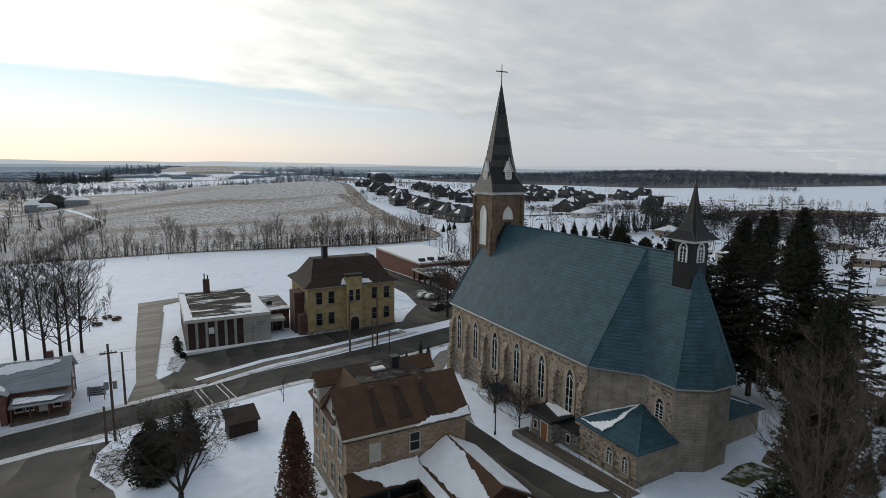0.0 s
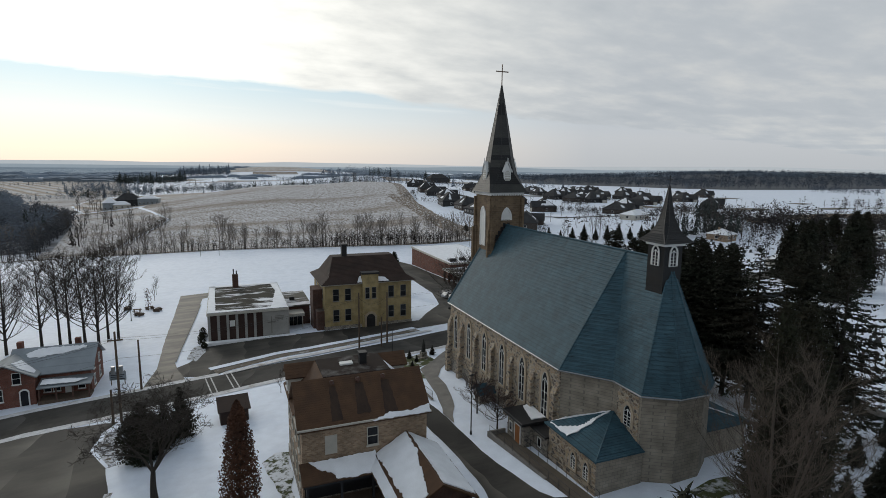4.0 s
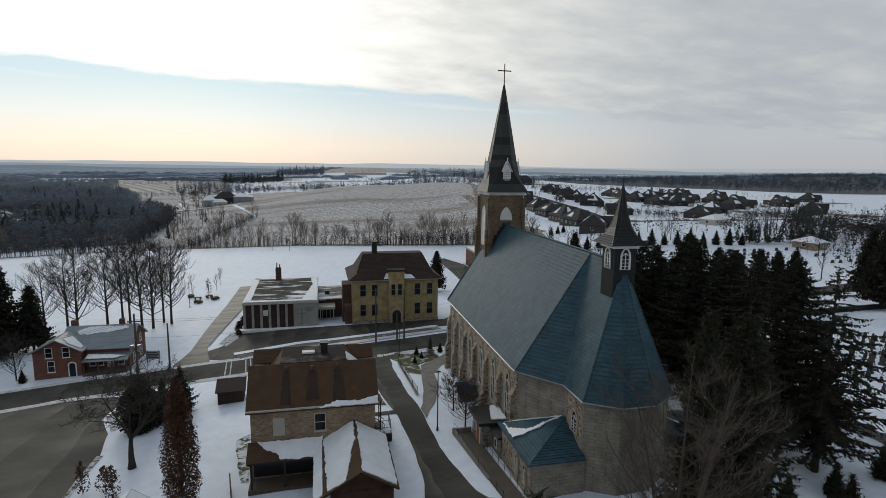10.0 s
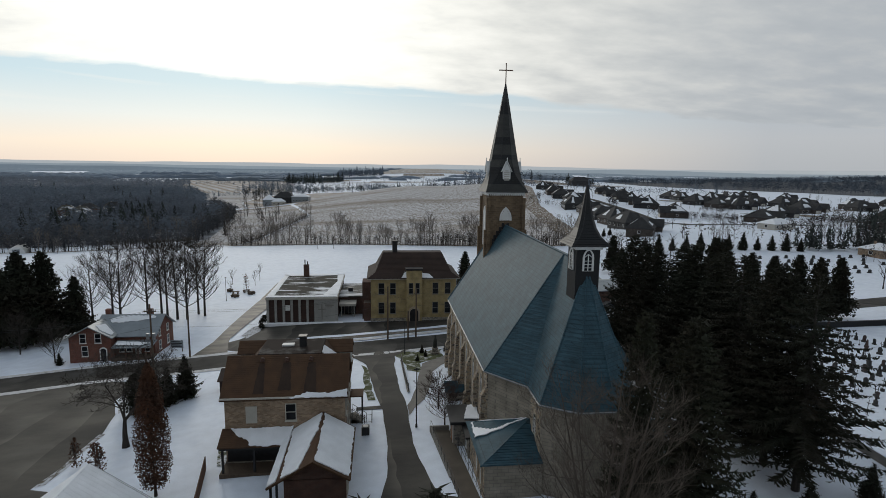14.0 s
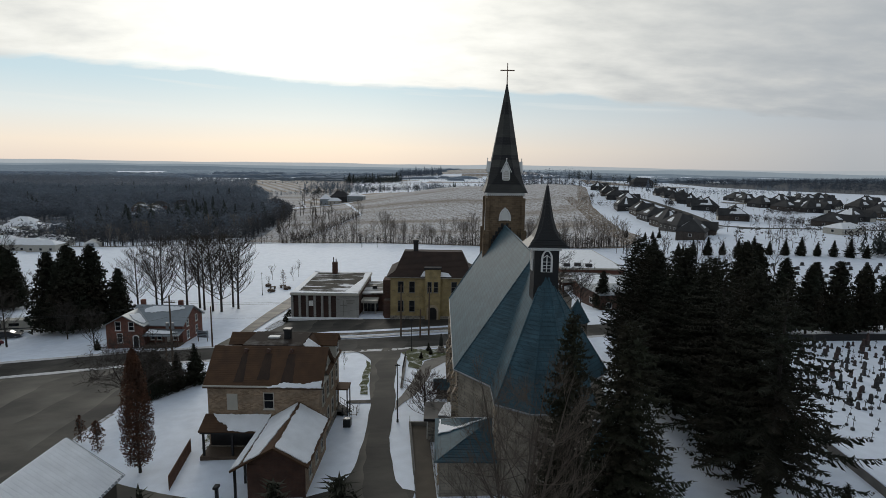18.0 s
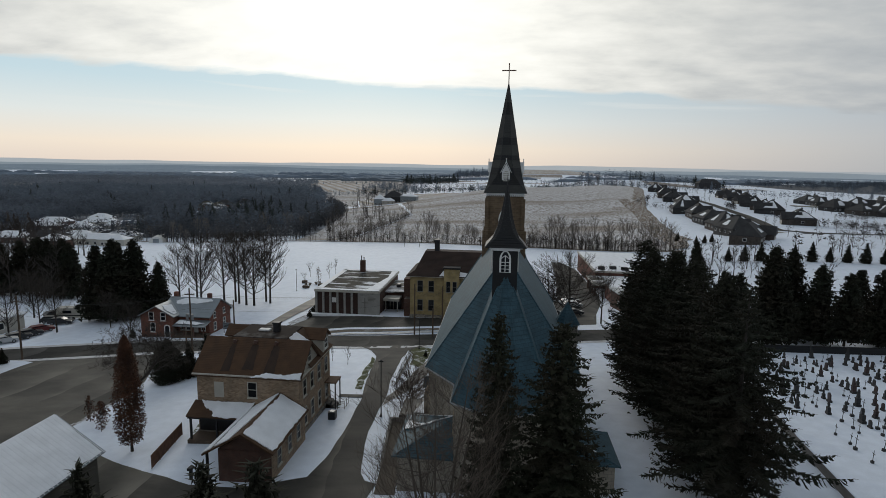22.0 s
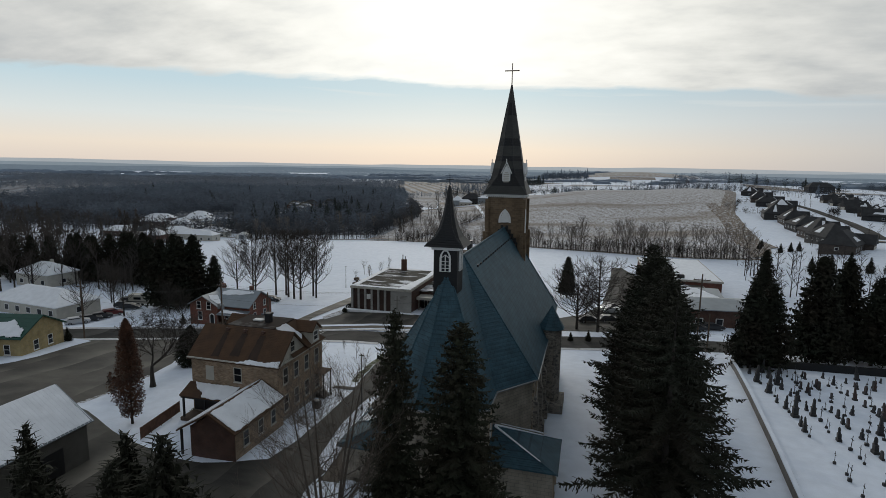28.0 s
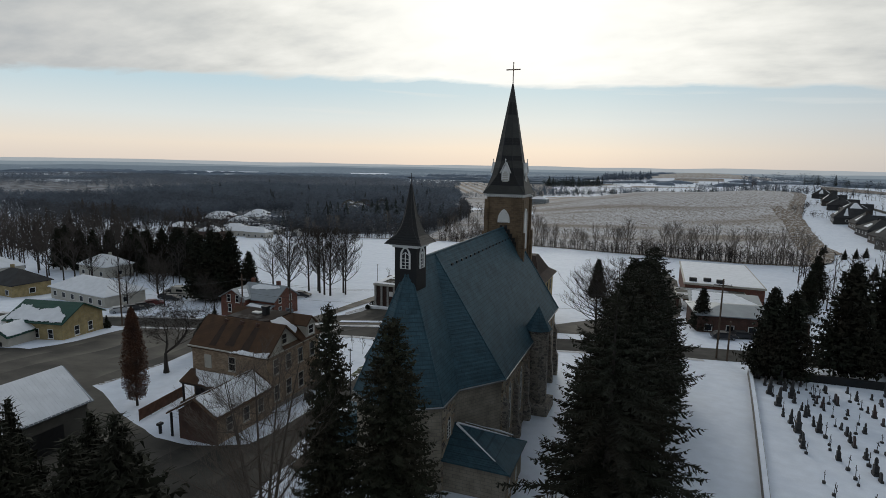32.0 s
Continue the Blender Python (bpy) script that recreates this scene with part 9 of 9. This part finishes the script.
for k, x, y, a in ((1, 60.2, 123.0, 10), (0, 59.4, 120.2, 12), (0, 60.0, 117.2, 10), (1, 54.5, 104.2, 25), (1, 58.8, 106.5, 20), (1, 75.2, 104.2, 15), (1, 78.8, 107, 15),
                   (0, -46.7, 75.0, 55), (1, -47.0, 78.2, 55), (1, -47.4, 81.2, 55), (3, -47.8, 84.4, 55), (1, -49.2, 91.0, 20), (1, -52.5, 92.6, 20), (0, -58, 72, 15), (1, -62.5, 70.5, 15), (1, -56.5, 98, 60), (1, -21.0, 105.5, 10), (0, -0.5, 31.5, 70)):
    c = copy_thing(CARS[k], Matrix.Translation(on(x, y, 0.03)) @ Matrix.Rotation(radians(a), 4, "Z"))
    if x < -30:
        tagged(c, group="cars parked by the white building")
van = CARS.pop(2)
for c in CARS:
    drop_kind(c)
for x, y, a in ((-50.5, 96.0, 12),):
    t = thing("trailer", "small white camping trailer in the snow", "trailer", Matrix.Translation(on(x, y)) @ Matrix.Rotation(radians(a), 4, "Z"))
    part("body", cube(-3, 3, -1.1, 1.1, 0.5, 2.7, 0.12), OFFWHITE, t)
    part("window", cube(-1.6, 0.2, -1.13, -1.08, 1.5, 2.1), GLASS, t)
    part("stripe", cube(-2.9, 2.9, -1.12, -1.1, 0.9, 1.1), BLACK, t)
    for sx in (-0.5, 0.5):
        bm = bmesh.new()
        tube(bm, (sx, -1.12, 0.33), (sx, -0.9, 0.33), 0.33, 0.33, 12)
        part("wheel", bm, RUBBER, t)
# turning circle with a lamp and a van east of the cemetery
drape("turning_circle", [(130.5 + 8.5 * math.cos(k * 0.3927), 55.5 + 4.2 * math.sin(k * 0.3927)) for k in range(16)], GRAVEL, 0.06, "grey-brown gravel turning circle in the snow", "pavement", 2.0, 0.4)
copy_thing(van, Matrix.Translation(on(155, 64.5, 0.03)) @ Matrix.Rotation(radians(20), 4, "Z"))
drop_kind(van)
lp = street_lamp(137.3, 59.4, 9.0)
tagged(lp, "tall grey lamp post beside the gravel circle", "lamp post")
# notice board beside the driveway
t = thing("notice_board", "pale notice board on two posts in snow", "sign", Matrix.Translation(on(-8.1, 83.2)) @ Matrix.Rotation(radians(-10), 4, "Z"))
part("board", cube(-1.1, 1.1, -0.05, 0.05, 0.7, 2.0, 0.02), GREY_METAL, t)
for u in (-0.9, 0.9):
    part("post", cube(u - 0.05, u + 0.05, -0.04, 0.06, -0.3, 2.1), WOOD, t)
for k in range(4):
    part("text_bar", box(bmesh.new(), -0.9, 0.9 - 0.25 * (k % 2), -0.066, -0.055, 0.85 + 0.28 * k, 0.98 + 0.28 * k), BLACK, t)
# football goals on the snow field
for x, y, a in ((1.0, 242.5, 0),):
    t = thing("goal", "white football goal on the snow field", "goal", Matrix.Translation(on(x, y)) @ Matrix.Rotation(radians(a), 4, "Z"))
    for p, q in (((-3.6, 0, 0), (-3.6, 0, 2.4)), ((3.6, 0, 0), (3.6, 0, 2.4)), ((-3.6, 0, 2.4), (3.6, 0, 2.4)), ((-3.6, 0, 2.4), (-3.6, 1.6, 0)), ((3.6, 0, 2.4), (3.6, 1.6, 0))):
        bm = bmesh.new()
        tube(bm, p, q, 0.07, 0.07, 6)
        part("bar", bm, ALUM, t)
# benches and stones under the trees
for i, (x, y) in enumerate(((-13, 140), (-10.5, 141.5), (-8.5, 138.5), (-15.5, 144), (-12, 135.5))):
    t = thing("picnic_table", "dark picnic table dusted with snow", "table", Matrix.Translation(on(x, y)) @ Matrix.Rotation(radians(i * 35), 4, "Z"))
    part("top", cube(-0.9, 0.9, -0.38, 0.38, 0.68, 0.75, 0.01), WOOD, t)
    for s in (-1, 1):
        part("seat", cube(-0.9, 0.9, s * 0.7 - 0.13, s * 0.7 + 0.13, 0.42, 0.47), WOOD, t)
        part("leg", cube(s * 0.6 - 0.04, s * 0.6 + 0.04, -0.75, 0.75, 0.0, 0.68), WOOD, t)
# mailbox-like post at the yard corner
t = thing("yard_post", "small dark post with a cap in snow", "post", Matrix.Translation(on(16.2, 29.9)))
part("post", cube(-0.12, 0.12, -0.12, 0.12, -0.2, 0.9, 0.02), BLACK, t)
part("cap", cube(-0.22, 0.22, -0.3, 0.3, 0.9, 1.15, 0.05), BLACK, t)

# clipped and leafless shrubs beside the hall
for i, (x, y, r, h) in enumerate(((2.5, 99.5, 0.9, 1.3), (2.3, 102.0, 0.8, 1.5), (2.6, 104.5, 0.9, 1.2), (2.4, 107.5, 0.8, 1.4), (3.0, 96.4, 0.7, 1.0))):
    t = thing("shrub", "small brownish-green shrub beside the hall wall", "shrub", Matrix.Translation(on(x, y)), "shrubs beside the hall")
    part("stem", tube(bmesh.new(), (0, 0, -0.2), (0, 0, h * 0.6), 0.05, 0.02, 6), BARK, t)
    part("foliage", leafy_column(h, r, 420, 140 + i), (NEEDLE, OLIVE)[i % 2], t)

# cemetery
def wall_line(name, pts, w, h, mat, label):
    bm = bmesh.new()
    rings = []
    for i, (x, y) in enumerate(pts):
        a, b = Vector(pts[max(0, i - 1)]), Vector(pts[min(len(pts) - 1, i + 1)])
        d = (b - a).normalized()
        nx_, ny_ = -d.y * w / 2, d.x * w / 2
        z = gz(x, y)
        rings.append([(x - nx_, y - ny_, z - 0.6), (x + nx_, y + ny_, z - 0.6), (x + nx_, y + ny_, z + h), (x - nx_, y - ny_, z + h)])
    loft(bm, rings)
    return tagged(part(name, bm, mat), label, "wall", kind="structure")


wall_line("cemetery_wall_west", [(75.7 - 0.113 * k * 2, 78 - 2 * k) for k in range(33)], 0.5, 0.8, CONCRETE, "low pale concrete cemetery wall capped with snow")
wall_line("cemetery_wall_cap", [(75.7 - 0.113 * k * 2, 78 - 2 * k) for k in range(33)], 0.42, 0.87, SNOW, "snow lying on the cemetery wall")
wall_line("cemetery_wall_north", [(75.7 + 3 * k, 78.3 + 0.25 * k) for k in range(24)], 0.5, 1.1, SLATE, "dark stone cemetery wall along the road")


def grave(kind, mat):
    t = thing("gravestone", {"tablet": "dark upright gravestone tablet on a base", "obelisk": "tall gravestone with pedestal and pointed shaft", "cross": "thin iron grave cross on a small base", "urn": "stepped gravestone with a rounded top"}[kind], "gravestone", Matrix.Translation((0, 0, -500)))
    if kind == "cross":
        part("base", cube(-0.2, 0.2, -0.2, 0.2, -0.2, 0.3, 0.02), GRANITE, t)
        bm = bmesh.new()
        tube(bm, (0, 0, 0.3), (0, 0, 1.55), 0.045, 0.04, 6)
        tube(bm, (-0.36, 0, 1.15), (0.36, 0, 1.15), 0.04, 0.04, 6)
        part("shaft", bm, BLACK, t)
    elif kind == "obelisk":
        part("base", cube(-0.42, 0.42, -0.42, 0.42, -0.2, 0.3, 0.03), GRANITE, t)
        part("pedestal", cube(-0.3, 0.3, -0.3, 0.3, 0.3, 0.95, 0.03), mat, t)
        bm = bmesh.new()
        loft(bm, [[(sx * r, sy * r, z) for sx, sy in ((-1, -1), (1, -1), (1, 1), (-1, 1))] for r, z in ((0.36, 0.95), (0.34, 1.05), (0.21, 1.1), (0.14, 1.95), (0.02, 2.15))])
        part("shaft", bm, mat, t)
    elif kind == "urn":
        part("base", cube(-0.45, 0.45, -0.3, 0.3, -0.2, 0.28, 0.03), GRANITE, t)
        part("pedestal", cube(-0.33, 0.33, -0.22, 0.22, 0.28, 0.85, 0.03), mat, t)
        bm = bmesh.new()
        loft(bm, [[(r * math.cos(a), 0.75 * r * math.sin(a), z) for a in [6.2832 * k / 8 for k in range(8)]] for r, z in ((0.24, 0.85), (0.2, 1.0), (0.26, 1.15), (0.22, 1.35), (0.08, 1.5))])
        part("top", bm, mat, t)
    else:
        part("base", cube(-0.45, 0.45, -0.22, 0.22, -0.2, 0.22, 0.02), GRANITE, t)
        bm = bmesh.new()
        out = [(-0.34, 0.22), (0.34, 0.22), (0.34, 0.8), (0.2, 0.97), (0, 1.03), (-0.2, 0.97), (-0.34, 0.8)]
        loft(bm, [[(u, y, v) for u, v in out] for y in (0.1, -0.1)])
        part("tablet", bm, mat, t)
    return t


KINDS = [grave("obelisk", GRANITE), grave("tablet", GRANITE), grave("cross", GRANITE), grave("obelisk", RED_GRANITE), grave("urn", GRANITE), grave("tablet", RED_GRANITE)]
rgv = random.Random(31)
for row in range(13):
    for j in range(22):
        x = 76.6 + 2.4 * row + rgv.uniform(-0.3, 0.3)
        y = 38.5 + 1.78 * j + rgv.uniform(-0.6, 0.6) + 0.12 * row
        if rgv.random() < 0.14 or y > 76.6:
            continue
        k = rgv.choice((0, 1, 1, 1, 2, 2, 3, 4, 5, 5)) if row > 1 else rgv.choice((2, 2, 0, 4))
        o = copy_thing(KINDS[k], Matrix.Translation(on(x, y)) @ Matrix.Rotation(radians(90 + rgv.uniform(-6, 6)), 4, "Z") @ Matrix.Rotation(radians(rgv.gauss(0, 3)), 4, "X"))
        s = rgv.choice((0.7, 0.8, 0.9, 1.0, 1.15))
        o.scale = (s * 0.72, s * 0.72, s * 0.98)
        tagged(o, group="gravestones in the old cemetery")
bm = bmesh.new()
for row in range(5):
    for j in range(12):
        if rgv.random() < 0.2:
            continue
        x, y = 150 + 5.2 * j + rgv.uniform(-1, 1), 150 + 6 * row + rgv.uniform(-1, 1)
        z = gz(x, y)
        box(bm, x - 0.75, x + 0.75, y - 0.28, y + 0.28, z - 0.2, z + 0.26)
        loft(bm, [[(x + u, y + dy, z + v) for u, v in ((-0.58, 0.24), (0.58, 0.24), (0.58, 0.95), (0.34, 1.17), (-0.34, 1.17), (-0.58, 0.95))] for dy in (0.12, -0.12)])
tagged(part("far_gravestones", bm, GRANITE), "rows of dark gravestones in the new cemetery", "gravestones", kind="stuff")
for k in range(52):
    x, y = 77 + rgv.uniform(0, 30) ** 1.0, rgv.uniform(40, 75)
    o = copy_thing(KINDS[2], Matrix.Translation(on(x, y)) @ Matrix.Rotation(radians(90 + rgv.uniform(-12, 12)), 4, "Z") @ Matrix.Rotation(radians(rgv.gauss(0, 6)), 4, "Y"))
    s = rgv.uniform(0.6, 0.9)
    o.scale = (s, s, s)
    tagged(o, group="iron crosses in the old cemetery")
for k in KINDS:
    drop_kind(k)
# snow caught on the church's low roofs
roof_snow([(CX - 8.6, 33.6, 6.68), (CX - 6.4, 33.4, 7.48), (CX - 4.1, 33.5, 8.36), (CX - 5.0, 36.4, 7.0), (CX - 8.4, 36.6, 6.62)], church, 0.06, 0.35)
roof_snow([(CX - 8.6, 39.5, 5.56), (CX - 7.1, 39.3, 5.56), (CX - 7.0, 42.6, 5.56), (CX - 7.9, 42.4, 5.56)], church, 0.08, 0.2)
roof_snow([(CX + 4.3, 34.3, 8.05), (CX + 8.3, 36.2, 6.68), (CX + 7.0, 36.75, 6.62), (CX + 4.2, 36.6, 6.7)], church, 0.06, 0.25)
drape("bare_earth", [(47.5, 27.2), (52, 27.6), (54, 25), (52, 22), (46.5, 23)], SOIL, 0.03, "needle-strewn bare earth under the trees", "ground", 1.2, 0.8)
drape("grass_patch", [(41.5, 27.2), (46.5, 27.4), (47.5, 25.0), (42.0, 25.2)], GRASS, 0.04, "thin winter grass behind the apse", "grass", 1.0, 0.6)

# ---- tidy up ----
for kind in [*SP + FS, SLIM, YOUNG, *BT, *YT, ROUND, FINE, BUSHY, SAPLING, *HEDGE]:
    drop_kind(kind)
